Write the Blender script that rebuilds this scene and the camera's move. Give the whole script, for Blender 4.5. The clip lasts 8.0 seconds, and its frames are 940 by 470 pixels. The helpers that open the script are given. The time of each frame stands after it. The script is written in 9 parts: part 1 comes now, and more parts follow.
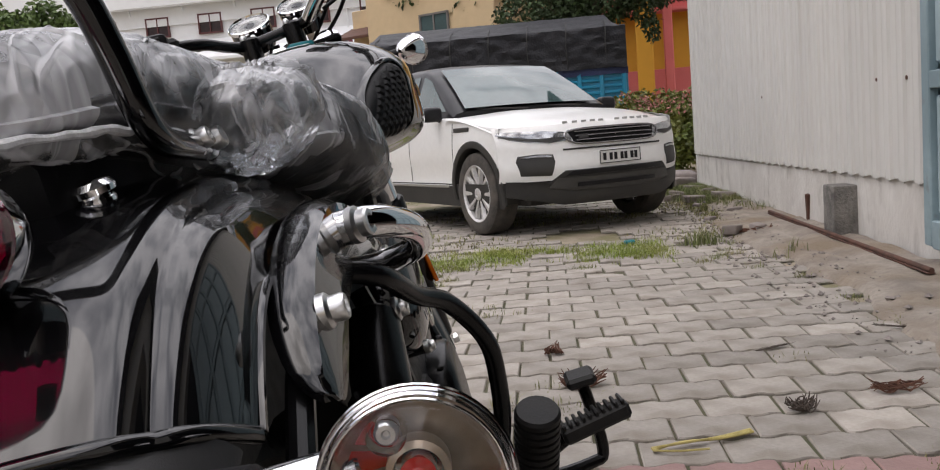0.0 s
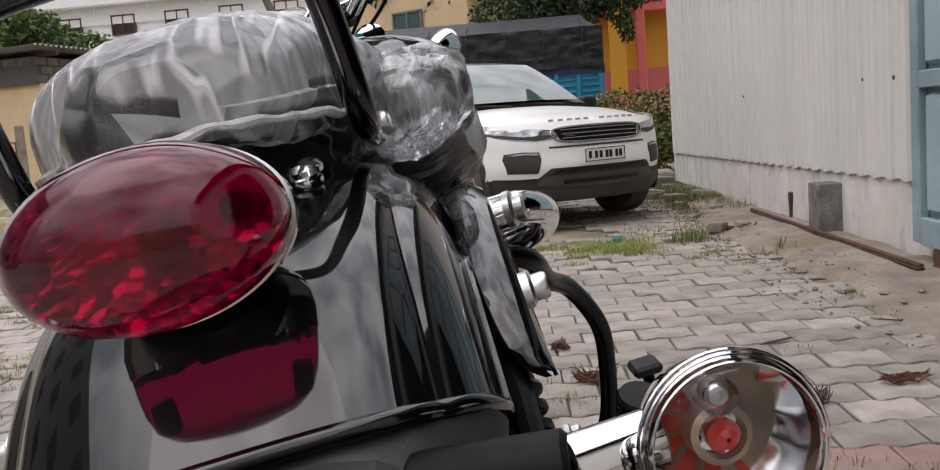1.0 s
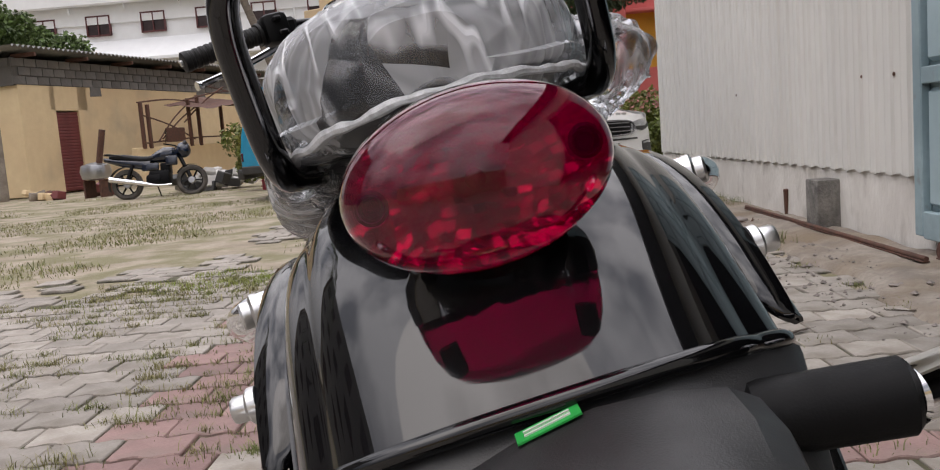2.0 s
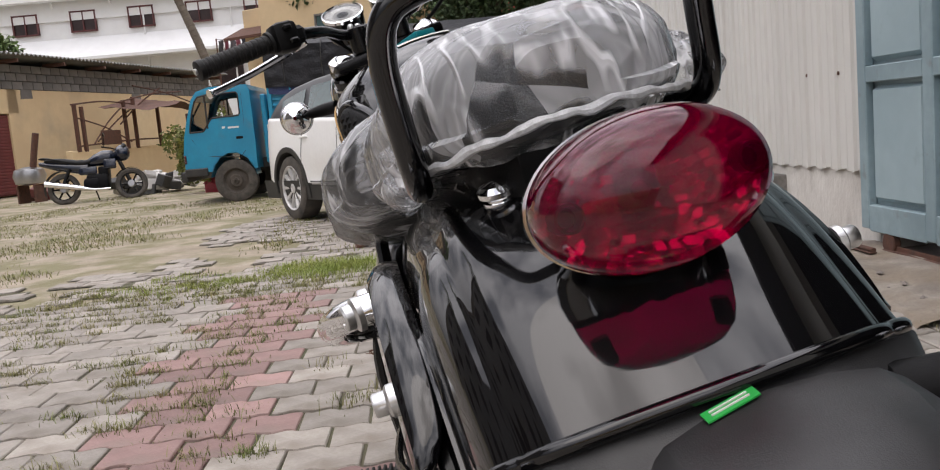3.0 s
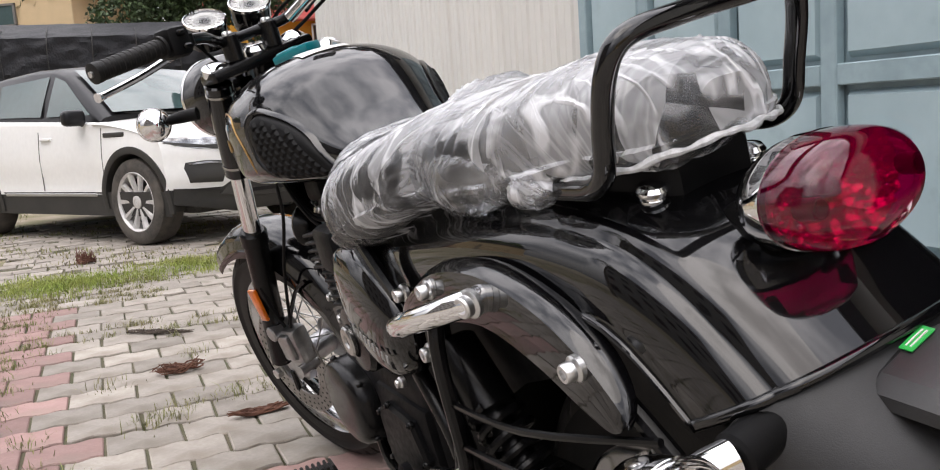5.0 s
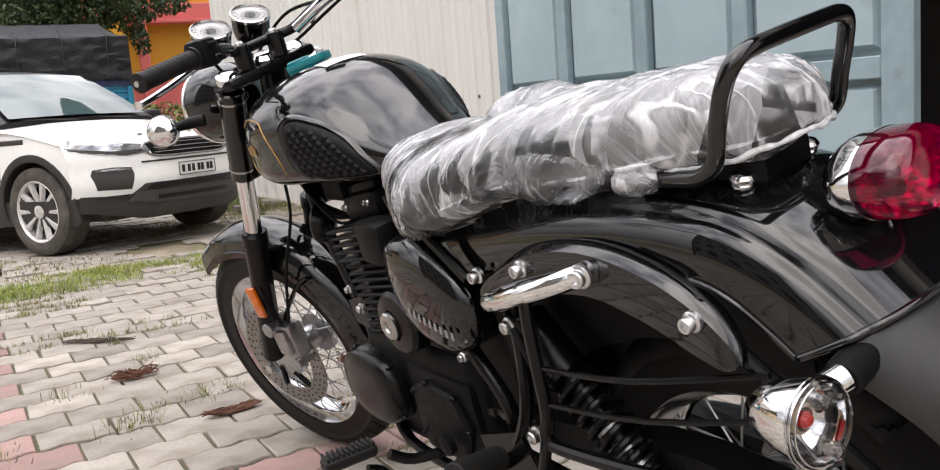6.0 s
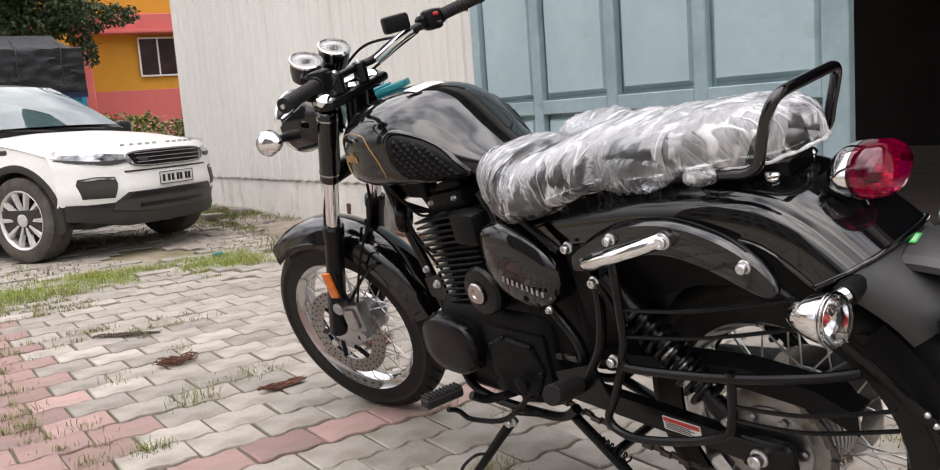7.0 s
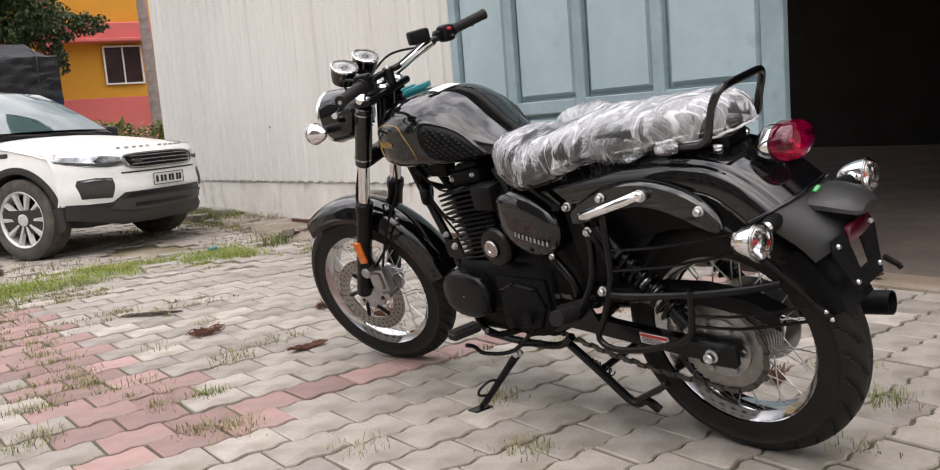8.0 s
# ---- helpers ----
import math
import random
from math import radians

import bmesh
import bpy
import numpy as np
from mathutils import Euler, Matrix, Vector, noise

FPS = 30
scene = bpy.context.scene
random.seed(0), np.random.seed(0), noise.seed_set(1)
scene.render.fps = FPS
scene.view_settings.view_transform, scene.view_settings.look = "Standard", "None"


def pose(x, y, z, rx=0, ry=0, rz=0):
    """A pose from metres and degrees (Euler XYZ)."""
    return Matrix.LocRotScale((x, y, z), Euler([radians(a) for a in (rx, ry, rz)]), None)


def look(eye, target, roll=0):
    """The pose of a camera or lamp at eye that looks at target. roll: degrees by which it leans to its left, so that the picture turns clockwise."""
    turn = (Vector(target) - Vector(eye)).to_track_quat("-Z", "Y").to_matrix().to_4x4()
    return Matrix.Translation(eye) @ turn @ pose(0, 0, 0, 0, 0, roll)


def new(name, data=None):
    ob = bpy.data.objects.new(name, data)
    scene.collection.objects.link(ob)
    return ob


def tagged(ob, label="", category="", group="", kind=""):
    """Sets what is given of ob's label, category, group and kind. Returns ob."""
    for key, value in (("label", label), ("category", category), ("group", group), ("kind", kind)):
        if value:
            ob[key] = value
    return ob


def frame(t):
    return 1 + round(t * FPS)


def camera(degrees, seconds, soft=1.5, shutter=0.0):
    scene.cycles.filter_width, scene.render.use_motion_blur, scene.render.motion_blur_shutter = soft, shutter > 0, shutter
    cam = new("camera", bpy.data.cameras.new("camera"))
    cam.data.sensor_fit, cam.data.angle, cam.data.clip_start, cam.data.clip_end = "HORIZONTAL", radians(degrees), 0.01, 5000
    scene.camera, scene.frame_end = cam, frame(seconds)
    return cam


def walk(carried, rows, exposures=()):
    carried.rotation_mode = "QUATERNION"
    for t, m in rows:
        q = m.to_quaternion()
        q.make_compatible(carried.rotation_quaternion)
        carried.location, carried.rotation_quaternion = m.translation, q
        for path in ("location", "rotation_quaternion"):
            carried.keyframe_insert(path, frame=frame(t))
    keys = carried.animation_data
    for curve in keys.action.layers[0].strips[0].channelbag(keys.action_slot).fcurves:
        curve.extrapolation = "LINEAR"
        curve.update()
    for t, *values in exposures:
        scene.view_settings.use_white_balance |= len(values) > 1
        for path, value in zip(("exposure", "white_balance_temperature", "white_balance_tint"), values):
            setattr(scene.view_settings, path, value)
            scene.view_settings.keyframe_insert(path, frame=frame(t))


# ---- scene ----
cam = camera(55.6, 8.0, soft=1.1)
PATH = [
    (0, (0.312, 0.848, 0.862), (-0.245, 2.756, 0.638), -4.5),
    (0.5, (0.242, 0.826, 0.864), (-0.275, 2.745, 0.636), -4.5),
    (1, (0.169, 0.793, 0.863), (-0.318, 2.719, 0.632), -4.3),
    (1.5, (0.084, 0.758, 0.846), (-0.377, 2.69, 0.616), -4.3),
    (2, (0.004, 0.742, 0.845), (-0.431, 2.681, 0.615), -4.4),
    (2.2, (-0.02, 0.736, 0.848), (-0.434, 2.679, 0.615), -4.3),
    (3.3, (-0.16, 0.637, 0.884), (-0.384, 2.608, 0.637), -4.8),
    (3.5, (-0.202, 0.62, 0.898), (-0.356, 2.599, 0.65), -4.4),
    (4, (-0.32, 0.604, 0.904), (-0.309, 2.587, 0.641), -4.4),
    (4.5, (-0.411, 0.578, 0.899), (-0.213, 2.55, 0.631), -4.1),
    (4.7, (-0.445, 0.572, 0.894), (-0.171, 2.535, 0.626), -3.8),
    (5.8, (-0.695, 0.52, 0.914), (-0.095, 2.406, 0.627), -4.4),
    (6, (-0.779, 0.478, 0.917), (-0.146, 2.354, 0.633), -4.3),
    (6.5, (-1.0, 0.329, 0.934), (-0.29, 2.178, 0.657), -4.2),
    (7, (-1.235, 0.136, 0.956), (-0.458, 1.959, 0.684), -4.2),
    (7.5, (-1.432, -0.087, 0.966), (-0.613, 1.718, 0.698), -4.3),
    (8, (-1.629, -0.32, 0.931), (-0.764, 1.464, 0.668), -4.5),
]
walk(cam, [(t, look(eye, target, roll)) for t, eye, target, roll in PATH], [(0, -0.12, 6950, 13), (2.0, -0.15, 6950, 13), (3.5, 0.03, 6950, 13), (4.5, 0.2, 6950, 12), (6.0, 0.5, 7050, 12), (7.0, 0.48, 7050, 12), (8.0, 0.4, 7050, 12)])

# ---- world and light ----
world = bpy.data.worlds.new("overcast_sky")
scene.world = world
world.use_nodes = True
wn, wl = world.node_tree.nodes, world.node_tree.links
wn.clear()
w_out = wn.new("ShaderNodeOutputWorld")
w_bg = wn.new("ShaderNodeBackground")
w_sky = wn.new("ShaderNodeTexSky")
w_sky.sky_type, w_sky.sun_disc = "NISHITA", False
w_sky.sun_elevation, w_sky.sun_rotation = radians(62), radians(200)
w_tc = wn.new("ShaderNodeTexCoord")
w_noise = wn.new("ShaderNodeTexNoise")
w_noise.inputs["Scale"].default_value, w_noise.inputs["Detail"].default_value = 3.2, 9
w_ramp = wn.new("ShaderNodeValToRGB")
w_ramp.color_ramp.elements[0].position, w_ramp.color_ramp.elements[0].color = 0.4, (6.6, 7.0, 8.2, 1)
w_ramp.color_ramp.elements[1].position, w_ramp.color_ramp.elements[1].color = 0.58, (18.6, 19.0, 20.6, 1)
w_mix = wn.new("ShaderNodeMix")
w_mix.data_type = "RGBA"
w_mix.inputs["Factor"].default_value = 0.88
wl.new(w_tc.outputs["Generated"], w_noise.inputs["Vector"])
wl.new(w_noise.outputs["Fac"], w_ramp.inputs["Fac"])
wl.new(w_sky.outputs["Color"], w_mix.inputs["A"])
wl.new(w_ramp.outputs["Color"], w_mix.inputs["B"])
w_sep = wn.new("ShaderNodeSeparateXYZ")
w_up = wn.new("ShaderNodeMapRange")
w_up.inputs["From Min"].default_value, w_up.inputs["From Max"].default_value = 0.0, 1.0
w_up.inputs["To Min"].default_value, w_up.inputs["To Max"].default_value = 0.15, 1.95
w_grad = wn.new("ShaderNodeMix")
w_grad.data_type, w_grad.blend_type = "RGBA", "MULTIPLY"
w_grad.inputs["Factor"].default_value = 1.0
wl.new(w_tc.outputs["Generated"], w_sep.inputs["Vector"])
wl.new(w_sep.outputs["Z"], w_up.inputs["Value"])
wl.new(w_mix.outputs["Result"], w_grad.inputs["A"])
wl.new(w_up.outputs["Result"], w_grad.inputs["B"])
wl.new(w_grad.outputs["Result"], w_bg.inputs["Color"])
w_bg.inputs["Strength"].default_value = 0.106
wl.new(w_bg.outputs["Background"], w_out.inputs["Surface"])
sun = new("sun", bpy.data.lights.new("sun", "SUN"))
sun.data.energy, sun.data.angle, sun.data.color = 0.6, radians(45), (1.0, 0.93, 0.84)
sun.matrix_world = look((-3, -4, 12), (0.6, 1.5, 0))


# ---- geometry helpers ----
class Geo:
    """Collects vertices and faces of one mesh."""

    def __init__(self):
        self.v, self.f = [], []

    def add(self, v, f, m=None):
        n = len(self.v)
        self.v += [tuple(m @ Vector(p)) for p in v] if m is not None else [tuple(p) for p in v]
        self.f += [tuple(i + n for i in q) for q in f]
        return self

    def box(self, c, s, b=0.0, m=None, seg=1):
        bm = bmesh.new()
        bmesh.ops.create_cube(bm, size=1.0)
        for v in bm.verts:
            v.co = Vector((c[0] + v.co.x * s[0], c[1] + v.co.y * s[1], c[2] + v.co.z * s[2]))
        if b > 0:
            bmesh.ops.bevel(bm, geom=bm.edges[:], offset=b, segments=seg, affect="EDGES", profile=0.5)
        bm.verts.index_update()
        self.add([v.co[:] for v in bm.verts], [[v.index for v in f.verts] for f in bm.faces], m)
        bm.free()
        return self

    def rings(self, rings, cap=True, closed=False, m=None):
        n = len(rings[0])
        v = [p for r in rings for p in r]
        f = []
        k = len(rings)
        for i in range(k if closed else k - 1):
            a, b = i * n, ((i + 1) % k) * n
            for j in range(n):
                f.append((a + j, a + (j + 1) % n, b + (j + 1) % n, b + j))
        if cap and not closed:
            f.append(tuple(reversed(range(n))))
            f.append(tuple(range((k - 1) * n, k * n)))
        return self.add(v, f, m)

    def sheet(self, rows, m=None):
        n = len(rows[0])
        v = [p for r in rows for p in r]
        f = [(i * n + j, i * n + j + 1, (i + 1) * n + j + 1, (i + 1) * n + j) for i in range(len(rows) - 1) for j in range(n - 1)]
        return self.add(v, f, m)

    def tube(self, pts, r, n=10, k=0, closed=False, m=None):
        """A round bar along pts; k: smoothing steps between points; r: one radius or one per point."""
        pts = [Vector(p) for p in pts]
        rad = list(r) if isinstance(r, (list, tuple)) else [r] * len(pts)
        if k:
            pts, rad = crom(pts, k, closed), crom_f(rad, k, closed)
        rings = []
        t0 = (pts[1] - pts[0]).normalized()
        side = t0.orthogonal().normalized()
        for i, p in enumerate(pts):
            a = pts[i - 1] if (i or closed) else p
            b = pts[(i + 1) % len(pts)] if (i < len(pts) - 1 or closed) else p
            t = (b - a).normalized()
            side = (side - t * side.dot(t)).normalized()
            up = t.cross(side)
            rings.append([p + rad[i] * (math.cos(2 * math.pi * j / n) * side + math.sin(2 * math.pi * j / n) * up) for j in range(n)])
        return self.rings(rings, True, closed, m)

    def cyl(self, p0, p1, r, r1=None, n=16, b=0.0, m=None):
        p0, p1 = Vector(p0), Vector(p1)
        r1 = r if r1 is None else r1
        d = (p1 - p0).length
        prof = [(0, r), (d, r1)] if b <= 0 else [(0, r - b), (b, r), (d - b, r1), (d, r1 - b)]
        return self.lathe([(q, h) for h, q in prof], p0, p1 - p0, n, m=m)

    def lathe(self, prof, org, axis, n=24, cap=True, m=None, sx=1.0, sy=1.0, ref=None):
        """Turns (radius, height) round an axis; sx, sy flatten it across; ref: the way of sx."""
        org, ax = Vector(org), Vector(axis).normalized()
        s = Vector(ref) - ax * Vector(ref).dot(ax) if ref is not None else ax.orthogonal()
        s.normalize()
        u = ax.cross(s)
        rings = [[org + ax * h + r * (sx * math.cos(2 * math.pi * j / n) * s + sy * math.sin(2 * math.pi * j / n) * u) for j in range(n)] for r, h in prof]
        return self.rings(rings, cap, False, m)

    def plate(self, poly, o, ex, ey, thick, m=None):
        """A flat plate: a polygon in the plane of ex and ey, with a thickness along their cross product."""
        o, ex, ey = Vector(o), Vector(ex), Vector(ey)
        ez = ex.cross(ey).normalized()
        a = [o + ex * x + ey * y - ez * thick / 2 for x, y in poly]
        b = [p + ez * thick for p in a]
        return self.rings([a, b], True, False, m)

    def ball(self, c, r, n=16, m=None, k=8):
        rx, ry, rz = r if isinstance(r, (tuple, list)) else (r, r, r)
        rings = []
        for i in range(k + 1):
            a = math.pi * (i / k - 0.5)
            q = max(math.cos(a), 0.02)
            rings.append([(c[0] + rx * q * math.cos(2 * math.pi * j / n), c[1] + ry * q * math.sin(2 * math.pi * j / n), c[2] + rz * math.sin(a)) for j in range(n)])
        return self.rings(rings, True, False, m)


def crom(p, k, closed=False):
    n, out = len(p), []
    for i in range(n if closed else n - 1):
        a, b, c, d = (p[(i - 1) % n] if closed or i else p[0]), p[i], p[(i + 1) % n], (p[(i + 2) % n] if closed or i + 2 < n else p[-1])
        for j in range(k):
            t = j / k
            out.append(0.5 * (2 * b + (c - a) * t + (2 * a - 5 * b + 4 * c - d) * t * t + (3 * b - a - 3 * c + d) * t ** 3))
    return out if closed else out + [p[-1]]


def crom_f(p, k, closed=False):
    return [v.x for v in crom([Vector((q, 0, 0)) for q in p], k, closed)]


def curve2(p, k, closed=False):
    return [(v.x, v.y) for v in crom([Vector((q[0], q[1], 0)) for q in p], k, closed)]


def mesh_of(name, geo, mats, smooth=35.0, pick=None):
    me = bpy.data.meshes.new(name)
    me.from_pydata(geo.v, [], geo.f)
    bm = bmesh.new()
    bm.from_mesh(me)
    bmesh.ops.remove_doubles(bm, verts=bm.verts[:], dist=1e-6) if len(geo.v) < 20000 else None
    bmesh.ops.recalc_face_normals(bm, faces=bm.faces[:]) if len(geo.v) < 60000 else None
    bm.to_mesh(me)
    bm.free()
    for m in mats if isinstance(mats, (list, tuple)) else [mats]:
        me.materials.append(m)
    if smooth:
        me.shade_smooth()
        me.set_sharp_from_angle(angle=radians(smooth))
    if pick:
        for p in me.polygons:
            p.material_index = pick(p)
    return me


def part(name, geo, mats, parent, label="", smooth=35.0, kind="", pick=None):
    """One mesh object under a thing or a part."""
    ob = new(name, mesh_of(name, geo, mats, smooth, pick))
    ob.parent = parent
    return tagged(ob, label, kind=kind)


def thing(name, m, label, category, group="", kind=""):
    ob = new(name)
    ob.matrix_world = m
    return tagged(ob, label, category, group, kind)


def solid(name, geo, mats, m, label, category, group="", kind="", smooth=35.0, pick=None):
    ob = new(name, mesh_of(name, geo, mats, smooth, pick))
    ob.matrix_world = m
    return tagged(ob, label, category, group, kind)


# ---- materials ----
def mat(name, c, rough=0.5, metal=0.0, vary=0.0, scale=20.0, c2=None, bump=0.0, bscale=200.0, coat=0.0, rvary=0.0, stretch=None, isl=0.0, obr=0.0, spec=0.5, stain=None, coat_ior=1.5):
    """A procedural surface: colour with grain at two scales, roughness with wear, fine relief."""
    m = bpy.data.materials.new(name)
    m.use_nodes = True
    N, K = m.node_tree.nodes, m.node_tree.links
    p = N["Principled BSDF"]
    p.inputs["Base Color"].default_value = (*c, 1)
    p.inputs["Roughness"].default_value, p.inputs["Metallic"].default_value = rough, metal
    p.inputs["Coat Weight"].default_value, p.inputs["Coat Roughness"].default_value, p.inputs["Coat IOR"].default_value = coat, 0.03, coat_ior
    p.inputs["Specular IOR Level"].default_value = spec
    tc = N.new("ShaderNodeTexCoord")
    src = tc.outputs["Object"]
    if stretch:
        mp = N.new("ShaderNodeMapping")
        mp.inputs["Scale"].default_value = stretch
        K.new(src, mp.inputs["Vector"])
        src = mp.outputs["Vector"]

    def noise_node(s, d=5.0):
        n = N.new("ShaderNodeTexNoise")
        n.inputs["Scale"].default_value, n.inputs["Detail"].default_value = s, d
        K.new(src, n.inputs["Vector"])
        return n.outputs["Fac"]

    def blend(fac, a, b, how="MIX"):
        x = N.new("ShaderNodeMix")
        x.data_type, x.blend_type = "RGBA", how
        for sock, val in (("Factor", fac), ("A", a), ("B", b)):
            if isinstance(val, (int, float)):
                x.inputs[sock].default_value = val
            elif isinstance(val, tuple):
                x.inputs[sock].default_value = (*val, 1)
            else:
                K.new(val, x.inputs[sock])
        return x.outputs["Result"]

    def span(val, lo, hi, a, b):
        r = N.new("ShaderNodeMapRange")
        r.inputs["From Min"].default_value, r.inputs["From Max"].default_value = lo, hi
        r.inputs["To Min"].default_value, r.inputs["To Max"].default_value = a, b
        K.new(val, r.inputs["Value"])
        return r.outputs["Result"]

    col = None
    if vary > 0 or c2:
        d = c2 or tuple(q * (1 - vary) for q in c)
        col = blend(span(noise_node(scale), 0.35, 0.68, 0, 1), c, d)
        col = blend(span(noise_node(scale * 7.3, 3.0), 0.3, 0.7, 0, 0.45), col, tuple(q * (1 - 0.5 * max(vary, 0.15)) for q in d))
    if stain:
        col = blend(span(noise_node(stain[1], 8.0), stain[2], stain[3], 0, stain[4] if len(stain) > 4 else 0.85), col or c, stain[0])
    for amount, node, out in ((isl, "ShaderNodeNewGeometry", "Random Per Island"), (obr, "ShaderNodeObjectInfo", "Random")):
        if amount:
            g = N.new(node)
            v = span(g.outputs[out], 0, 1, 1 - amount, 1 + amount * 0.6)
            h = N.new("ShaderNodeHueSaturation")
            if isinstance(col, tuple) or col is None:
                h.inputs["Color"].default_value = (*c, 1)
            else:
                K.new(col, h.inputs["Color"])
            K.new(v, h.inputs["Value"])
            col = h.outputs["Color"]
    if col is not None and not isinstance(col, tuple):
        K.new(col, p.inputs["Base Color"])
    if rvary:
        K.new(span(noise_node(scale * 1.7), 0.3, 0.7, max(rough - rvary, 0.02), min(rough + rvary, 1)), p.inputs["Roughness"])
    if bump:
        b = N.new("ShaderNodeBump")
        b.inputs["Strength"].default_value, b.inputs["Distance"].default_value = min(bump, 1.0), 0.002 if bscale > 60 else 0.01
        K.new(noise_node(bscale, 4.0), b.inputs["Height"])
        K.new(b.outputs["Normal"], p.inputs["Normal"])
    return m


def glass(name, c, rough=0.02, alpha=0.25, ior=1.45):
    """Clear or tinted sheet: lets light through by alpha, mirrors at a slant."""
    m = bpy.data.materials.new(name)
    m.use_nodes = True
    N, K = m.node_tree.nodes, m.node_tree.links
    N.clear()
    out, tr, gl, mx, fr = (N.new("ShaderNode" + k) for k in ("OutputMaterial", "BsdfTransparent", "BsdfGlossy", "MixShader", "Fresnel"))
    tr.inputs["Color"].default_value = (*[q * alpha for q in c], 1)
    gl.inputs["Roughness"].default_value = rough
    fr.inputs["IOR"].default_value = ior
    K.new(fr.outputs["Fac"], mx.inputs["Fac"])
    K.new(tr.outputs["BSDF"], mx.inputs[1])
    K.new(gl.outputs["BSDF"], mx.inputs[2])
    K.new(mx.outputs["Shader"], out.inputs["Surface"])
    return m


def wrap_film(name, ties):
    """Thin crumpled clear plastic film: see-through, in flat tilted facets, milky where it is loose, with sharp bright
    creases that fan out from the ties; sky sheen on the top, facets and creases is put into the white.
    """
    m = bpy.data.materials.new(name)
    m.use_nodes = True
    N, K = m.node_tree.nodes, m.node_tree.links
    N.clear()
    out, tr, gl, df, m1, m2 = (N.new("ShaderNode" + k) for k in ("OutputMaterial", "BsdfTransparent", "BsdfGlossy", "BsdfDiffuse", "MixShader", "MixShader"))
    tc, sep = N.new("ShaderNodeTexCoord"), N.new("ShaderNodeSeparateXYZ")
    K.new(tc.outputs["Object"], sep.inputs["Vector"])

    def op(kind, a, b=0.0, clamp=False):
        x = N.new("ShaderNodeMath")
        x.operation, x.use_clamp = kind, clamp
        for i, v in enumerate((a, b)):
            if isinstance(v, (int, float)):
                x.inputs[i].default_value = v
            else:
                K.new(v, x.inputs[i])
        return x.outputs["Value"]

    def noise_at(vec, scale, warp=0.0, detail=2.0):
        n = N.new("ShaderNodeTexNoise")
        n.inputs["Scale"].default_value, n.inputs["Detail"].default_value, n.inputs["Distortion"].default_value = scale, detail, warp
        K.new(vec, n.inputs["Vector"])
        return n.outputs["Fac"]

    def turned(stretch, turn):
        mp = N.new("ShaderNodeMapping")
        mp.inputs["Scale"].default_value, mp.inputs["Rotation"].default_value = stretch, turn
        K.new(tc.outputs["Object"], mp.inputs["Vector"])
        return mp.outputs["Vector"]

    def gate(fac, lo, k):
        return op("MULTIPLY", op("SUBTRACT", fac, lo), k, True)

    def crease(fac, k, at=0.5):
        """A thin sharp line where the noise passes one value."""
        return op("SUBTRACT", 1.0, op("MULTIPLY", op("ABSOLUTE", op("SUBTRACT", fac, at)), k), True)

    def fan(ty, ta, spokes, seed):
        """Creases that run out from a tie, along y and round the seat's girth."""
        girth = op("SUBTRACT", sep.outputs["Z"], op("ABSOLUTE", sep.outputs["X"]))
        dy, da = op("SUBTRACT", sep.outputs["Y"], ty), op("SUBTRACT", girth, ta)
        ang = op("ARCTAN2", da, dy)
        rad = op("SQRT", op("ADD", op("MULTIPLY", dy, dy), op("MULTIPLY", da, da)))
        v = N.new("ShaderNodeCombineXYZ")
        K.new(op("MULTIPLY", ang, spokes), v.inputs["X"])
        K.new(op("MULTIPLY", rad, 7.0), v.inputs["Y"])
        K.new(op("ADD", op("MULTIPLY", sep.outputs["X"], 6.0), seed), v.inputs["Z"])
        f = noise_at(v.outputs["Vector"], 1.0, 0.15, 1.5)
        near = op("SUBTRACT", 1.0, op("MULTIPLY", rad, 3.2), True)
        return op("MULTIPLY", op("MAXIMUM", crease(f, 22.0), crease(f, 26.0, 0.6)), near)

    def shard(scale, stretch, turn):
        """Flat tilted facets: their height and one random number each."""
        w, n, v, d, c, dot = (N.new("ShaderNode" + k) for k in ("VectorMath", "TexNoise", "TexVoronoi", "VectorMath", "VectorMath", "VectorMath"))
        v.inputs["Scale"].default_value = scale
        n.inputs["Scale"].default_value, n.inputs["Detail"].default_value = 11.0, 1.0
        w.operation, d.operation, c.operation, dot.operation = "MULTIPLY_ADD", "SUBTRACT", "SUBTRACT", "DOT_PRODUCT"
        w.inputs[1].default_value = (0.03, 0.03, 0.03)
        c.inputs[1].default_value = (0.5, 0.5, 0.5)
        K.new(tc.outputs["Object"], n.inputs["Vector"])
        K.new(n.outputs["Color"], w.inputs[0])
        K.new(turned(stretch, turn), w.inputs[2])
        for node, sock in ((v, "Vector"), (d, 0)):
            K.new(w.outputs["Vector"], node.inputs[sock])
        K.new(v.outputs["Position"], d.inputs[1])
        K.new(v.outputs["Color"], c.inputs[0])
        K.new(d.outputs["Vector"], dot.inputs[0])
        K.new(c.outputs["Vector"], dot.inputs[1])
        sp = N.new("ShaderNodeSeparateColor")
        K.new(v.outputs["Color"], sp.inputs["Color"])
        return dot.outputs["Value"], sp.outputs["Red"], sp.outputs["Green"]

    tilt_a, rand_a, _ = shard(9.0, (1.0, 1.5, 0.7), (0.25, 0.15, 0.5))
    tilt_b, rand_b, rand_c = shard(19.0, (0.7, 1.9, 0.6), (0.6, -0.2, 0.8))
    box = N.new("ShaderNodeSeparateXYZ")
    K.new(tc.outputs["Generated"], box.inputs["Vector"])
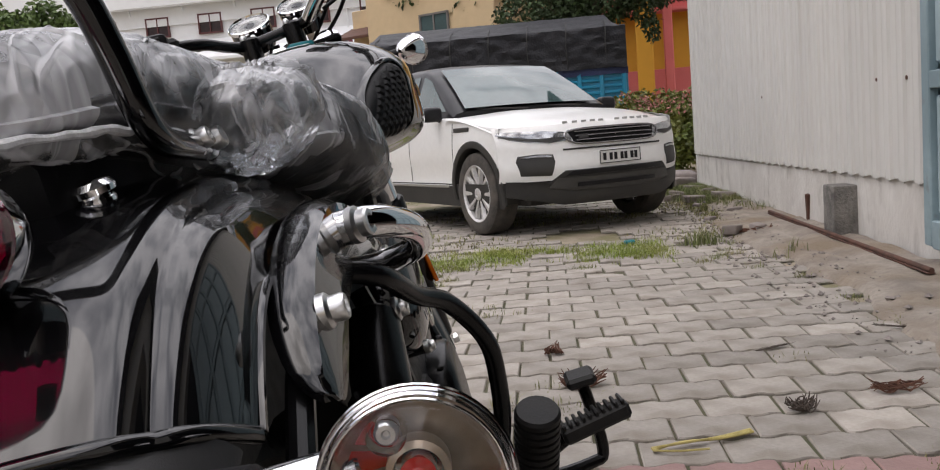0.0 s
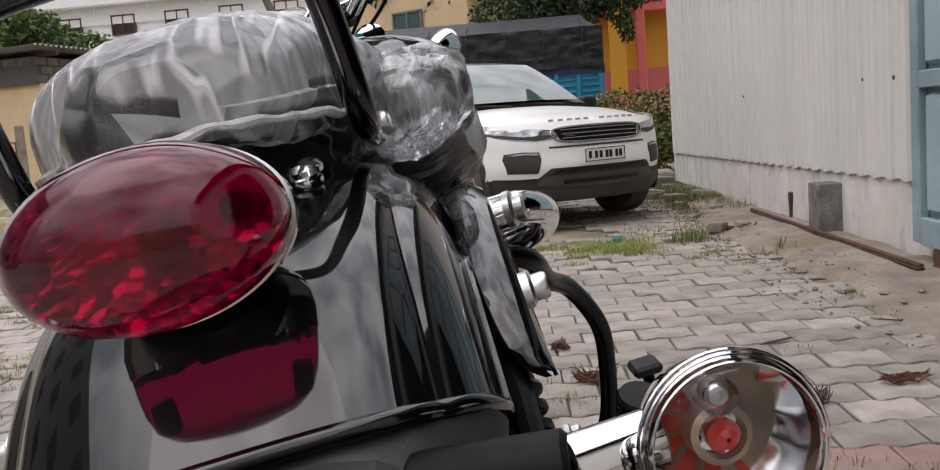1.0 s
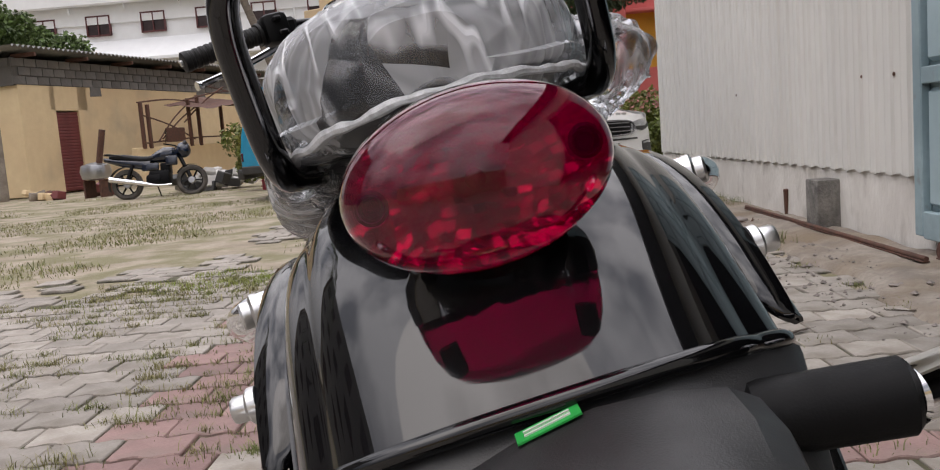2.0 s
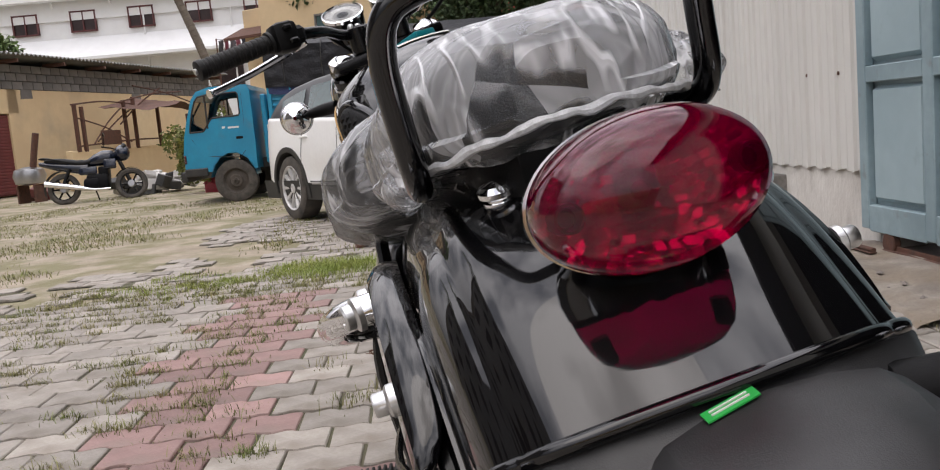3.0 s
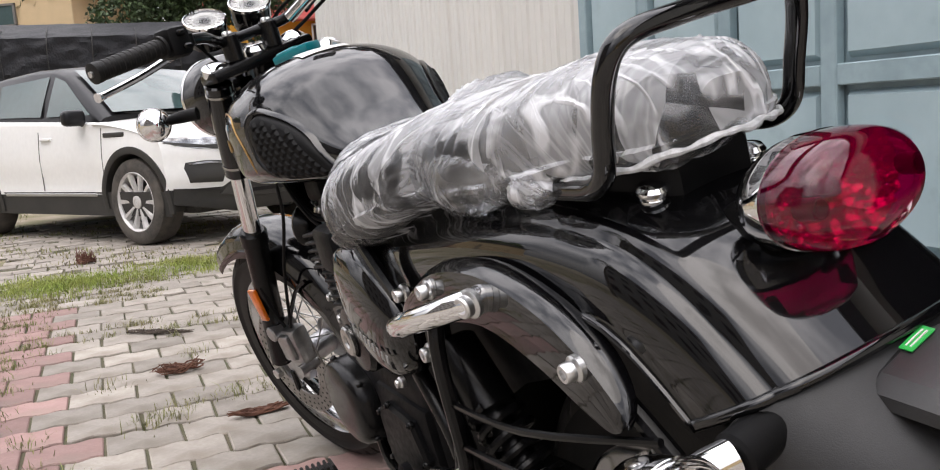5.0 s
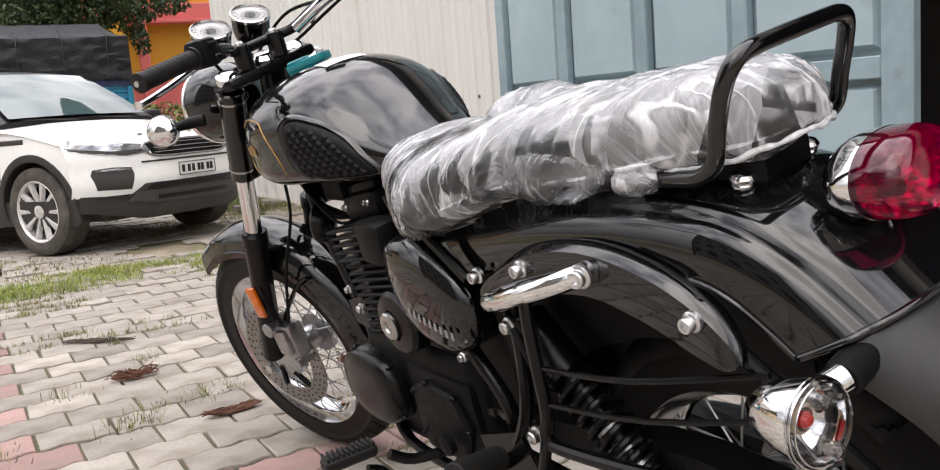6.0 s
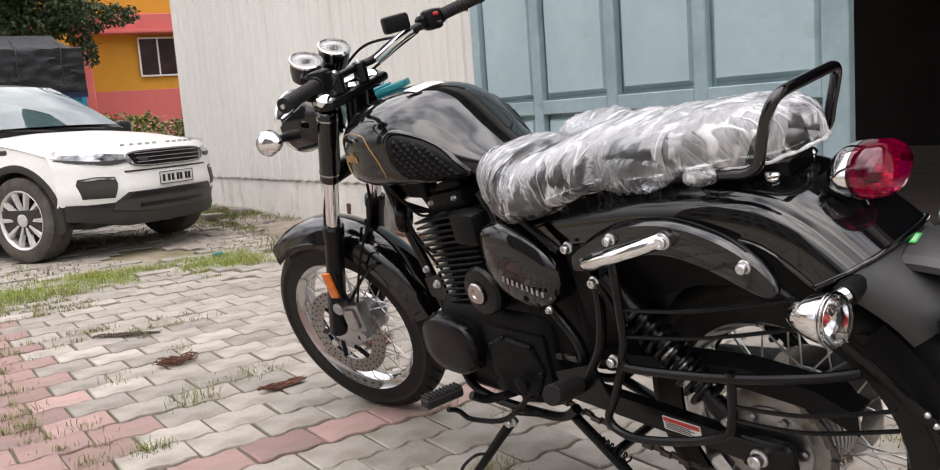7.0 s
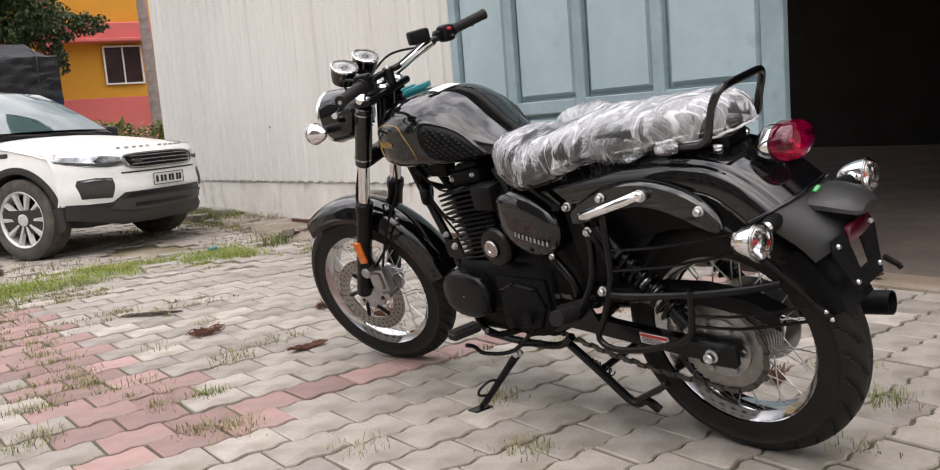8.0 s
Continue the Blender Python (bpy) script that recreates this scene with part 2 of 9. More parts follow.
    # the Z term whitens the top: sky sheen put into the colour
    top_sheen = op("ADD", noise_at(turned((0.7, 1.4, 0.8), (0.2, 0.1, 0.4)), 7.0, 0.5, 3.0), op("MULTIPLY", op("SUBTRACT", box.outputs["Z"], 0.5), 0.4))
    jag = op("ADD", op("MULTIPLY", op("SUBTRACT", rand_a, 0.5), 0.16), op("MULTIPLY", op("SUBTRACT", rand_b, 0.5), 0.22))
    loose_sheen = gate(op("ADD", top_sheen, jag), 0.52, 30.0)
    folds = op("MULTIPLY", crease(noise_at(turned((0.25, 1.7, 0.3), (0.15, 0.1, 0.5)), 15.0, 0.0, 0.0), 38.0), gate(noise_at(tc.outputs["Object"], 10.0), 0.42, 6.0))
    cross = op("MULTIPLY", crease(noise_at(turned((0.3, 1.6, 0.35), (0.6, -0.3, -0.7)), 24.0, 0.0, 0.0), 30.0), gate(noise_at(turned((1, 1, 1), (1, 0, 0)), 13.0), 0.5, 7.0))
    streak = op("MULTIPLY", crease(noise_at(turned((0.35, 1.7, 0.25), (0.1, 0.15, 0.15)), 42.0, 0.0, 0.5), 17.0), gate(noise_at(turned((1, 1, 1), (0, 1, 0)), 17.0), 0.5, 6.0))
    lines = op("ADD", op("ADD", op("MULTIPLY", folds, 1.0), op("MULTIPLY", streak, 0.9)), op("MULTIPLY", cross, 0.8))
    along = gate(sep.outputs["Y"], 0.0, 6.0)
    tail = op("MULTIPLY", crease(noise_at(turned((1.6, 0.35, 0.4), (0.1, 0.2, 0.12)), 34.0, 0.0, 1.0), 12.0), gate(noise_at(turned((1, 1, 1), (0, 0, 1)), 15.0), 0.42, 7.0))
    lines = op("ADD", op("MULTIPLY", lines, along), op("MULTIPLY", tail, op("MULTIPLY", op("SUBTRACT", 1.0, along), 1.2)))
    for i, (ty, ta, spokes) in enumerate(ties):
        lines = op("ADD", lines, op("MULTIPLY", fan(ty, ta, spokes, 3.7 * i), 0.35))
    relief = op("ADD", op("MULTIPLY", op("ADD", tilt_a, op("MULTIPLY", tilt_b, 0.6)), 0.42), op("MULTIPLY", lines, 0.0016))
    bp = N.new("ShaderNodeBump")
    bp.inputs["Strength"].default_value, bp.inputs["Distance"].default_value = 1.0, 1.0
    K.new(relief, bp.inputs["Height"])
    for b in (gl, df):
        K.new(bp.outputs["Normal"], b.inputs["Normal"])
    gl.inputs["Roughness"].default_value = 0.15
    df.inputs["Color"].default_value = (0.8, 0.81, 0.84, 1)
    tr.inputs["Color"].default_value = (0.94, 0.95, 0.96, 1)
    # facet and crease whites stand for sky glints, put into the diffuse share
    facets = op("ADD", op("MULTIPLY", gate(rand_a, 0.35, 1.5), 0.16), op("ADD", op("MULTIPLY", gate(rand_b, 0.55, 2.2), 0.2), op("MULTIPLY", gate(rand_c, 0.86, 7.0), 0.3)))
    haze = op("ADD", 0.025, op("MULTIPLY", loose_sheen, op("ADD", 0.19, op("MULTIPLY", facets, 0.6))))
    white = op("ADD", haze, op("MULTIPLY", lines, op("ADD", 0.5, op("MULTIPLY", loose_sheen, 0.25))))
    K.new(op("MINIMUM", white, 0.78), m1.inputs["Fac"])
    K.new(tr.outputs["BSDF"], m1.inputs[1])
    K.new(df.outputs["BSDF"], m1.inputs[2])
    fr = N.new("ShaderNodeFresnel")
    fr.inputs["IOR"].default_value = 1.5
    K.new(op("ADD", op("MULTIPLY", fr.outputs["Fac"], 0.75), 0.015, True), m2.inputs["Fac"])
    K.new(m1.outputs["Shader"], m2.inputs[1])
    K.new(gl.outputs["BSDF"], m2.inputs[2])
    K.new(m2.outputs["Shader"], out.inputs["Surface"])
    return m


GLOSS = mat("black_gloss_paint", (0.0025, 0.0025, 0.003), 0.3, coat=1.0, spec=0.02, coat_ior=1.56)
SATIN = mat("black_satin_metal", (0.005, 0.005, 0.0055), 0.26, vary=0.3, scale=60, bump=0.05, bscale=400, spec=0.25)
MATTE = mat("black_matte_plastic", (0.0055, 0.0055, 0.006), 0.5, spec=0.14, vary=0.25, scale=30, bump=0.12, bscale=700, rvary=0.06)
ENGINE = mat("black_engine_enamel", (0.005, 0.005, 0.006), 0.45, spec=0.12, vary=0.3, scale=40, bump=0.15, bscale=500, rvary=0.08)
RUBBER = mat("tyre_rubber", (0.009, 0.009, 0.0095), 0.55, spec=0.25, vary=0.3, scale=25, c2=(0.014, 0.013, 0.012), bump=0.2, bscale=300)
PLASTIC = mat("black_grained_plastic", (0.026, 0.026, 0.027), 0.42, spec=0.45, vary=0.2, scale=30, bump=0.15, bscale=900, rvary=0.05)
DUSTY = mat("dusty_tyre_rubber", (0.035, 0.032, 0.03), 0.85, scale=9, c2=(0.1, 0.088, 0.075), bump=0.2, bscale=120)
VINYL = mat("black_seat_vinyl", (0.012, 0.012, 0.014), 0.5, spec=0.25, vary=0.2, scale=30, bump=0.3, bscale=500)
CHROME = mat("chrome", (0.82, 0.82, 0.83), 0.05, 1.0, rvary=0.03, scale=30)
RIMS = mat("rim_chrome", (0.5, 0.5, 0.51), 0.1, 1.0, rvary=0.05, scale=20)
DISC = mat("ground_disc_steel", (0.36, 0.345, 0.33), 0.36, 1.0, vary=0.25, scale=40)
ALU = mat("grey_aluminium", (0.48, 0.48, 0.49), 0.34, 1.0, vary=0.25, scale=50, bump=0.1, bscale=300)
STEEL = mat("brushed_steel", (0.55, 0.54, 0.52), 0.26, 1.0, vary=0.3, scale=40)
ZINC = mat("zinc_bolt", (0.72, 0.72, 0.72), 0.3, 1.0, vary=0.15, scale=90)
FILM = wrap_film("clear_plastic_film", ((-0.1, 0.7, 7.0), (0.34, 0.62, 9.0)))
HEM = mat("bunched_film", (0.7, 0.71, 0.73), 0.35, vary=0.4, scale=120, bump=0.8, bscale=160)
CLEAR = glass("clear_lens", (1, 1, 1), 0.03, 0.95)
AMBER = mat("amber_plastic", (0.75, 0.16, 0.01), 0.15, vary=0.3, scale=60, coat=0.6)
REDREF = mat("red_plastic", (0.07, 0.002, 0.012), 0.15, vary=0.3, scale=60, coat=0.6)
GOLD = mat("gold_decal", (0.5, 0.3, 0.1), 0.35, 0.3, vary=0.2, scale=80)
SILVER = mat("silver_decal", (0.3, 0.3, 0.3), 0.35, vary=0.2, scale=80)
WHITE = mat("white_sticker", (0.75, 0.75, 0.73), 0.4, vary=0.1, scale=50)
GREEN = mat("green_sticker", (0.02, 0.42, 0.08), 0.35, vary=0.15, scale=60)
TEAL = mat("teal_plastic", (0.0, 0.22, 0.26), 0.3, vary=0.25, scale=50, coat=0.4)
YARD = pose(1.9, 2.65, 0, 0, 0, 11.13)

# ---- the yard: ground, shed wall with sliding gate ----
SOIL = mat("sandy_soil", (0.4, 0.34, 0.265), 0.95, scale=2.4, c2=(0.25, 0.205, 0.15), bump=0.8, bscale=30, stain=((0.16, 0.15, 0.07), 1.9, 0.44, 0.58, 0.8))
PAVER = mat("grey_concrete_paver", (0.41, 0.37, 0.33), 0.9, scale=9, c2=(0.29, 0.26, 0.225), bump=0.8, bscale=110, isl=0.2, obr=0.2, stain=((0.2, 0.165, 0.13), 6.0, 0.52, 0.74, 0.7))
PINK = mat("pink_concrete_paver", (0.36, 0.235, 0.215), 0.88, scale=11, c2=(0.29, 0.18, 0.165), bump=0.8, bscale=110, isl=0.2, obr=0.2, stain=((0.26, 0.21, 0.18), 5.0, 0.5, 0.72, 0.7))
CONCRETE = mat("rough_concrete", (0.35, 0.305, 0.255), 0.93, scale=5, c2=(0.19, 0.16, 0.135), bump=0.9, bscale=38, stain=((0.2, 0.15, 0.1), 1.7, 0.46, 0.64, 0.85))
SHEET = mat("white_painted_sheet_metal", (0.68, 0.67, 0.635), 0.5, vary=0.08, scale=1.5, rvary=0.08, stretch=(1, 1, 0.15), stain=((0.5, 0.46, 0.4), 6.0, 0.6, 0.85, 0.35))
PLINTH = mat("whitewashed_plinth", (0.74, 0.72, 0.68), 0.9, scale=3.5, c2=(0.6, 0.57, 0.53), bump=0.6, bscale=45, stretch=(1, 1, 0.5), stain=((0.2, 0.17, 0.14), 5.0, 0.55, 0.8, 0.8))
GATE_P = mat("pale_blue_gate_paint", (0.36, 0.465, 0.5), 0.42, scale=1.3, c2=(0.29, 0.39, 0.425), bump=0.1, bscale=90, rvary=0.1, stain=((0.19, 0.25, 0.27), 7.0, 0.62, 0.8, 0.6))
GATE_F = mat("blue_grey_gate_frame_paint", (0.3, 0.4, 0.435), 0.45, scale=2.5, c2=(0.2, 0.28, 0.31), bump=0.15, bscale=120, stain=((0.16, 0.13, 0.1), 9.0, 0.64, 0.8, 0.7))
RUST = mat("rusty_iron", (0.13, 0.055, 0.035), 0.85, scale=16, c2=(0.07, 0.035, 0.025), bump=0.6, bscale=120)
# near-black base: the dimness inside the shed is put into the colour
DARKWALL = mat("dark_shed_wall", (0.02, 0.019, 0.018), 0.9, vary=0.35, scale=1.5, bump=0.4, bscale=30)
SHEDFLOOR = mat("dusty_shed_floor", (0.17, 0.135, 0.115), 0.9, scale=2.2, c2=(0.1, 0.08, 0.068), bump=0.4, bscale=40)
GRASS = mat("fresh_grass", (0.19, 0.28, 0.035), 0.7, isl=0.4, scale=3, c2=(0.3, 0.32, 0.08))
WEED = mat("wall_weed_leaves", (0.12, 0.17, 0.045), 0.75, isl=0.5, scale=4, c2=(0.2, 0.2, 0.08))
DRYGRASS = mat("mixed_grass", (0.15, 0.19, 0.05), 0.8, isl=0.45, scale=4, c2=(0.27, 0.23, 0.11))


def height(a, s):
    """Lie of the ground in the yard: flat under the paving, uneven beyond it."""
    n = noise.noise((a * 0.35, s * 0.35, 3.1)) * 0.05 + noise.noise((a * 1.7, s * 1.7, 0.7)) * 0.015
    far = min(1.0, max(0.0, (s - 9.0) / 4.0) + max(0.0, (-a - 6.0) / 3.0))
    if paved(a, s):
        return -0.016 + 0.004 * noise.noise((a * 3, s * 3, 5))
    return -0.012 + 0.012 * noise.noise((a * 2.3, s * 2.3, 5)) + far * (n + 0.03)


def paved(a, s):
    if a > 0.05 or s < -7 or s > 9.0 or a < -8:
        return False
    edge = 3.75 + 0.35 * noise.noise((a * 0.8, 0, 2.2))
    if a < -4.4 + 0.3 * noise.noise((0, s * 0.7, 1.3)):
        return s < edge + max(0.0, 2.2 * (1 - (-a - 4.4) / 1.6))
    return not (a > -0.56 + 0.05 * noise.noise((0, s * 2.0, 9)) and s > 1.55)


def spread(lo, hi, step, far):
    g = [lo + step * i for i in range(int((hi - lo) / step) + 1)]
    d = step
    while g[-1] < far:
        d *= 1.45
        g.append(g[-1] + d)
    d = step
    while g[0] > -far:
        d *= 1.45
        g.insert(0, g[0] - d)
    return g


ga, gs = spread(-9, 1.0, 0.14, 900), spread(-5, 12, 0.14, 900)
geo = Geo().sheet([[(a, s, height(a, s) if abs(a) < 60 and abs(s) < 60 else 0.0) for a in ga] for s in gs])
solid("ground", geo, SOIL, YARD, "sandy yard soil with scattered weeds", "ground", kind="structure", smooth=180)

# broken concrete apron along the wall
rows = []
for i in range(60):
    s = 1.5 + i * 0.125
    edge = -0.62 + 0.16 * noise.noise((0.3, s * 1.3, 4)) + 0.06 * noise.noise((1.3, s * 5, 4)) + max(0, s - 5.3) * 0.12
    rows.append([(edge + (0.02 - edge) * j / 14, s, (0.0 if j == 0 else 0.018 + 0.03 * min(1, j / 9) + 0.018 * noise.noise((edge * 3 + j * 0.35, s * 2.5, 1)) + 0.014 * noise.noise((j * 0.9, s * 8, 1))) - (0.03 if j == 0 else 0)) for j in range(15)])
solid("concrete_apron", Geo().sheet(rows), CONCRETE, YARD, "broken sandy concrete apron along the wall", "pavement", kind="structure", smooth=180)

# shed wall: plinth and ribbed sheet
CORNER, GL, GR = 9.2, 3.12, 0.38


def ribbed(s0, s1, z0, z1, a0, side=-1):
    geo = Geo()
    cols, s = [], s0
    while s < s1:
        for ds, h in ((0.0, 0.0), (0.052, 0.0), (0.064, 0.016), (0.086, 0.016), (0.098, 0.0), (0.16, 0.0), (0.166, 0.004), (0.174, 0.004), (0.18, 0.0)):
            if s + ds < s1:
                cols.append((s + ds, h))
        s += 0.19
    zs = [z0 + (z1 - z0) * i / 6 for i in range(7)]
    geo.sheet([[(a0 + side * h, s, z + (0.012 * math.sin(s * 33) if z == z0 else 0)) for s, h in cols] for z in zs])
    geo.sheet([[(a0 + 0.03, s, z) for s, h in cols] for z in (z0, z1)])
    return geo


wall = thing("wall_shed", YARD, "white ribbed sheet-metal shed wall on a stained whitewashed plinth", "wall", kind="structure")
SKEWED = Matrix.Translation((0, GL, 0)) @ pose(0, 0, 0, 0, 0, 1.7) @ Matrix.Translation((0, -GL, 0))
part("plinth", Geo().box((0.19, (CORNER + GL) / 2, 0.19), (0.26, CORNER - GL, 0.5), 0.012), PLINTH, wall, "stained whitewashed plinth", kind="structure").matrix_local = SKEWED
part("sheeting", ribbed(GL - 0.04, CORNER + 0.03, 0.425, 4.9, 0.045), SHEET, wall, kind="structure", smooth=25).matrix_local = SKEWED
part("wall_core", Geo().box((0.2, (CORNER + GL) / 2, 2.66), (0.22, CORNER - GL, 4.44)), DARKWALL, wall, kind="structure").matrix_local = SKEWED
part("sheeting_end", Geo().box((1.6, CORNER + 0.03, 2.45), (3.1, 0.06, 4.9), 0.004), SHEET, wall, kind="structure").matrix_local = SKEWED
part("wall_beside_opening", Geo().box((0.2, -6.4, 2.45), (0.3, 6.0, 4.9), 0.01), SHEET, wall, kind="structure")
part("lintel", Geo().box((0.2, -0.15, 4.45), (0.3, 6.5, 0.9), 0.01), SHEET, wall, kind="structure")
geo = Geo()
for s, z in ((5.25, 1.0), (6.3, 0.98), (4.5, 1.02), (7.9, 0.97), (3.9, 0.99), (4.1, 1.42), (3.5, 0.98)):
    geo.lathe([(0.012, 0), (0.012, 0.004), (0.005, 0.007)], (0.042, s, z), (-1, 0, 0), 8)
part("screws", geo, RUST, wall, "rusty sheet fixing screws", kind="stuff").matrix_local = SKEWED

shed = thing("shed_interior", YARD, "dark shed interior behind the open gateway", "interior", kind="structure")
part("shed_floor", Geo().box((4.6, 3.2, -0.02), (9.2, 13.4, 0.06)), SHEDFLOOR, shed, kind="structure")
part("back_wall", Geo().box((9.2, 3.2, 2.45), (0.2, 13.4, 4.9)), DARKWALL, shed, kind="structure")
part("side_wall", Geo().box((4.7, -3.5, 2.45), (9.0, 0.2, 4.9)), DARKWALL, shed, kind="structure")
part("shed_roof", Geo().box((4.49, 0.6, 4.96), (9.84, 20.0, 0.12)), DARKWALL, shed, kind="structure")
solid("threshold", Geo().box((0.02, -0.9, 0.004), (0.26, 2.7, 0.03), 0.006), CONCRETE, YARD, "worn concrete threshold of the gateway", "threshold", kind="structure")

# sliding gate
# dark groove ring: its shadow lines, with some grime, are put into the colour
GRIME_SHADE = mat("grime_and_shade_groove_paint", (0.07, 0.1, 0.11), 0.7, vary=0.4, scale=9)
gate = thing("sliding_gate", YARD, "pale blue steel panelled sliding gate, partly open", "gate")
stiles = [GR + 0.05, 1.17, 1.8, 2.45, 3.07]
rails = [(0.2, 0.14), (0.95, 0.085), (1.92, 0.085), (2.89, 0.085), (3.78, 0.12)]
ZTOP = 3.84
for s in stiles:
    w = 0.13 if s < 0.5 else 0.085
    part("stile", Geo().box((-0.03, s, (ZTOP + 0.14) / 2), (0.05, w, ZTOP - 0.14), 0.006), GATE_F, gate)
for z, h in rails:
    for s0, s1 in zip(stiles, stiles[1:]):
        w0 = 0.065 if s0 < 0.5 else 0.0425
        part("rail", Geo().box((-0.03, (s0 + w0 + s1 - 0.0425) / 2, z), (0.046, s1 - s0 - w0 - 0.0425, h), 0.005), GATE_F, gate)
for s0, s1 in zip(stiles, stiles[1:]):
    for (z0, h0), (z1, h1) in zip(rails, rails[1:]):
        w0 = 0.065 if s0 < 0.5 else 0.0425
        y0, y1, b0, b1 = s0 + w0 + 0.001, s1 - 0.0435, z0 + h0 / 2 + 0.001, z1 - h1 / 2 - 0.001
        g, e, o, i = Geo(), 0.042, 0.002, -0.036
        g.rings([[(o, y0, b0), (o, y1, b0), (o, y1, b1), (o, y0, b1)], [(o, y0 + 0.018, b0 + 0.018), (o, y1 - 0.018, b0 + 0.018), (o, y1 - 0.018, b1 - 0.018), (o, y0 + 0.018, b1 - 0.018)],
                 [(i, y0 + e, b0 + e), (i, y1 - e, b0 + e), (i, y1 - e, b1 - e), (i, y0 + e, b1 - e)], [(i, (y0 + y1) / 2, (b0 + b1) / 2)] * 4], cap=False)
        part("panel", g, [GATE_P, GRIME_SHADE], gate, "pressed pale blue steel panel", smooth=15, pick=lambda p: 1 if p.index < 4 else 0)
part("back_sheet", Geo().box((0.004, (stiles[0] + stiles[-1]) / 2, 1.97), (0.006, stiles[-1] - stiles[0], 3.65)), GATE_F, gate)
for s in (0.75, 2.85):
    part("wheel", Geo().cyl((-0.05, s, 0.085), (-0.01, s, 0.085), 0.06, n=20, b=0.006), RUST, gate, "rusty grooved gate wheel")
track = Geo().box((-0.15, 4.3, 0.052), (0.036, 3.0, 0.008), 0.002).cyl((-0.15, 2.8, 0.066), (-0.15, 5.8, 0.066), 0.013, n=10).box((-0.03, 1.4, 0.045), (0.05, 3.0, 0.012), 0.002).box((-0.03, 1.4, 0.06), (0.012, 3.0, 0.03), 0.002)
solid("gate_track", track, RUST, YARD, "rusty iron gate track on the ground", "track", kind="structure")

# concrete block and iron stub by the wall
g = Geo().box((0, 0, 0.16), (0.2, 0.22, 0.34), 0.012, seg=2)
BLOCK = mat("weathered_grey_block", (0.26, 0.245, 0.22), 0.95, scale=7, c2=(0.09, 0.085, 0.08), bump=0.9, bscale=60, stain=((0.34, 0.32, 0.29), 6.0, 0.55, 0.7, 0.7))
solid("concrete_block", g, BLOCK, YARD @ pose(-0.02, 4.4, 0.03, 0, 0, 0), "weathered grey concrete block against the plinth", "block")
g = Geo().box((0, 0, 0.1), (0.03, 0.035, 0.2), 0.004)
solid("iron_stub", g, RUST, YARD @ pose(-0.0, 5.25, 0.04, 8, -6, 10), "short rusty iron post stub", "post")

# ---- the motorcycle (x to its right, y ahead, z up, from the rear tyre's contact) ----
BIKE = Matrix.Translation((0.0384, 1.4279, 0)) @ pose(0, 0, 0, 0, 0, 15.57) @ pose(0, 0, 0, 0, -13.18, 0)
bike = thing("motorcycle", BIKE, "new black retro motorcycle on side stand, seat wrapped in film", "motorcycle")
RAKE, TURN = radians(25), radians(15.5)
HEAD = Vector((0, 1.205, 1.083))
STEM = Vector((-0.012, 1.165, 1.083))
STEER = Matrix.Translation(STEM) @ Matrix.Rotation(TURN, 4, Vector((0, -math.sin(RAKE), math.cos(RAKE)))) @ Matrix.Translation((0, -STEM.y, -STEM.z))
BARS = pose(0, 0, 0.006, 0, 0, 1.2)
RAX, FAX = Vector((0, 0, 0.333)), Vector((0, 1.545, 0.327))


def bolt(p, d, parent, r=0.011, h=0.012, material=None):
    d = Vector(d).normalized()
    p = Vector(p)
    r *= 0.8
    g = Geo().lathe([(r * 1.35, -0.004), (r * 1.35, 0.0015), (r * 1.2, 0.003), (r, 0.004), (r, h - 0.002), (r * 0.88, h), (r * 0.55, h), (r * 0.5, h - 0.004), (r * 0.01, h - 0.004)], p, d, 20)
    return part("bolt", g, material or ZINC, parent, smooth=30)


def tyre(org, R, rb, w, n, grooves, m=None):
    """A tyre with cut tread grooves."""
    geo, K = Geo(), 28
    prof = []
    for i in range(K + 1):
        a = math.pi * (i / K - 0.5)
        x = math.sin(a) * w / 2
        q = abs(math.cos(a)) ** 0.62
        prof.append((rb + (R - rb) * (0.12 + 0.88 * q) if 0 < i < K else rb, x * (1 if 0.08 < i / K < 0.92 else 0.86)))
    rows = []
    for j in range(n):
        th = 2 * math.pi * j / n
        row = []
        for i, (r, x) in enumerate(prof):
            u = x / (w / 2)
            if 4 < i < K - 4:
                ph = (j / n * grooves + (0.5 if u > 0 else 0) + abs(u) * 1.5) % 1.0
                cut = 0.008 if (ph < 0.17 and 0.12 < abs(u) < 0.92) else 0.0
                if abs(u) < 0.05:
                    cut = 0.0035
                r -= cut
            row.append((org[0] + x, org[1] + r * math.cos(th), org[2] + r * math.sin(th)))
        rows.append(row)
    rows.append(rows[0])
    return geo.sheet(rows, m)


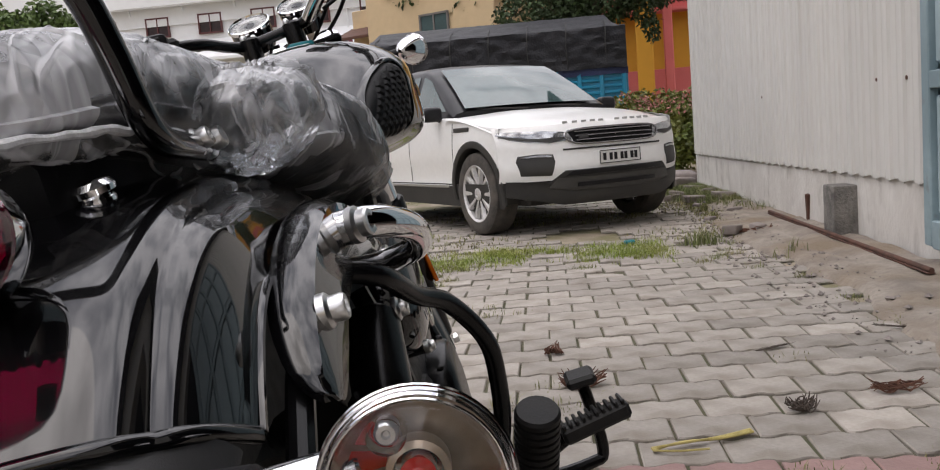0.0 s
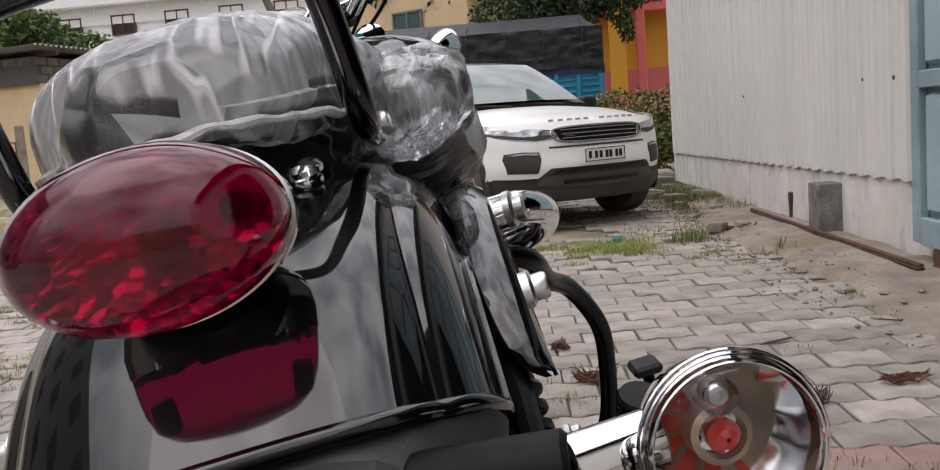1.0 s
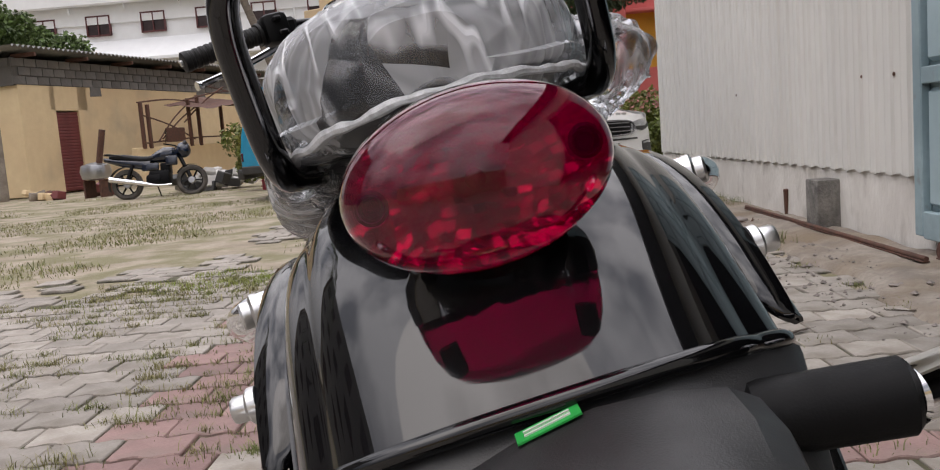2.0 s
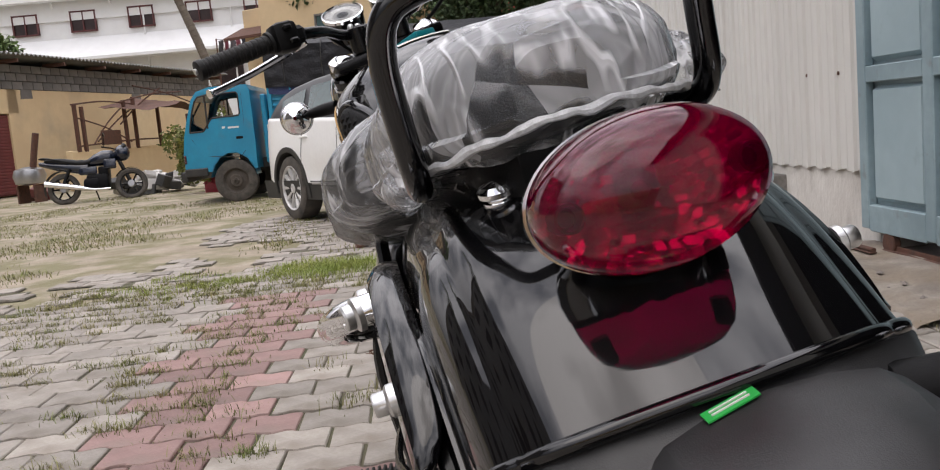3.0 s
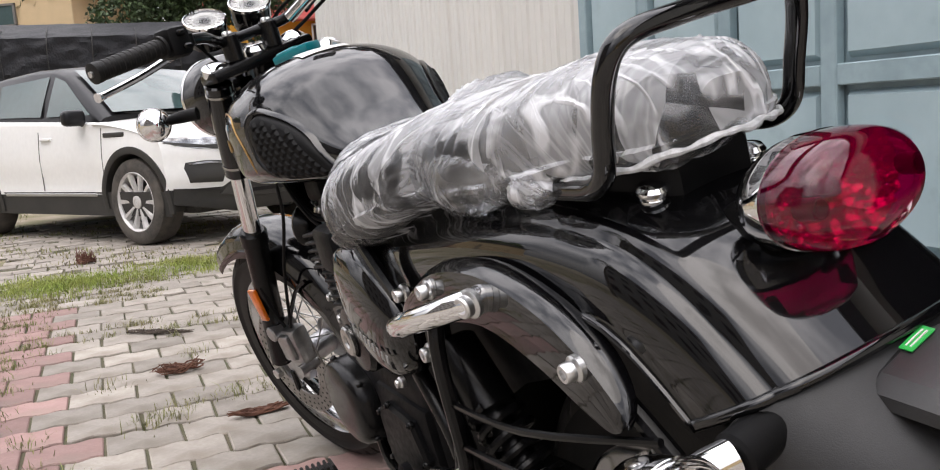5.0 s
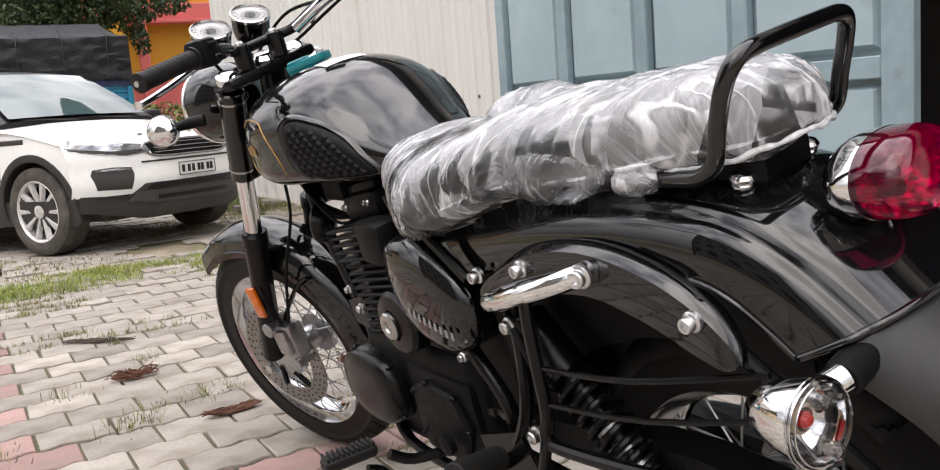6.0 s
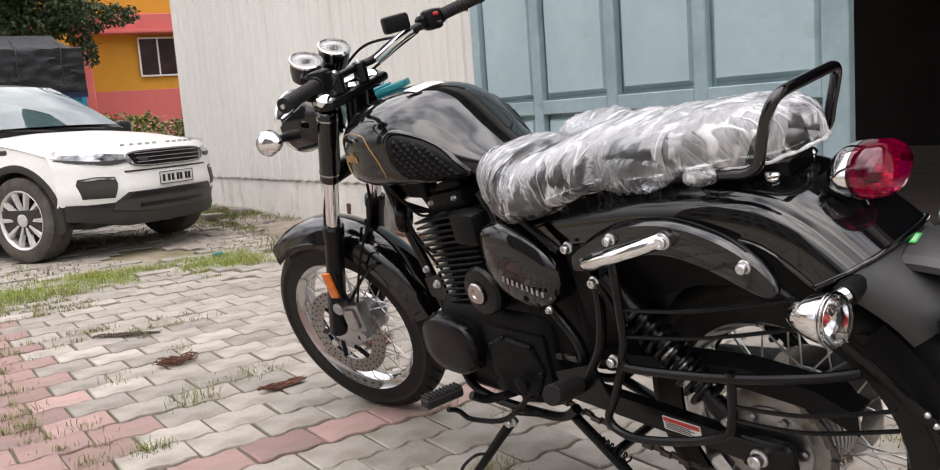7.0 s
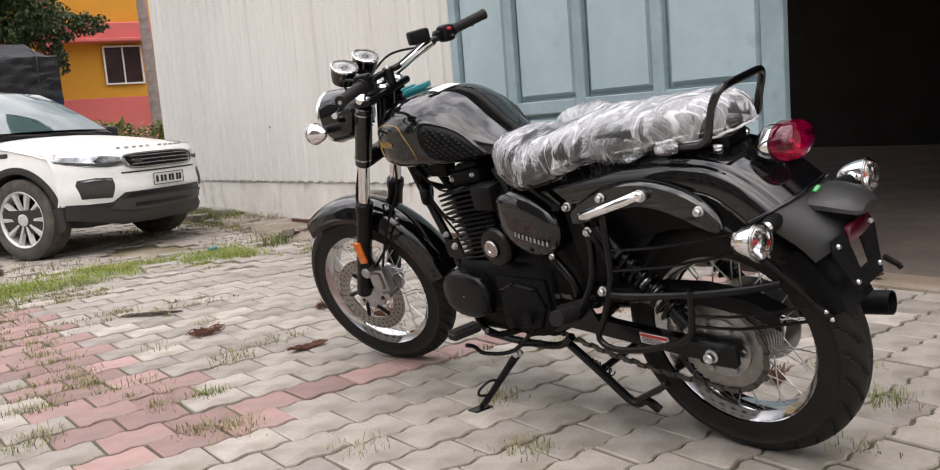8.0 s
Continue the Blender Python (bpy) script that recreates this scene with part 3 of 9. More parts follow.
def wheel(name, c, R, rr, w, m, label, grooves):
    """Chrome rim with tyre, spokes and hub."""
    ax = (1, 0, 0)
    prof = [(rr - 0.028, -0.012), (rr - 0.024, -0.026), (rr - 0.006, -0.036), (rr, -0.042), (rr + 0.006, -0.042), (rr + 0.006, -0.037), (rr - 0.012, -0.026), (rr - 0.012, 0.026), (rr + 0.006, 0.037), (rr + 0.006, 0.042), (rr, 0.042), (rr - 0.006, 0.036), (rr - 0.024, 0.026), (rr - 0.028, 0.012), (rr - 0.028, -0.012)]
    rim = part(name, Geo().lathe(prof, c, ax, 96, cap=False, m=m), RIMS, bike, label)
    part("tyre", tyre(c, R, rr - 0.004, w, 520, grooves, m), RUBBER, rim, "new black rubber tyre with cut tread", smooth=50)
    part("hub", Geo().lathe([(0.02, -0.075), (0.06, -0.072), (0.062, -0.05), (0.036, -0.04), (0.034, 0.04), (0.06, 0.05), (0.062, 0.066), (0.02, 0.07)], c, ax, 32, m=m), ALU, rim, "grey cast hub")
    mesh = None
    for i in range(36):
        a = 2 * math.pi * i / 36
        s = 1 if i % 2 else -1
        lead = 0.42 * (1 if (i // 2) % 2 else -1)
        if i < 4:
            p0 = (s * 0.05, 0.058 * math.cos(lead * 1.9), 0.058 * math.sin(lead * 1.9))
            p1 = (s * 0.012, rr - 0.026, 0)
            g = Geo().tube([p0, p1], 0.0019, 6)
            mesh = mesh or {}
            mesh[i] = mesh_of("spoke", g, ZINC)
        ob = new("spoke", mesh[i % 4])
        ob.parent = rim
        ob.matrix_basis = (m or Matrix.Identity(4)) @ Matrix.Translation(c) @ Matrix.Rotation(a, 4, "X")
    return rim


rear = wheel("rear_wheel", RAX, 0.333, 0.238, 0.126, None, "chrome spoked rear wheel", 28)
front = wheel("front_wheel", FAX, 0.325, 0.24, 0.108, STEER, "chrome spoked front wheel", 40)


def disc(c, R, r, x, m, teeth=0):
    """A drilled ring: two rims of vertices, holes as raised dark pins."""
    n = 96
    def rad(j):
        return R + (0.006 if teeth and (j * teeth * 2 // n) % 2 else 0.0)
    g = Geo()
    o = [[(c[0] + x + dx, c[1] + q * math.cos(2 * math.pi * j / n), c[2] + q * math.sin(2 * math.pi * j / n)) for j in range(n)] for dx, q in ((-0.002, r), (0.002, r))]
    e = [[(c[0] + x + dx, c[1] + rad(j) * math.cos(2 * math.pi * j / n), c[2] + rad(j) * math.sin(2 * math.pi * j / n)) for j in range(n)] for dx in (0.002, -0.002)]
    return g.rings([o[0], o[1], e[0], e[1]], cap=False, closed=True, m=m)


def holes(c, x, m, rows):
    g = Geo()
    for R, count, hr in rows:
        for i in range(count):
            a = 2 * math.pi * i / count
            p = Vector((c[0] + x, c[1] + R * math.cos(a), c[2] + R * math.sin(a)))
            g.cyl(p + Vector((-0.0025, 0, 0)), p + Vector((0.0025, 0, 0)), hr, n=8, m=m)
    return g


part("brake_disc", disc(FAX, 0.15, 0.1, -0.072, STEER), DISC, front, "drilled steel brake disc")
g = Geo()
for i in range(6):
    a = 2 * math.pi * i / 6
    g.tube([(FAX.x - 0.072, FAX.y + 0.05 * math.cos(a + 0.35), FAX.z + 0.05 * math.sin(a + 0.35)), (FAX.x - 0.072, FAX.y + 0.104 * math.cos(a), FAX.z + 0.104 * math.sin(a))], 0.008, 6, m=STEER)
part("disc_carrier", g, SATIN, front, "black disc carrier arms")
part("disc_holes", holes(FAX, -0.072, STEER, ((0.142, 36, 0.0035), (0.127, 36, 0.0035), (0.112, 30, 0.003))), MATTE, front, kind="stuff")
part("sprocket", disc(RAX, 0.118, 0.075, -0.088, None, 42), DISC, rear, "steel rear sprocket")
g = Geo().lathe([(0.03, -0.1), (0.08, -0.094), (0.082, -0.08), (0.03, -0.076)], RAX, (1, 0, 0), 32)
for i in range(6):
    a = 2 * math.pi * i / 6
    g.lathe([(0.009, 0), (0.009, 0.008)], (-0.1, 0.065 * math.cos(a), RAX.z + 0.065 * math.sin(a)), (-1, 0, 0), 6)
part("sprocket_carrier", g, ALU, rear, "grey sprocket carrier")
part("hub_drum", Geo().lathe([(0.05, -0.072)] + [q for i in range(9) for q in ((0.098, -0.066 + i * 0.013), (0.098, -0.06 + i * 0.013), (0.09, -0.058 + i * 0.013), (0.09, -0.055 + i * 0.013))] + [(0.05, 0.06)], RAX, (1, 0, 0), 48), ALU, rear, "grey finned hub drum")
part("brake_disc", disc(RAX, 0.12, 0.08, 0.088, None), STEEL, rear, "steel rear brake disc")

# rear mudguard
CREST = [(0.52, 0.79), (0.42, 0.822), (0.3, 0.844), (0.18, 0.858), (0.06, 0.864), (-0.04, 0.858), (-0.11, 0.838), (-0.18, 0.798), (-0.25, 0.738)]
CREST = curve2(CREST, 5)
SECT = curve2([(0.0, 0.0), (0.03, 0.0012), (0.06, 0.005), (0.085, 0.011), (0.104, 0.019), (0.113, 0.027), (0.119, 0.034), (0.128, 0.039), (0.137, 0.048), (0.144, 0.063), (0.149, 0.082), (0.152, 0.1), (0.157, 0.103)], 3)


def arch(crest, sect, wide=lambda y: 1.0, drop=lambda y: 1.0, thick=0.0035, cut=lambda y: 0.0):
    def row(off):
        rows = []
        for i, (y, z) in enumerate(crest):
            a, b = crest[max(i - 1, 0)], crest[min(i + 1, len(crest) - 1)]
            t = Vector((0, b[0] - a[0], b[1] - a[1])).normalized()
            n = Vector((0, t.z, -t.y))
            if n.z < 0:
                n = -n
            pts = []
            for x, d in [(-x, d) for x, d in reversed(sect[1:])] + sect:
                pts.append(Vector((x * wide(y), y, z)) - n.lerp(Vector((0, -0.85, 0.4)), cut(y)) * d * drop(y) - n * off)
            rows.append(pts)
        return rows
    a, b = row(0.0), row(thick)
    return Geo().rings([p + list(reversed(q)) for p, q in zip(a, b)], True)


fw = lambda y: 0.93
slant = lambda y: min(1.0, max(0.0, (-y - 0.03) / 0.2))
rf = part("rear_mudguard", arch(CREST, SECT, fw, cut=slant), GLOSS, bike, "deep glossy black rear mudguard")
lip = []
for x, d in [(-x, d) for x, d in reversed(SECT[1:-1])] + SECT[:-1]:
    lip.append(Vector((x * 0.935, CREST[-1][0] + 0.85 * d - 0.002, CREST[-1][1] - 0.4 * d - 0.002)))
part("rolled_lip", Geo().tube(lip, 0.0052, 12, 1), GLOSS, rf)
for x, y, z in ((-0.054, -0.061, 0.842), (0.064, -0.061, 0.842)):
    part("spacer_bolt", Geo().lathe([(0.0125, -0.014), (0.0125, -0.004), (0.011, -0.002), (0.0145, 0), (0.015, 0.004), (0.012, 0.008), (0.004, 0.01)], (x - 0.004, y - 0.004, z + 0.01), (0, -0.2, 1), 20), CHROME, bike, "chrome domed bolt")
g = Geo().rings([[(x * w, y, z) for x, z in ((-1, z0), (1, z0), (1, z1), (0.9, z1 + 0.006), (-0.9, z1 + 0.006), (-1, z1))] for y, w, z0, z1 in ((0.27, 0.07, 0.825, 0.852), (0.1, 0.07, 0.84, 0.86), (-0.02, 0.065, 0.838, 0.872), (-0.075, 0.05, 0.82, 0.876), (-0.085, 0.04, 0.84, 0.874))])
part("seat_base", g, MATTE, bike, "black seat base plate")

# rear plastic tail, lamp hood, plate carrier
tail_crest = [(-0.235, 0.742), (-0.268, 0.712), (-0.308, 0.672), (-0.34, 0.628)]
part("tail_panel", arch(curve2(tail_crest, 3), [(0, 0), (0.06, 0.004), (0.095, 0.014), (0.12, 0.032), (0.131, 0.046), (0.134, 0.056)], lambda y: 1.02 + (y + 0.25) * 2.6, thick=0.004), PLASTIC, bike, "matte black plastic mudguard tail")
hood = [[(0.02 + s * hw * 0.92, y + 0.03, zc + zz * q * (0.72 if zz > 0 else 0.45)) for s, zz in ((-1.0, -0.012), (-0.97, 0.006), (-0.8, 0.02), (-0.45, 0.03), (0, 0.034), (0.45, 0.03), (0.8, 0.02), (0.97, 0.006), (1.0, -0.012), (0.8, -0.03), (0, -0.034), (-0.8, -0.03))] for y, hw, zc, q in ((-0.258, 0.06, 0.69, 0.5), (-0.27, 0.075, 0.699, 0.8), (-0.29, 0.084, 0.706, 1.0), (-0.325, 0.082, 0.703, 1.0), (-0.36, 0.074, 0.695, 0.95), (-0.385, 0.06, 0.687, 0.8), (-0.398, 0.04, 0.682, 0.5))]
hd = part("plate_lamp_hood", Geo().rings(hood), PLASTIC, bike, "matte black plate lamp hood", smooth=22)
part("sticker", Geo().plate([(-0.016, -0.0055), (0.016, -0.0055), (0.016, 0.0055), (-0.016, 0.0055)], (-0.002, -0.262, 0.7305), (1, 0.1, 0.12), (0, 1, 0.1), 0.001), GREEN, hd, "green quality sticker")
g = Geo()
for y in (-0.003, 0.003):
    g.plate([(-0.012, y * 0.6 - 0.0006), (0.011, y * 0.6 - 0.0006), (0.011, y * 0.6 + 0.0006), (-0.012, y * 0.6 + 0.0006)], (-0.002, -0.262, 0.7313), (1, 0.1, 0.12), (0, 1, 0.1), 0.001)
part("sticker_print", g, WHITE, hd, "pale print bars on the sticker")
part("rear_reflector", Geo().box((0, -0.342, 0.64), (0.105, 0.012, 0.042), 0.004, seg=2), REDREF, bike, "dark red rectangular reflector")
g = Geo()
for poly in ([(-0.1, 0.03), (0.1, 0.03), (0.092, 0.062), (-0.092, 0.062)], [(-0.1, 0.03), (-0.026, 0.03), (-0.022, -0.03), (-0.075, -0.03)], [(0.1, 0.03), (0.026, 0.03), (0.022, -0.03), (0.075, -0.03)], [(-0.075, -0.03), (0.075, -0.03), (0.06, -0.07), (-0.06, -0.07)]):
    g.plate(poly, (-0.025, -0.352, 0.59), (1, 0, 0), (0, 0.25, 0.97), 0.005)
g.tube([(0.07, -0.36, 0.542), (0.085, -0.385, 0.517), (0.08, -0.39, 0.512)], 0.007, 8)
pc = part("plate_carrier", g, MATTE, bike, "matte black number plate carrier")
for x, z in ((-0.1, 0.632), (0.06, 0.632), (-0.078, 0.543), (0.032, 0.543)):
    bolt((x, -0.356 - (0.587 - z) * 0.25, z), (0, -1, 0.28), pc, 0.006, 0.006)
# inner mudguard hugging the tyre
inner = [(-abs(0.372) * math.cos(radians(q)), RAX.z + 0.372 * math.sin(radians(q))) for q in range(50, 21, -4)]
part("inner_mudguard", arch(inner, [(0, 0), (0.04, 0.004), (0.066, 0.02), (0.074, 0.05), (0.076, 0.07)], thick=0.003), MATTE, bike, "matte black tyre hugger plate")
for s in (-1, 1):
    st = part("mudguard_strut", Geo().tube([(s * 0.155, -0.02, 0.735), (s * 0.152, -0.09, 0.7), (s * 0.143, -0.19, 0.61), (s * 0.1, -0.27, 0.49), (s * 0.085, -0.3, 0.445)], 0.0095, 10, 5), SATIN, bike, "black mudguard strut tube")
    part("rivet", Geo().ball((s * 0.094, -0.292, 0.47), 0.006), ZINC, st)
    part("rivet", Geo().ball((s * 0.09, -0.302, 0.45), 0.006), ZINC, st)

# tail lamp
tl = Matrix.Translation((0.003, -0.19, 0.8415)) @ Matrix.Rotation(radians(-6), 4, "X")
e = dict(sx=0.9, sy=0.59, ref=(1, 0, 0), m=tl)
tlp = part("tail_lamp", Geo().lathe([(0.001, 0.044), (0.03, 0.043), (0.05, 0.039), (0.063, 0.031), (0.072, 0.02), (0.0765, 0.008), (0.0775, -0.006), (0.074, -0.006), (0.07, 0.012), (0.04, 0.03), (0.001, 0.032)], (0, 0, 0), (0, 1, 0), 56, cap=False, **e), CHROME, bike, "oval red tail lamp in a chrome shell")
REDLENS = mat("red_lens", (0.38, 0.0, 0.06), 0.04, coat=1.0)
REDLENS.node_tree.nodes["Principled BSDF"].inputs["Transmission Weight"].default_value = 0.92
REDLENS.node_tree.nodes["Principled BSDF"].inputs["IOR"].default_value = 1.1
part("lens", Geo().lathe([(0.0762, -0.004), (0.0768, -0.02), (0.0755, -0.034), (0.071, -0.046), (0.06, -0.055), (0.04, -0.061), (0.018, -0.0635), (0.001, -0.064)], (0, 0, 0), (0, 1, 0), 56, cap=False, **e), REDLENS, tlp, "glossy ruby red lens").visible_shadow = False
FACET = mat("lamp_facets", (0.6, 0.08, 0.25), 0.25, 0.85, vary=0.5, scale=60)
rows = []
for i in range(41):
    r = 0.067 * i / 40
    ring = []
    for j in range(130):
        x, z = r * math.cos(2 * math.pi * j / 130), 0.63 * r * math.sin(2 * math.pi * j / 130)
        u, v = x / 0.008 + 0.35 * math.sin(z * 160), z / 0.0055 + 0.5 * math.sin(x * 70)
        q = random.Random(math.floor(u) * 91 + math.floor(v) * 17)
        d = (0.005 if z < 0.0 else 0.002) * ((u % 1 - 0.5) * q.uniform(-1, 1) + (v % 1 - 0.5) * q.uniform(-1, 1))
        ring.append((x, 0.004 - 0.016 * (i / 40) ** 2 + d, z))
    rows.append(ring)
part("reflector", Geo().rings(rows, cap=False, m=tl), FACET, tlp, "faceted inner reflector", smooth=0)
WELL = mat("dark_red_plastic", (0.03, 0.0, 0.003), 0.3, vary=0.2)
for x in (-0.052, 0.052):
    w = part("screw_well", Geo().lathe([(0.008, -0.03), (0.0085, -0.049), (0.0068, -0.0495), (0.006, -0.036), (0.0, -0.036)], (x, 0, 0), (0, 1, 0), 20, m=tl), WELL, tlp, "recessed lens screw well")
    part("screw", Geo().lathe([(0.0045, -0.036), (0.0045, -0.041), (0.003, -0.042)], (x, 0, 0), (0, 1, 0), 12, m=tl), SATIN, w)
part("bulb", Geo().ball((0, 0.0, 0), (0.012, 0.016, 0.012), m=tl), mat("bulb_red", (0.04, 0.0, 0.004), 0.2), tlp)
part("lamp_bracket", Geo().box((0, -0.145, 0.812), (0.075, 0.06, 0.05), 0.012, seg=2), MATTE, bike, "black tail lamp bracket")

# turn signals
BULB = mat("red_bulb", (0.55, 0.02, 0.02), 0.12, coat=0.8)
STREAK = mat("silver_reflector", (0.8, 0.8, 0.81), 0.09, 1.0, vary=0.2, scale=40)
# red glints of the reflector are put into the colour of chosen facets
REDGLINT = mat("red_glint_reflector", (0.7, 0.05, 0.03), 0.25, 0.3, vary=0.3, scale=60)
SOCKET = mat("pale_amber_socket", (0.62, 0.5, 0.38), 0.3, 0.6, vary=0.3, scale=40)


def signal(c, back, R, name, glints=False):
    """A chrome bullet signal: shell, clear stepped lens, silver reflector, bulb in a socket."""
    ax = Vector(back).normalized()
    c = Vector(c)
    up = (Vector((0, 0, 1)) - ax * ax.z).normalized()
    sd = up.cross(ax)
    at = lambda a, r, h: c + ax * h + r * (math.cos(a) * sd + math.sin(a) * up)
    shell = part(name, Geo().lathe([(0.004, -R * 1.85), (R * 0.35, -R * 1.7), (R * 0.64, -R * 1.3), (R * 0.84, -R * 0.8), (R * 0.95, -R * 0.3), (R * 0.97, -R * 0.1), (R, -R * 0.08), (R, 0), (R * 0.96, 0.002), (R * 0.92, -R * 0.2)], c, ax, 40, cap=False), CHROME, bike, "chrome bullet turn signal with clear lens")
    n = 60
    bowl = []
    for i in range(9):
        q = i / 8
        bowl.append([at(2 * math.pi * j / n, R * (0.2 + 0.74 * q) * (1 + 0.035 * abs(((j / 5) % 1.0) - 0.5)), -R * 0.72 + R * 0.62 * q ** 1.8) for j in range(n)])
    red = lambda p: 1 if glints and (p.index % n) in (19, 20, 21, 22, 24, 25, 26, 27, 29, 30, 31, 34, 35, 36, 37, 40, 41, 42, 43, 47, 48) and n < p.index < 6 * n else 0
    part("reflector", Geo().rings(bowl, cap=False), [STREAK, REDGLINT], shell, "silver reflector with a few red glints", smooth=20, pick=red)
    part("socket", Geo().lathe([(R * 0.36, -R * 0.7), (R * 0.36, -R * 0.34), (R * 0.28, -R * 0.3), (R * 0.26, -R * 0.5)], c, ax, 24, cap=False), SOCKET, shell, "pale bulb socket ring")
    part("bulb", Geo().lathe([(0.001, -R * 0.12), (R * 0.12, -R * 0.15), (R * 0.2, -R * 0.26), (R * 0.2, -R * 0.5), (R * 0.16, -R * 0.7)], c, ax, 20, cap=False), BULB, shell, "small red bulb")
    part("lens", Geo().lathe([(R * 1.0, -0.003), (R * 1.05, 0.0), (R * 1.05, R * 0.1), (R * 0.98, R * 0.12), (R * 0.97, R * 0.2), (R * 0.91, R * 0.22), (R * 0.88, R * 0.3), (R * 0.7, R * 0.4), (R * 0.4, R * 0.48), (0.001, R * 0.5)], c, ax, 44, cap=False), CLEAR, shell, "clear stepped lens").visible_shadow = False
    for h, r in ((0.0, 1.05), (R * 0.115, 1.03), (R * 0.21, 0.95)):
        part("lens_rim", Geo().tube([at(2 * math.pi * j / 48, R * r, h) for j in range(48)], R * 0.022, 6, closed=True), STREAK, shell, "bright ridge of the lens rim")
    for k in (1, -1):
        p = at(radians(90 if k > 0 else -90) + 0.15, R * 0.7, R * 0.3)
        part("screw_well", Geo().lathe([(R * 0.21, -R * 0.2), (R * 0.21, R * 0.1), (R * 0.17, R * 0.12), (R * 0.15, 0.0)], p, ax, 20, cap=False), CLEAR, shell, "clear screw well")
        part("screw", Geo().lathe([(R * 0.13, -0.01), (R * 0.13, 0.001), (R * 0.1, 0.003), (R * 0.05, 0.003), (R * 0.03, 0.001)], p, ax, 12), ZINC, shell)
    return shell


for c, a, b in (((-0.223, -0.235, 0.686), (-0.085, -0.215, 0.698), (-0.158, -0.222, 0.694)), ((0.235, -0.27, 0.682), (0.09, -0.245, 0.695), (0.165, -0.258, 0.688))):
    sg = signal(c, (0.05 if c[0] > 0 else -0.05, -1, 0.03), 0.0405, "rear_turn_signal", c[0] > 0)
    a, b, c = Vector(a), Vector(b), Vector(c)
    part("stalk", Geo().cyl(a, b, 0.019, n=24, b=0.003), MATTE, sg, "black rubber stalk")
    part("stem", Geo().cyl(b - (c - b) * 0.05, b + (c - b) * 0.6 + Vector((0, 0.02, 0)), 0.0155, n=24, b=0.002), CHROME, sg, "chrome stem")

# seat and film
RIDER = [(0.68, 0.055, 0.852, 0.025), (0.655, 0.1, 0.84, 0.045), (0.6, 0.13, 0.832, 0.058), (0.52, 0.17, 0.829, 0.063), (0.44, 0.192, 0.843, 0.056), (0.36, 0.19, 0.866, 0.05), (0.29, 0.165, 0.882, 0.046), (0.26, 0.135, 0.882, 0.036)]
PILLION = [(0.3, 0.085, 0.884, 0.025), (0.28, 0.12, 0.888, 0.038), (0.2, 0.132, 0.89, 0.042), (0.1, 0.124, 0.9, 0.043), (0.02, 0.112, 0.912, 0.041), (-0.04, 0.1, 0.917, 0.034), (-0.075, 0.084, 0.917, 0.03), (-0.1, 0.06, 0.914, 0.023), (-0.114, 0.028, 0.911, 0.01)]


def crinkle(p, seed):
    """Sharp folds of thin film, 0 to 1."""
    w = Vector((noise.noise(p * 9 + Vector((seed, 3, 1))), noise.noise(p * 9 + Vector((seed, 7, 5))), noise.noise(p * 9 + Vector((seed, 1, 9))))) * 0.02
    p = p + w
    a = noise.noise(Vector((p.x * 5 + seed, p.y * 30, p.z * 5)))
    b = noise.noise(Vector((p.x * 10 + p.y * 16, p.y * 24 - p.x * 6 + seed, p.z * 9)))
    c = noise.noise(Vector((p.x * 24, p.y * 70 + seed, p.z * 24)))
    f = lambda v, k: max(0.0, 1.0 - abs(v) * k)
    return 0.5 * f(a, 11.0) + 0.4 * f(b, 12.0) + 0.2 * f(c, 6.0)


def pillow(rows, grow=0.0, ruff=0.0, n=40, k=4, seed=0.0, droop=0.0):
    ring_p = []
    ys = crom_f([r[0] for r in rows], k)
    ws = crom_f([r[1] for r in rows], k)
    zs = crom_f([r[2] for r in rows], k)
    hs = crom_f([r[3] for r in rows], k)
    for y, w, z, h in zip(ys, ws, zs, hs):
        ring = []
        for j in range(n):
            a = 2 * math.pi * j / n
            c, s = math.cos(a), math.sin(a)
            x = math.copysign(abs(c) ** 0.62, c) * (w + grow)
            q = math.copysign(abs(s) ** (0.75 if s > 0 else 0.5), s) * (h + grow)
            p = Vector((x, y, z + q + (0.012 * (1 - c * c) if s > 0 else 0)))
            if ruff:
                d = ruff * (0.7 * crinkle(p, seed) - 0.1 + 1.1 * noise.noise(Vector((p.x * 6, p.y * 12 + seed, p.z * 8))))
                if s < -0.2:
                    d += droop * (0.5 + noise.noise(Vector((y * 22, seed, c * 3))))
                p += Vector((c, 0, s)) * max(d, -grow * 0.6)
            ring.append(p)
        ring_p.append(ring)
    return Geo().rings(ring_p)


part("rider_seat", pillow([(y, w * 0.94, z, h) for y, w, z, h in RIDER]), VINYL, bike, "black vinyl rider seat", smooth=60)
part("pillion_seat", pillow([(y * 0.97, w * 0.86, z, h * 0.95) for y, w, z, h in PILLION]), VINYL, bike, "black vinyl pillion seat", smooth=60)
film_p = [(y + (0.012 if y > 0.2 else -0.006 if y < -0.1 else 0), w, z, h) for y, w, z, h in PILLION]
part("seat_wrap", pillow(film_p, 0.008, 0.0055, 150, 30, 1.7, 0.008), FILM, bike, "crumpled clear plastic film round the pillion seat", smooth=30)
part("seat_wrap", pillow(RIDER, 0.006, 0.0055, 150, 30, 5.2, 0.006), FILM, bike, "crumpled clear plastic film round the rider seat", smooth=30)
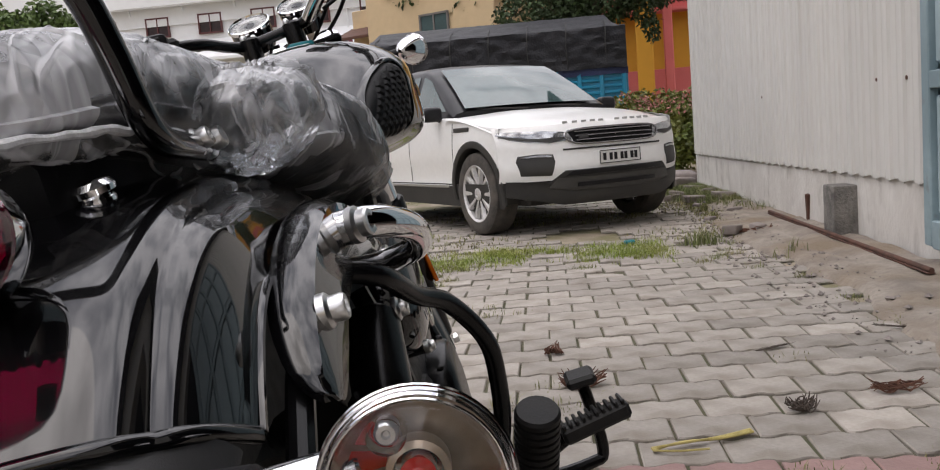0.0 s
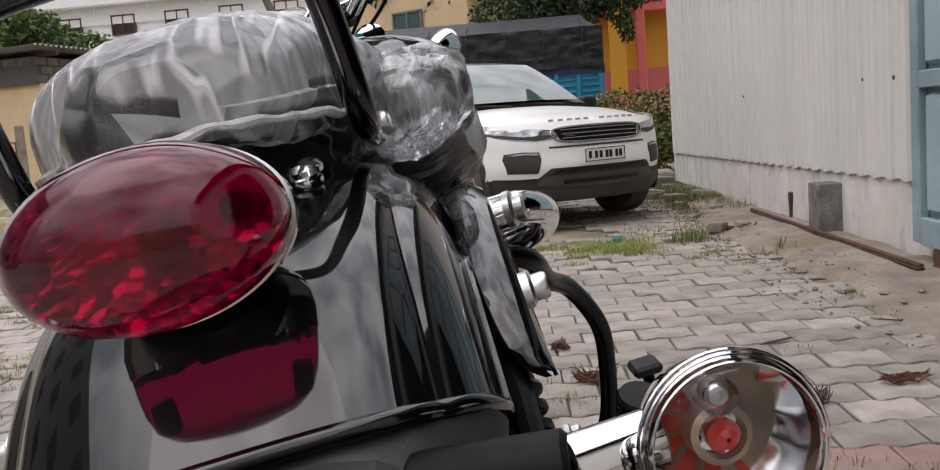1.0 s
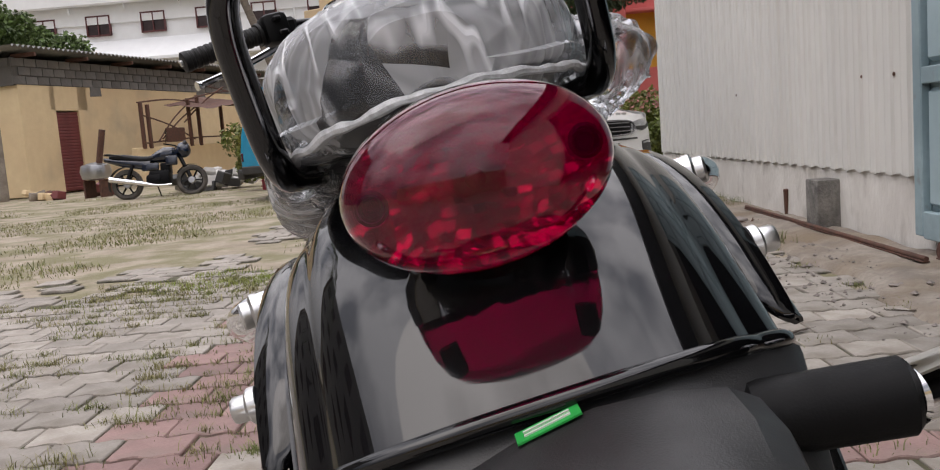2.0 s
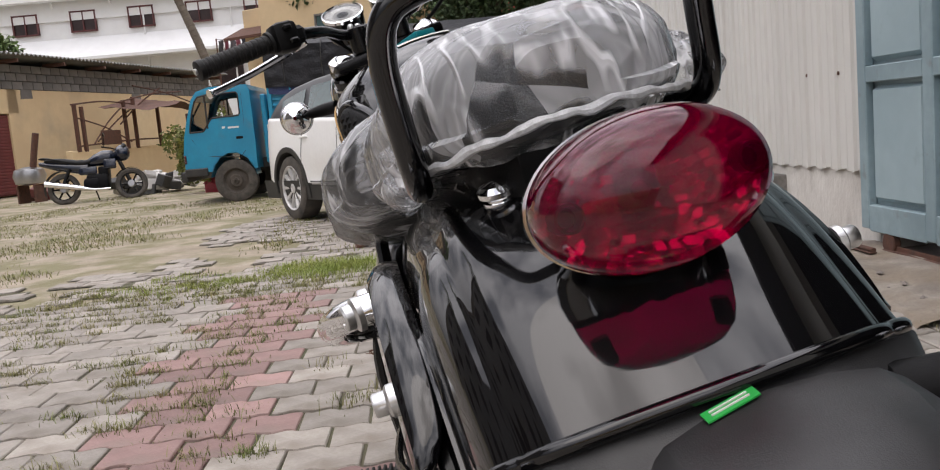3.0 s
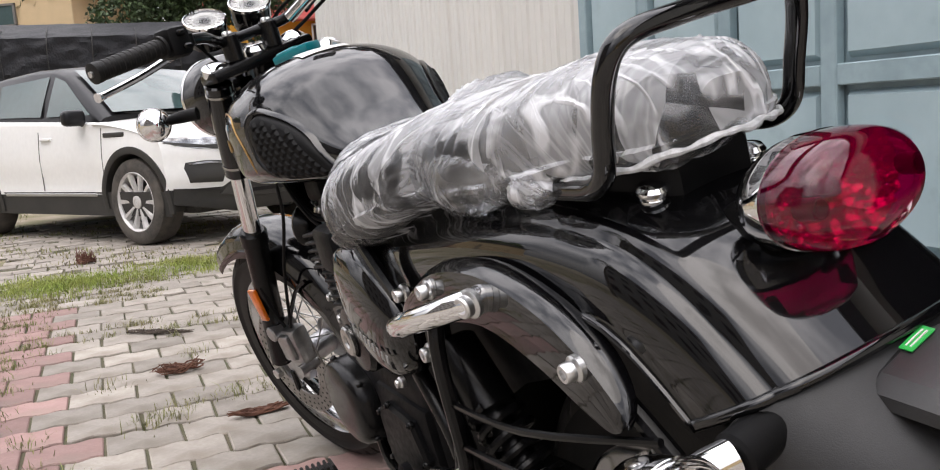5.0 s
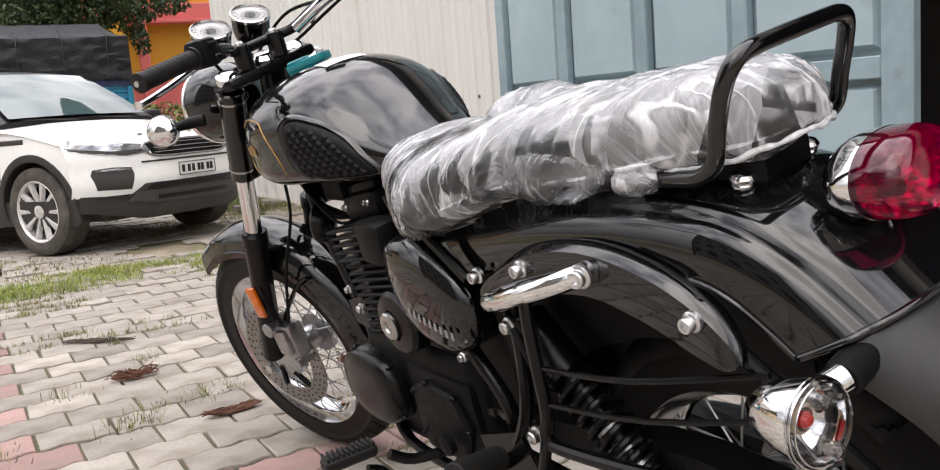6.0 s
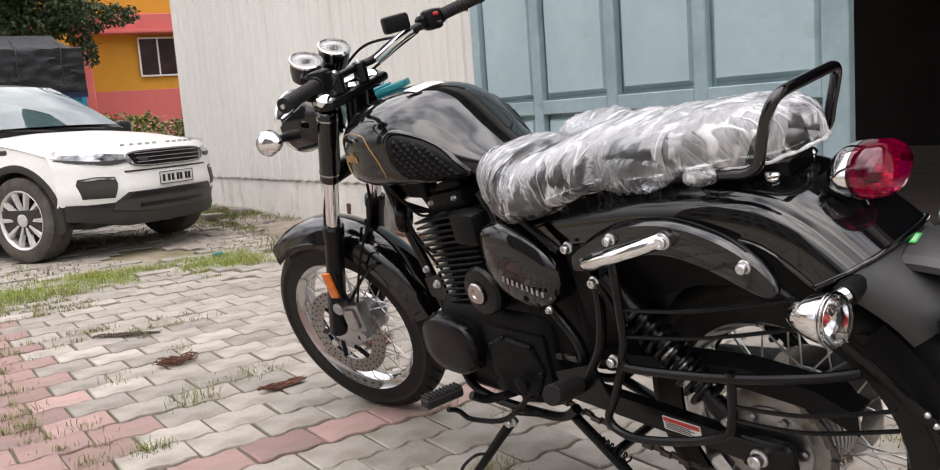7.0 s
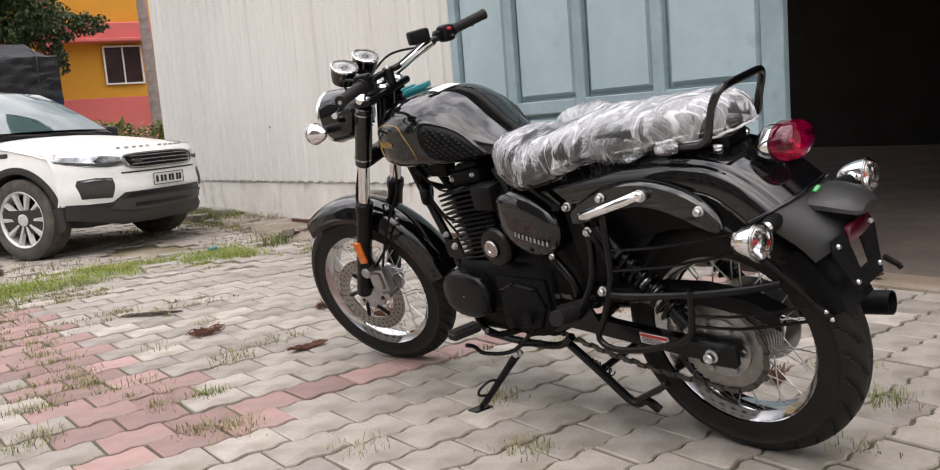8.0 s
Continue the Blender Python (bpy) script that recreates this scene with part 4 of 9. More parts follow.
for x, yy, zz, rx, ry, rz in ((-0.116, 0.035, 0.868, 0.016, 0.03, 0.016), (0.14, 0.11, 0.884, 0.05, 0.08, 0.042), (-0.112, 0.2, 0.868, 0.022, 0.1, 0.034), (0.066, 0.4, 0.908, 0.066, 0.12, 0.042)):
    g = Geo().ball((x, yy, zz), (rx, ry, rz), 64, k=44)
    g.v = [tuple(Vector(p) + (Vector(p) - Vector((x, yy, zz))).normalized() * (0.008 * crinkle(Vector(p), x * 40) + 0.009 * noise.noise(Vector(p) * 17))) for p in g.v]
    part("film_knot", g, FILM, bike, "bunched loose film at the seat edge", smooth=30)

hem = [(s * x, y, z) for s, run in ((-1, 1), (1, -1)) for x, y, z in [(0.108, 0.0, 0.876), (0.098, -0.06, 0.882), (0.08, -0.088, 0.886), (0.055, -0.108, 0.89), (0.02, -0.121, 0.893)][::run]]
hem = [Vector(p) + Vector((0.002 * noise.noise(Vector(p) * 70), -0.003, 0.0035 * noise.noise(Vector(p) * 55))) for p in crom([Vector(p) for p in hem], 8)]
part("film_hem", Geo().tube(hem, [0.0032 + 0.0018 * noise.noise(p * 90) for p in hem], 8), HEM, bike, "white rolled hem of the seat film")

# rear grab hoop
hoop = [(s * x, y, z) for s, run in ((-1, 1), (1, -1)) for x, y, z in [(0.103, 0.06, 0.866), (0.107, -0.02, 0.869), (0.109, -0.055, 0.873), (0.11, -0.078, 0.889), (0.11, -0.09, 0.926), (0.108, -0.103, 0.962), (0.099, -0.113, 0.986), (0.078, -0.118, 0.996), (0.03, -0.12, 0.998)][::run]]
gr = part("grab_hoop", Geo().tube(hoop, 0.0098, 16, 6), GLOSS, bike, "black tubular rear grab hoop")
for s in (-1, 1):
    bolt((s * 0.108, 0.045, 0.869), (s, 0, 0.2), gr, 0.011 if s > 0 else 0.007, 0.014 if s > 0 else 0.008)
    if s > 0:
        bolt((s * 0.108, 0.018, 0.87), (s, 0, 0.2), gr, 0.01, 0.012)

# side arches, grab bars and bolts
TOPE = curve2([(0.335, 0.72), (0.3, 0.748), (0.21, 0.79), (0.1, 0.804), (0.0, 0.786), (-0.07, 0.752), (-0.108, 0.716), (-0.118, 0.696)], 4)
BOTE = curve2([(0.33, 0.69), (0.29, 0.694), (0.2, 0.725), (0.1, 0.742), (0.01, 0.724), (-0.06, 0.695), (-0.095, 0.684), (-0.112, 0.688)], 4)
for s in (-1, 1):
    rows = []
    for i, ((y0, z0), (y1, z1)) in enumerate(zip(TOPE, BOTE)):
        q = max(0.0, i / (len(TOPE) - 1) - 0.72) / 0.28
        xi = 0.142 + 0.028 * q ** 1.5
        my, mz = (y0 + y1) / 2, (z0 + z1) / 2
        rows.append([(s * xi, y0, z0 - 0.003), (s * (xi + 0.3 * (0.176 - xi)), y0, z0), (s * (xi + 0.65 * (0.176 - xi)), y0 * 0.98 + y1 * 0.02, z0 - 0.002), (s * 0.173, y0 * 0.86 + y1 * 0.14, z0 * 0.86 + z1 * 0.14), (s * 0.177, my, mz), (s * 0.178, y1, z1),
                     (s * 0.1755, y1, z1), (s * 0.1745, my, mz), (s * 0.169, y0 * 0.84 + y1 * 0.16, z0 * 0.84 + z1 * 0.16), (s * (xi + 0.6 * (0.176 - xi)), y0 * 0.96 + y1 * 0.04, z0 - 0.006), (s * xi, y0, z0 - 0.006)])
    sa = part("side_arch", Geo().rings(rows), GLOSS, bike, "glossy black side arch plate")
    for y, z in ((-0.066, 0.735), (0.217, 0.763), (0.355, 0.729) if s < 0 else (0.3, 0.72)):
        bolt((s * (0.177 if y < 0.34 else 0.158), y, z), (s, 0, 0), sa, 0.0115, 0.014)
    gb = part("grab_bar", Geo().tube([(s * 0.176, 0.085, 0.774), (s * 0.194, 0.095, 0.773), (s * 0.211, 0.12, 0.766), (s * 0.223, 0.17, 0.752), (s * 0.221, 0.225, 0.734), (s * 0.206, 0.265, 0.722), (s * 0.174, 0.28, 0.716)], [0.0145, 0.0142, 0.014, 0.0135, 0.0132, 0.0132, 0.0132], 16, 6), CHROME, bike, "curved chrome side grab bar")
    part("bar_boss", Geo().cyl((s * 0.17, 0.087, 0.774), (s * 0.19, 0.085, 0.774), 0.015, n=24, b=0.002), CHROME, gb, "chrome mounting boss")
    bolt((s * 0.19, 0.084, 0.774), (s, -0.25, 0), gb, 0.0145, 0.013)
    part("frame_stay", Geo().tube([(s * 0.16, 0.38, 0.72), (s * 0.15, 0.5, 0.79), (s * 0.12, 0.6, 0.82)], 0.009, 8, 4), SATIN, bike, "black frame stay")

# shocks
for s in (-1, 1):
    top, bot = Vector((s * 0.14, 0.29, 0.665)), Vector((s * 0.135, 0.06, 0.405))
    ax = (bot - top)
    sh = part("rear_shock", Geo().cyl(top, top + ax * 0.3, 0.031, n=24, b=0.004).cyl(top + ax * 0.28, top + ax * 0.95, 0.017, n=20).cyl(top + ax * 0.9, bot, 0.02, n=20), SATIN, bike, "black rear shock absorber")
    side = ax.orthogonal().normalized()
    up = ax.normalized().cross(side)
    hel = [top + ax * (0.28 + 0.6 * i / 130) + 0.031 * (math.cos(i * 2 * math.pi / 13) * side + math.sin(i * 2 * math.pi / 13) * up) for i in range(131)]
    part("spring", Geo().tube(hel, 0.0058, 7), SATIN, sh, "black coil spring")
    part("collar", Geo().cyl(top + ax * 0.62, top + ax * 0.67, 0.024, n=24, b=0.002).cyl(top + ax * 0.72, top + ax * 0.78, 0.024, n=24, b=0.002).cyl(top + ax * 0.55, top + ax * 0.58, 0.022, n=24), ALU, sh, "silver preload collars")
    bolt(top + Vector((s * 0.03, 0, 0)), (s, 0, 0), sh, 0.012, 0.012)

# swingarm, chain, guard rods
for s in (-1, 1):
    sw = part("swingarm", Geo().rings([[(s * 0.125 + dx, y, z + dz) for dx, dz in ((-0.014, -0.024), (0.014, -0.024), (0.014, 0.024), (-0.014, 0.024))] for y, z in ((0.5, 0.375), (0.3, 0.36), (0.1, 0.345), (-0.05, 0.335))]).box((s * 0.125, -0.01, 0.335), (0.03, 0.11, 0.066), 0.008), SATIN, bike, "black box-section swingarm", smooth=20)
    bolt((s * 0.142, 0.0, 0.334), (s, 0, 0), sw, 0.017, 0.02)
    bolt((s * 0.14, 0.055, 0.4), (s, 0, 0), sw, 0.012, 0.012)
sk = part("warning_sticker", Geo().plate([(-0.045, -0.015), (0.045, -0.015), (0.045, 0.015), (-0.045, 0.015)], (-0.1405, 0.17, 0.353), (0, -1, -0.05), (0, 0, 1), 0.001), WHITE, bike, "white swingarm label with a red bar")
part("sticker_bar", Geo().plate([(-0.043, 0.004), (0.043, 0.004), (0.043, 0.013), (-0.043, 0.013)], (-0.1413, 0.17, 0.353), (0, -1, -0.05), (0, 0, 1), 0.001), mat("red_print", (0.5, 0.05, 0.04), 0.4, vary=0.1), sk)
g = Geo()
for k in range(4):
    g.plate([(-0.04, -0.012 + k * 0.004), (0.03 - 0.01 * (k % 2), -0.012 + k * 0.004), (0.03 - 0.01 * (k % 2), -0.0105 + k * 0.004), (-0.04, -0.0105 + k * 0.004)], (-0.1413, 0.17, 0.353), (0, -1, -0.05), (0, 0, 1), 0.001)
part("sticker_print", g, MATTE, sk, kind="stuff")
path = [(0.62 - 0.62 * i / 26, 0.415 + 0.04 * i / 26) for i in range(27)] + [(-0.121 * math.sin(math.pi * i / 14), 0.333 + 0.121 * math.cos(math.pi * i / 14)) for i in range(1, 15)] + [(0.62 * i / 26, 0.212 + 0.1 * i / 26 - 0.02 * math.sin(math.pi * i / 26)) for i in range(1, 27)]
g = Geo()
for i, ((y0, z0), (y1, z1)) in enumerate(zip(path, path[1:])):
    g.plate([(-0.002, -0.0075), (0.0, -0.006), (math.hypot(y1 - y0, z1 - z0), -0.0075), (math.hypot(y1 - y0, z1 - z0), 0.0075), (0.0, 0.006), (-0.002, 0.0075)], (-0.094 if i % 2 else -0.088, y0, z0), Vector((0, y1 - y0, z1 - z0)).normalized(), Vector((0, -(z1 - z0), y1 - y0)).normalized(), 0.006)
part("drive_chain", g, mat("chain_steel", (0.16, 0.15, 0.14), 0.4, 0.9, vary=0.4, scale=70), bike, "dark steel drive chain", kind="stuff", smooth=0)
part("chain_guard", Geo().rings([[(x, y, z + dz) for x, dz in ((-0.122, -0.012), (-0.124, 0.03), (-0.075, 0.034), (-0.075, 0.028), (-0.118, 0.024), (-0.117, -0.012))] for y, z in ((0.36, 0.445), (0.2, 0.465), (0.02, 0.475), (-0.12, 0.46), (-0.19, 0.43))]), MATTE, bike, "matte black chain guard", smooth=20)
X = -0.19
sg = part("side_guard", Geo().tube([(-0.175, 0.225, 0.735), (X, 0.215, 0.68), (X, 0.225, 0.56), (X, 0.24, 0.51), (X, 0.2, 0.5), (X, 0.0, 0.523), (-0.168, -0.15, 0.543), (-0.14, -0.22, 0.552)], 0.0095, 10, 5), SATIN, bike, "black tubular side guard with thin rods")
part("side_guard", Geo().tube([(0.17, 0.08, 0.74), (0.194, 0.1, 0.726), (0.207, 0.17, 0.692), (0.229, 0.22, 0.667), (0.25, 0.26, 0.616), (0.25, 0.28, 0.57), (0.235, 0.3, 0.5), (0.2, 0.32, 0.43)], 0.0095, 12, 5), SATIN, bike, "black bent guard tube above the silencer")
part("guard_loop", Geo().tube([(X, 0.24, 0.51), (X, 0.285, 0.42), (X, 0.315, 0.36), (X, 0.26, 0.335), (X, 0.13, 0.36), (X, 0.03, 0.4), (X, 0.005, 0.44), (X, -0.01, 0.538)], 0.009, 10, 5), SATIN, sg, "lower guard loop")
for (y0, z0), (y1, z1) in (((0.215, 0.625), (-0.14, 0.68)), ((0.22, 0.568), (-0.19, 0.642)), ((0.0, 0.468), (-0.28, 0.51)), ((0.0, 0.44), (-0.28, 0.475))):
    part("guard_rod", Geo().tube([(X, y0, z0), (X - 0.004, (y0 + y1) / 2, (z0 + z1) / 2 - 0.004), (X + 0.03, y1, z1)], 0.004, 8, 4), SATIN, sg)

# tank
TK = [(1.172, 0.09, 0.93, 0.04), (1.162, 0.106, 0.93, 0.0725), (1.125, 0.161, 0.9416, 0.0996), (1.03, 0.185, 0.9451, 0.1112), (0.93, 0.178, 0.9449, 0.1076), (0.86, 0.159, 0.9326, 0.0952), (0.8, 0.139, 0.913, 0.0731), (0.74, 0.114, 0.8912, 0.048), (0.68, 0.088, 0.8766, 0.0263), (0.635, 0.067, 0.8696, 0.0145), (0.618, 0.051, 0.8729, 0.0109)]
TXO = 0.012
TOPX, TOPZ = 0.987, 0.947
TY = crom_f([r[0] for r in TK], 6)
TW, TZ, TH = (crom_f([r[i] for r in TK], 6) for i in (1, 2, 3))


def tank_at(y):
    for i in range(len(TY) - 1):
        if TY[i] >= y >= TY[i + 1]:
            q = (TY[i] - y) / max(TY[i] - TY[i + 1], 1e-9)
            return [v[i] + (v[i + 1] - v[i]) * q for v in (TW, TZ, TH)]
    return [TW[-1], TZ[-1], TH[-1]]


def tank_ring(y, grow=0.0, n=48):
    w, z, h = tank_at(y)
    ring = []
    for j in range(n):
        a = 2 * math.pi * j / n
        c, s = math.cos(a), math.sin(a)
        ring.append((TXO + math.copysign(abs(c) ** (TOPX if s > 0 else 0.72), c) * (w + grow), y, z + math.copysign(abs(s) ** (TOPZ if s > 0 else 0.32), s) * (h + grow + (0.007 if s < 0 else 0))))
    return ring


def tank_x(y, zz, grow=0.0):
    w, z, h = tank_at(y)
    s = min(0.999, max(-0.999, (zz - z) / h))
    s = math.copysign(abs(s) ** (1 / (TOPZ if s > 0 else 0.32)), s)
    return (w * max(0.0, 1 - s * s) ** (TOPX / 2 if s > 0 else 0.36)) + grow


tank = part("fuel_tank", Geo().rings([tank_ring(y) for y in TY]), GLOSS, bike, "glossy black teardrop fuel tank", smooth=60)
part("tank_seam", Geo().tube([(TXO + s * (tank_at(y)[0] * 0.6), y, tank_at(y)[1] - tank_at(y)[2] * 0.97 - 0.001) for s in (1,) for y in TY[8:-6:4]], 0.005, 8).tube([(TXO - (tank_at(y)[0] * 0.6), y, tank_at(y)[1] - tank_at(y)[2] * 0.97 - 0.001) for y in TY[8:-6:4]], 0.005, 8), GLOSS, tank, "welded lower seam")
PADO = [(0.893, 0.9), (0.902, 0.94), (0.898, 0.966), (0.882, 0.975), (0.85, 0.967), (0.81, 0.95), (0.77, 0.924), (0.735, 0.89), (0.716, 0.864), (0.718, 0.853), (0.745, 0.85), (0.79, 0.849), (0.84, 0.853), (0.872, 0.868)]
for s in (-1, 1):
    out = curve2(PADO, 4, True)
    cy, cz = 0.812, 0.905
    edge = [[(TXO + s * tank_x(cy + (y - cy) * q, cz + (z - cz) * q, gr), cy + (y - cy) * q, cz + (z - cz) * q) for y, z in out] for q, gr in ((1.17, -0.001), (1.145, 0.005), (1.1, 0.0065), (1.05, 0.004), (1.02, -0.003))]
    part("pad_surround", Geo().rings(edge, cap=False), GLOSS, tank, "raised glossy rim round the knee pad", smooth=50)
    rings = []
    for q, gr in ((1.0, -0.002), (0.98, 0.004), (0.94, 0.007), (0.8, 0.008), (0.6, 0.0085), (0.4, 0.009), (0.2, 0.009), (0.02, 0.009)):
        rings.append([(TXO + s * tank_x(cy + (y - cy) * q, cz + (z - cz) * q, gr), cy + (y - cy) * q, cz + (z - cz) * q) for y, z in out])
    pad = part("knee_pad", Geo().rings(rings, cap=False), MATTE, tank, "matte black quilted rubber knee pad", smooth=50)
    g = Geo()
    for i in range(-8, 9):
        for j in range(-6, 7):
            y, z = cy + i * 0.019 + (0.0095 if j % 2 else 0), cz + j * 0.0105
            inside, k = False, len(out)
            for a in range(k):
                (y1, z1), (y2, z2) = out[a], out[a - 1]
                y1, z1, y2, z2 = cy + (y1 - cy) * 0.84, cz + (z1 - cz) * 0.84, cy + (y2 - cy) * 0.84, cz + (z2 - cz) * 0.84
                if (z1 > z) != (z2 > z) and y < (y2 - y1) * (z - z1) / (z2 - z1) + y1:
                    inside = not inside
            if inside:
                f = lambda dy, dz, gr: (TXO + s * tank_x(y + dy, z + dz, gr), y + dy, z + dz)
                g.rings([[f(-0.0085, 0, 0.0075), f(0, -0.0095, 0.0075), f(0.0085, 0, 0.0075), f(0, 0.0095, 0.0075)], [f(-0.0045, 0, 0.0115), f(0, -0.005, 0.0115), f(0.0045, 0, 0.0115), f(0, 0.005, 0.0115)]])
    part("quilting", g, MATTE, pad, kind="stuff", smooth=20)
    badge = curve2([(1.125, 0.965), (1.08, 0.985), (1.01, 0.984), (0.975, 0.965), (0.937, 0.876), (1.02, 0.868), (1.1, 0.88), (1.132, 0.93)], 5, True)
    part("pinstripe", Geo().tube([(TXO + s * tank_x(y, z, 0.0005), y, z) for y, z in badge], 0.0014, 6, closed=True), GOLD, tank, "gold pinstripe round the badge")
    g = Geo()
    for i in range(7):
        y = 1.105 - i * 0.0115
        z0, z1 = 0.915, 0.932 + (0.005 if i in (0, 4, 5) else 0)
        p = [(TXO + s * tank_x(y, z0, 0.001), y, z0), (TXO + s * tank_x(y - 0.007, z0, 0.001), y - 0.007, z0), (TXO + s * tank_x(y - 0.007, z1, 0.001), y - 0.007, z1), (TXO + s * tank_x(y, z1, 0.001), y, z1)]
        g.rings([p, [(x + s * 0.0012, a, b) for x, a, b in p]])
    part("badge_mark", g, GOLD, tank, "gold maker's mark as plain bars", smooth=0)
part("fuel_cap", Geo().lathe([(0.036, -0.02), (0.036, 0.004), (0.033, 0.009), (0.012, 0.012), (0.004, 0.012)], (0, 1.085, 1.03), (0, 0.25, 1), 28), CHROME, tank, "chrome fuel cap")
rows = []
for i in range(5):
    y = 0.972 - 0.054 * i / 4
    w, z, h = tank_at(y)
    rows.append([(TXO + x, y, z + h * max(0.0, 1 - (abs(x) / w) ** (2 / TOPX)) ** (TOPZ / 2) + 0.002) for x in (-0.045, -0.03, -0.015, 0, 0.015, 0.03, 0.045)])
part("tank_note", Geo().sheet(rows), WHITE, tank, "white paper note on the tank")
for o in [tank] + list(tank.children_recursive):
    o.data.transform(Matrix.Translation((0.018, 0, -0.003)) @ Matrix.Diagonal((1.07, 1, 1, 1)))
part("key_case", Geo().box((0, 0, 0), (0.05, 0.09, 0.018), 0.004, pose(0.048, 1.075, 1.052, -8, 0, 35), seg=2).box((0.012, 0.03, 0.012), (0.02, 0.05, 0.008), 0.003, pose(0.048, 1.075, 1.052, -8, 0, 35)), TEAL, bike, "teal plastic key cover")

# engine
cyl_m = Matrix.Translation((0, 0.79, 0.5)) @ Matrix.Rotation(radians(-9), 4, "X")
eng = part("crankcase", Geo().box((0, 0.74, 0.43), (0.2, 0.42, 0.2), 0.04, seg=3).box((0, 0.62, 0.5), (0.17, 0.2, 0.14), 0.03, seg=2).box((0, 0.78, 0.3), (0.16, 0.3, 0.08), 0.02, seg=2), ENGINE, bike, "black single-cylinder engine")
part("cylinder", Geo().box((0, 0, 0.12), (0.16, 0.175, 0.24), 0.02, cyl_m), ENGINE, eng)
for i in range(15):
    w = 0.21 if i > 9 else 0.195
    part("cooling_fin", Geo().box((0, 0, 0.035 + i * 0.0155), (w, 0.225 if i > 9 else 0.205, 0.0065), 0.0025, cyl_m), ENGINE, eng)
part("cylinder_head", Geo().box((0, 0, 0.285), (0.15, 0.15, 0.055), 0.02, cyl_m, seg=2).box((0, 0, 0.315), (0.11, 0.11, 0.03), 0.012, cyl_m, seg=2), ENGINE, eng, "black cylinder head")
for s in (-1, 1):
    for y in (-0.05, 0.05):
        p = cyl_m @ Vector((s * 0.075, y, 0.29))
        bolt(p, (s, 0, 0.3), eng, 0.007, 0.008)
oval = [(0.935 + 0.86 * (y - 0.935), 0.41 + 0.84 * (z - 0.41)) for y, z in curve2([(1.02, 0.41), (1.0, 0.465), (0.94, 0.5), (0.86, 0.5), (0.79, 0.475), (0.765, 0.41), (0.785, 0.345), (0.85, 0.312), (0.95, 0.318), (1.005, 0.355)], 4, True)]
for s in (-1, 1):
    rings = []
    for q, x in ((1.0, 0.09), (1.0, 0.118), (0.96, 0.13), (0.88, 0.137), (0.6, 0.141), (0.3, 0.142), (0.02, 0.142)):
        rings.append([(s * x, 0.89 + (y - 0.89) * q, 0.408 + (z - 0.408) * q) for y, z in oval])
    cv = part("engine_cover", Geo().rings(rings, cap=False), SATIN, eng, "smooth black oval engine cover", smooth=50)
    for i in range(0, 40, 8):
        y, z = oval[i]
        bolt((s * 0.12, y, z), (s, 0, 0), cv, 0.005, 0.006, SATIN)
    part("gearbox_cover", Geo().box((s * 0.09, 0.66, 0.385), (0.04, 0.22, 0.19), 0.016, seg=2).rings([[(s * x, 0.655 + q * y, 0.39 + q * z) for y, z in ((0.09, -0.05), (0.085, 0.05), (0.03, 0.075), (-0.07, 0.065), (-0.095, 0.0), (-0.06, -0.07), (0.05, -0.08))] for x, q in ((0.1, 1.0), (0.117, 0.98), (0.122, 0.9))]), ENGINE, eng, "black gearbox side cover")
    part("cam_cover", Geo().lathe([(0.062, 0.0), (0.062, 0.028), (0.056, 0.036), (0.03, 0.04), (0.028, 0.036)], (s * 0.095, 0.7, 0.583), (s, 0, 0), 32), SATIN, eng, "round black side cover")
    cap = part("cover_cap", Geo().lathe([(0.027, 0.0), (0.027, 0.008), (0.024, 0.011), (0.012, 0.011), (0.01, 0.008), (0.002, 0.008)], (s * 0.133, 0.704, 0.583), (s, 0, 0), 28), STEEL, eng, "round bright metal cap")
    for y, z in ((0.735, 0.345), (0.73, 0.435), (0.68, 0.46), (0.59, 0.45), (0.57, 0.385), (0.6, 0.325)):
        bolt((s * 0.119, y, z), (s, 0, 0), cv, 0.006, 0.007, SATIN)
    part("knock_bolt", Geo().lathe([(0.02, 0), (0.02, 0.012), (0.012, 0.016)], (s * 0.132, 0.62, 0.36), (s, 0, 0), 20), ENGINE, eng)
part("green_mark", Geo().box((-0.06, 0.9, 0.525), (0.03, 0.05, 0.004), 0.001), GREEN, eng, "small green inspection mark")
part("starter_motor", Geo().cyl((-0.08, 0.83, 0.52), (0.08, 0.83, 0.52), 0.035, n=24, b=0.006), ENGINE, eng)
part("intake", Geo().cyl((0, 0.72, 0.72), (0, 0.56, 0.72), 0.032, n=24, b=0.004).box((-0.06, 0.62, 0.74), (0.09, 0.1, 0.07), 0.015, seg=2), MATTE, bike, "black throttle body and rubber intake")
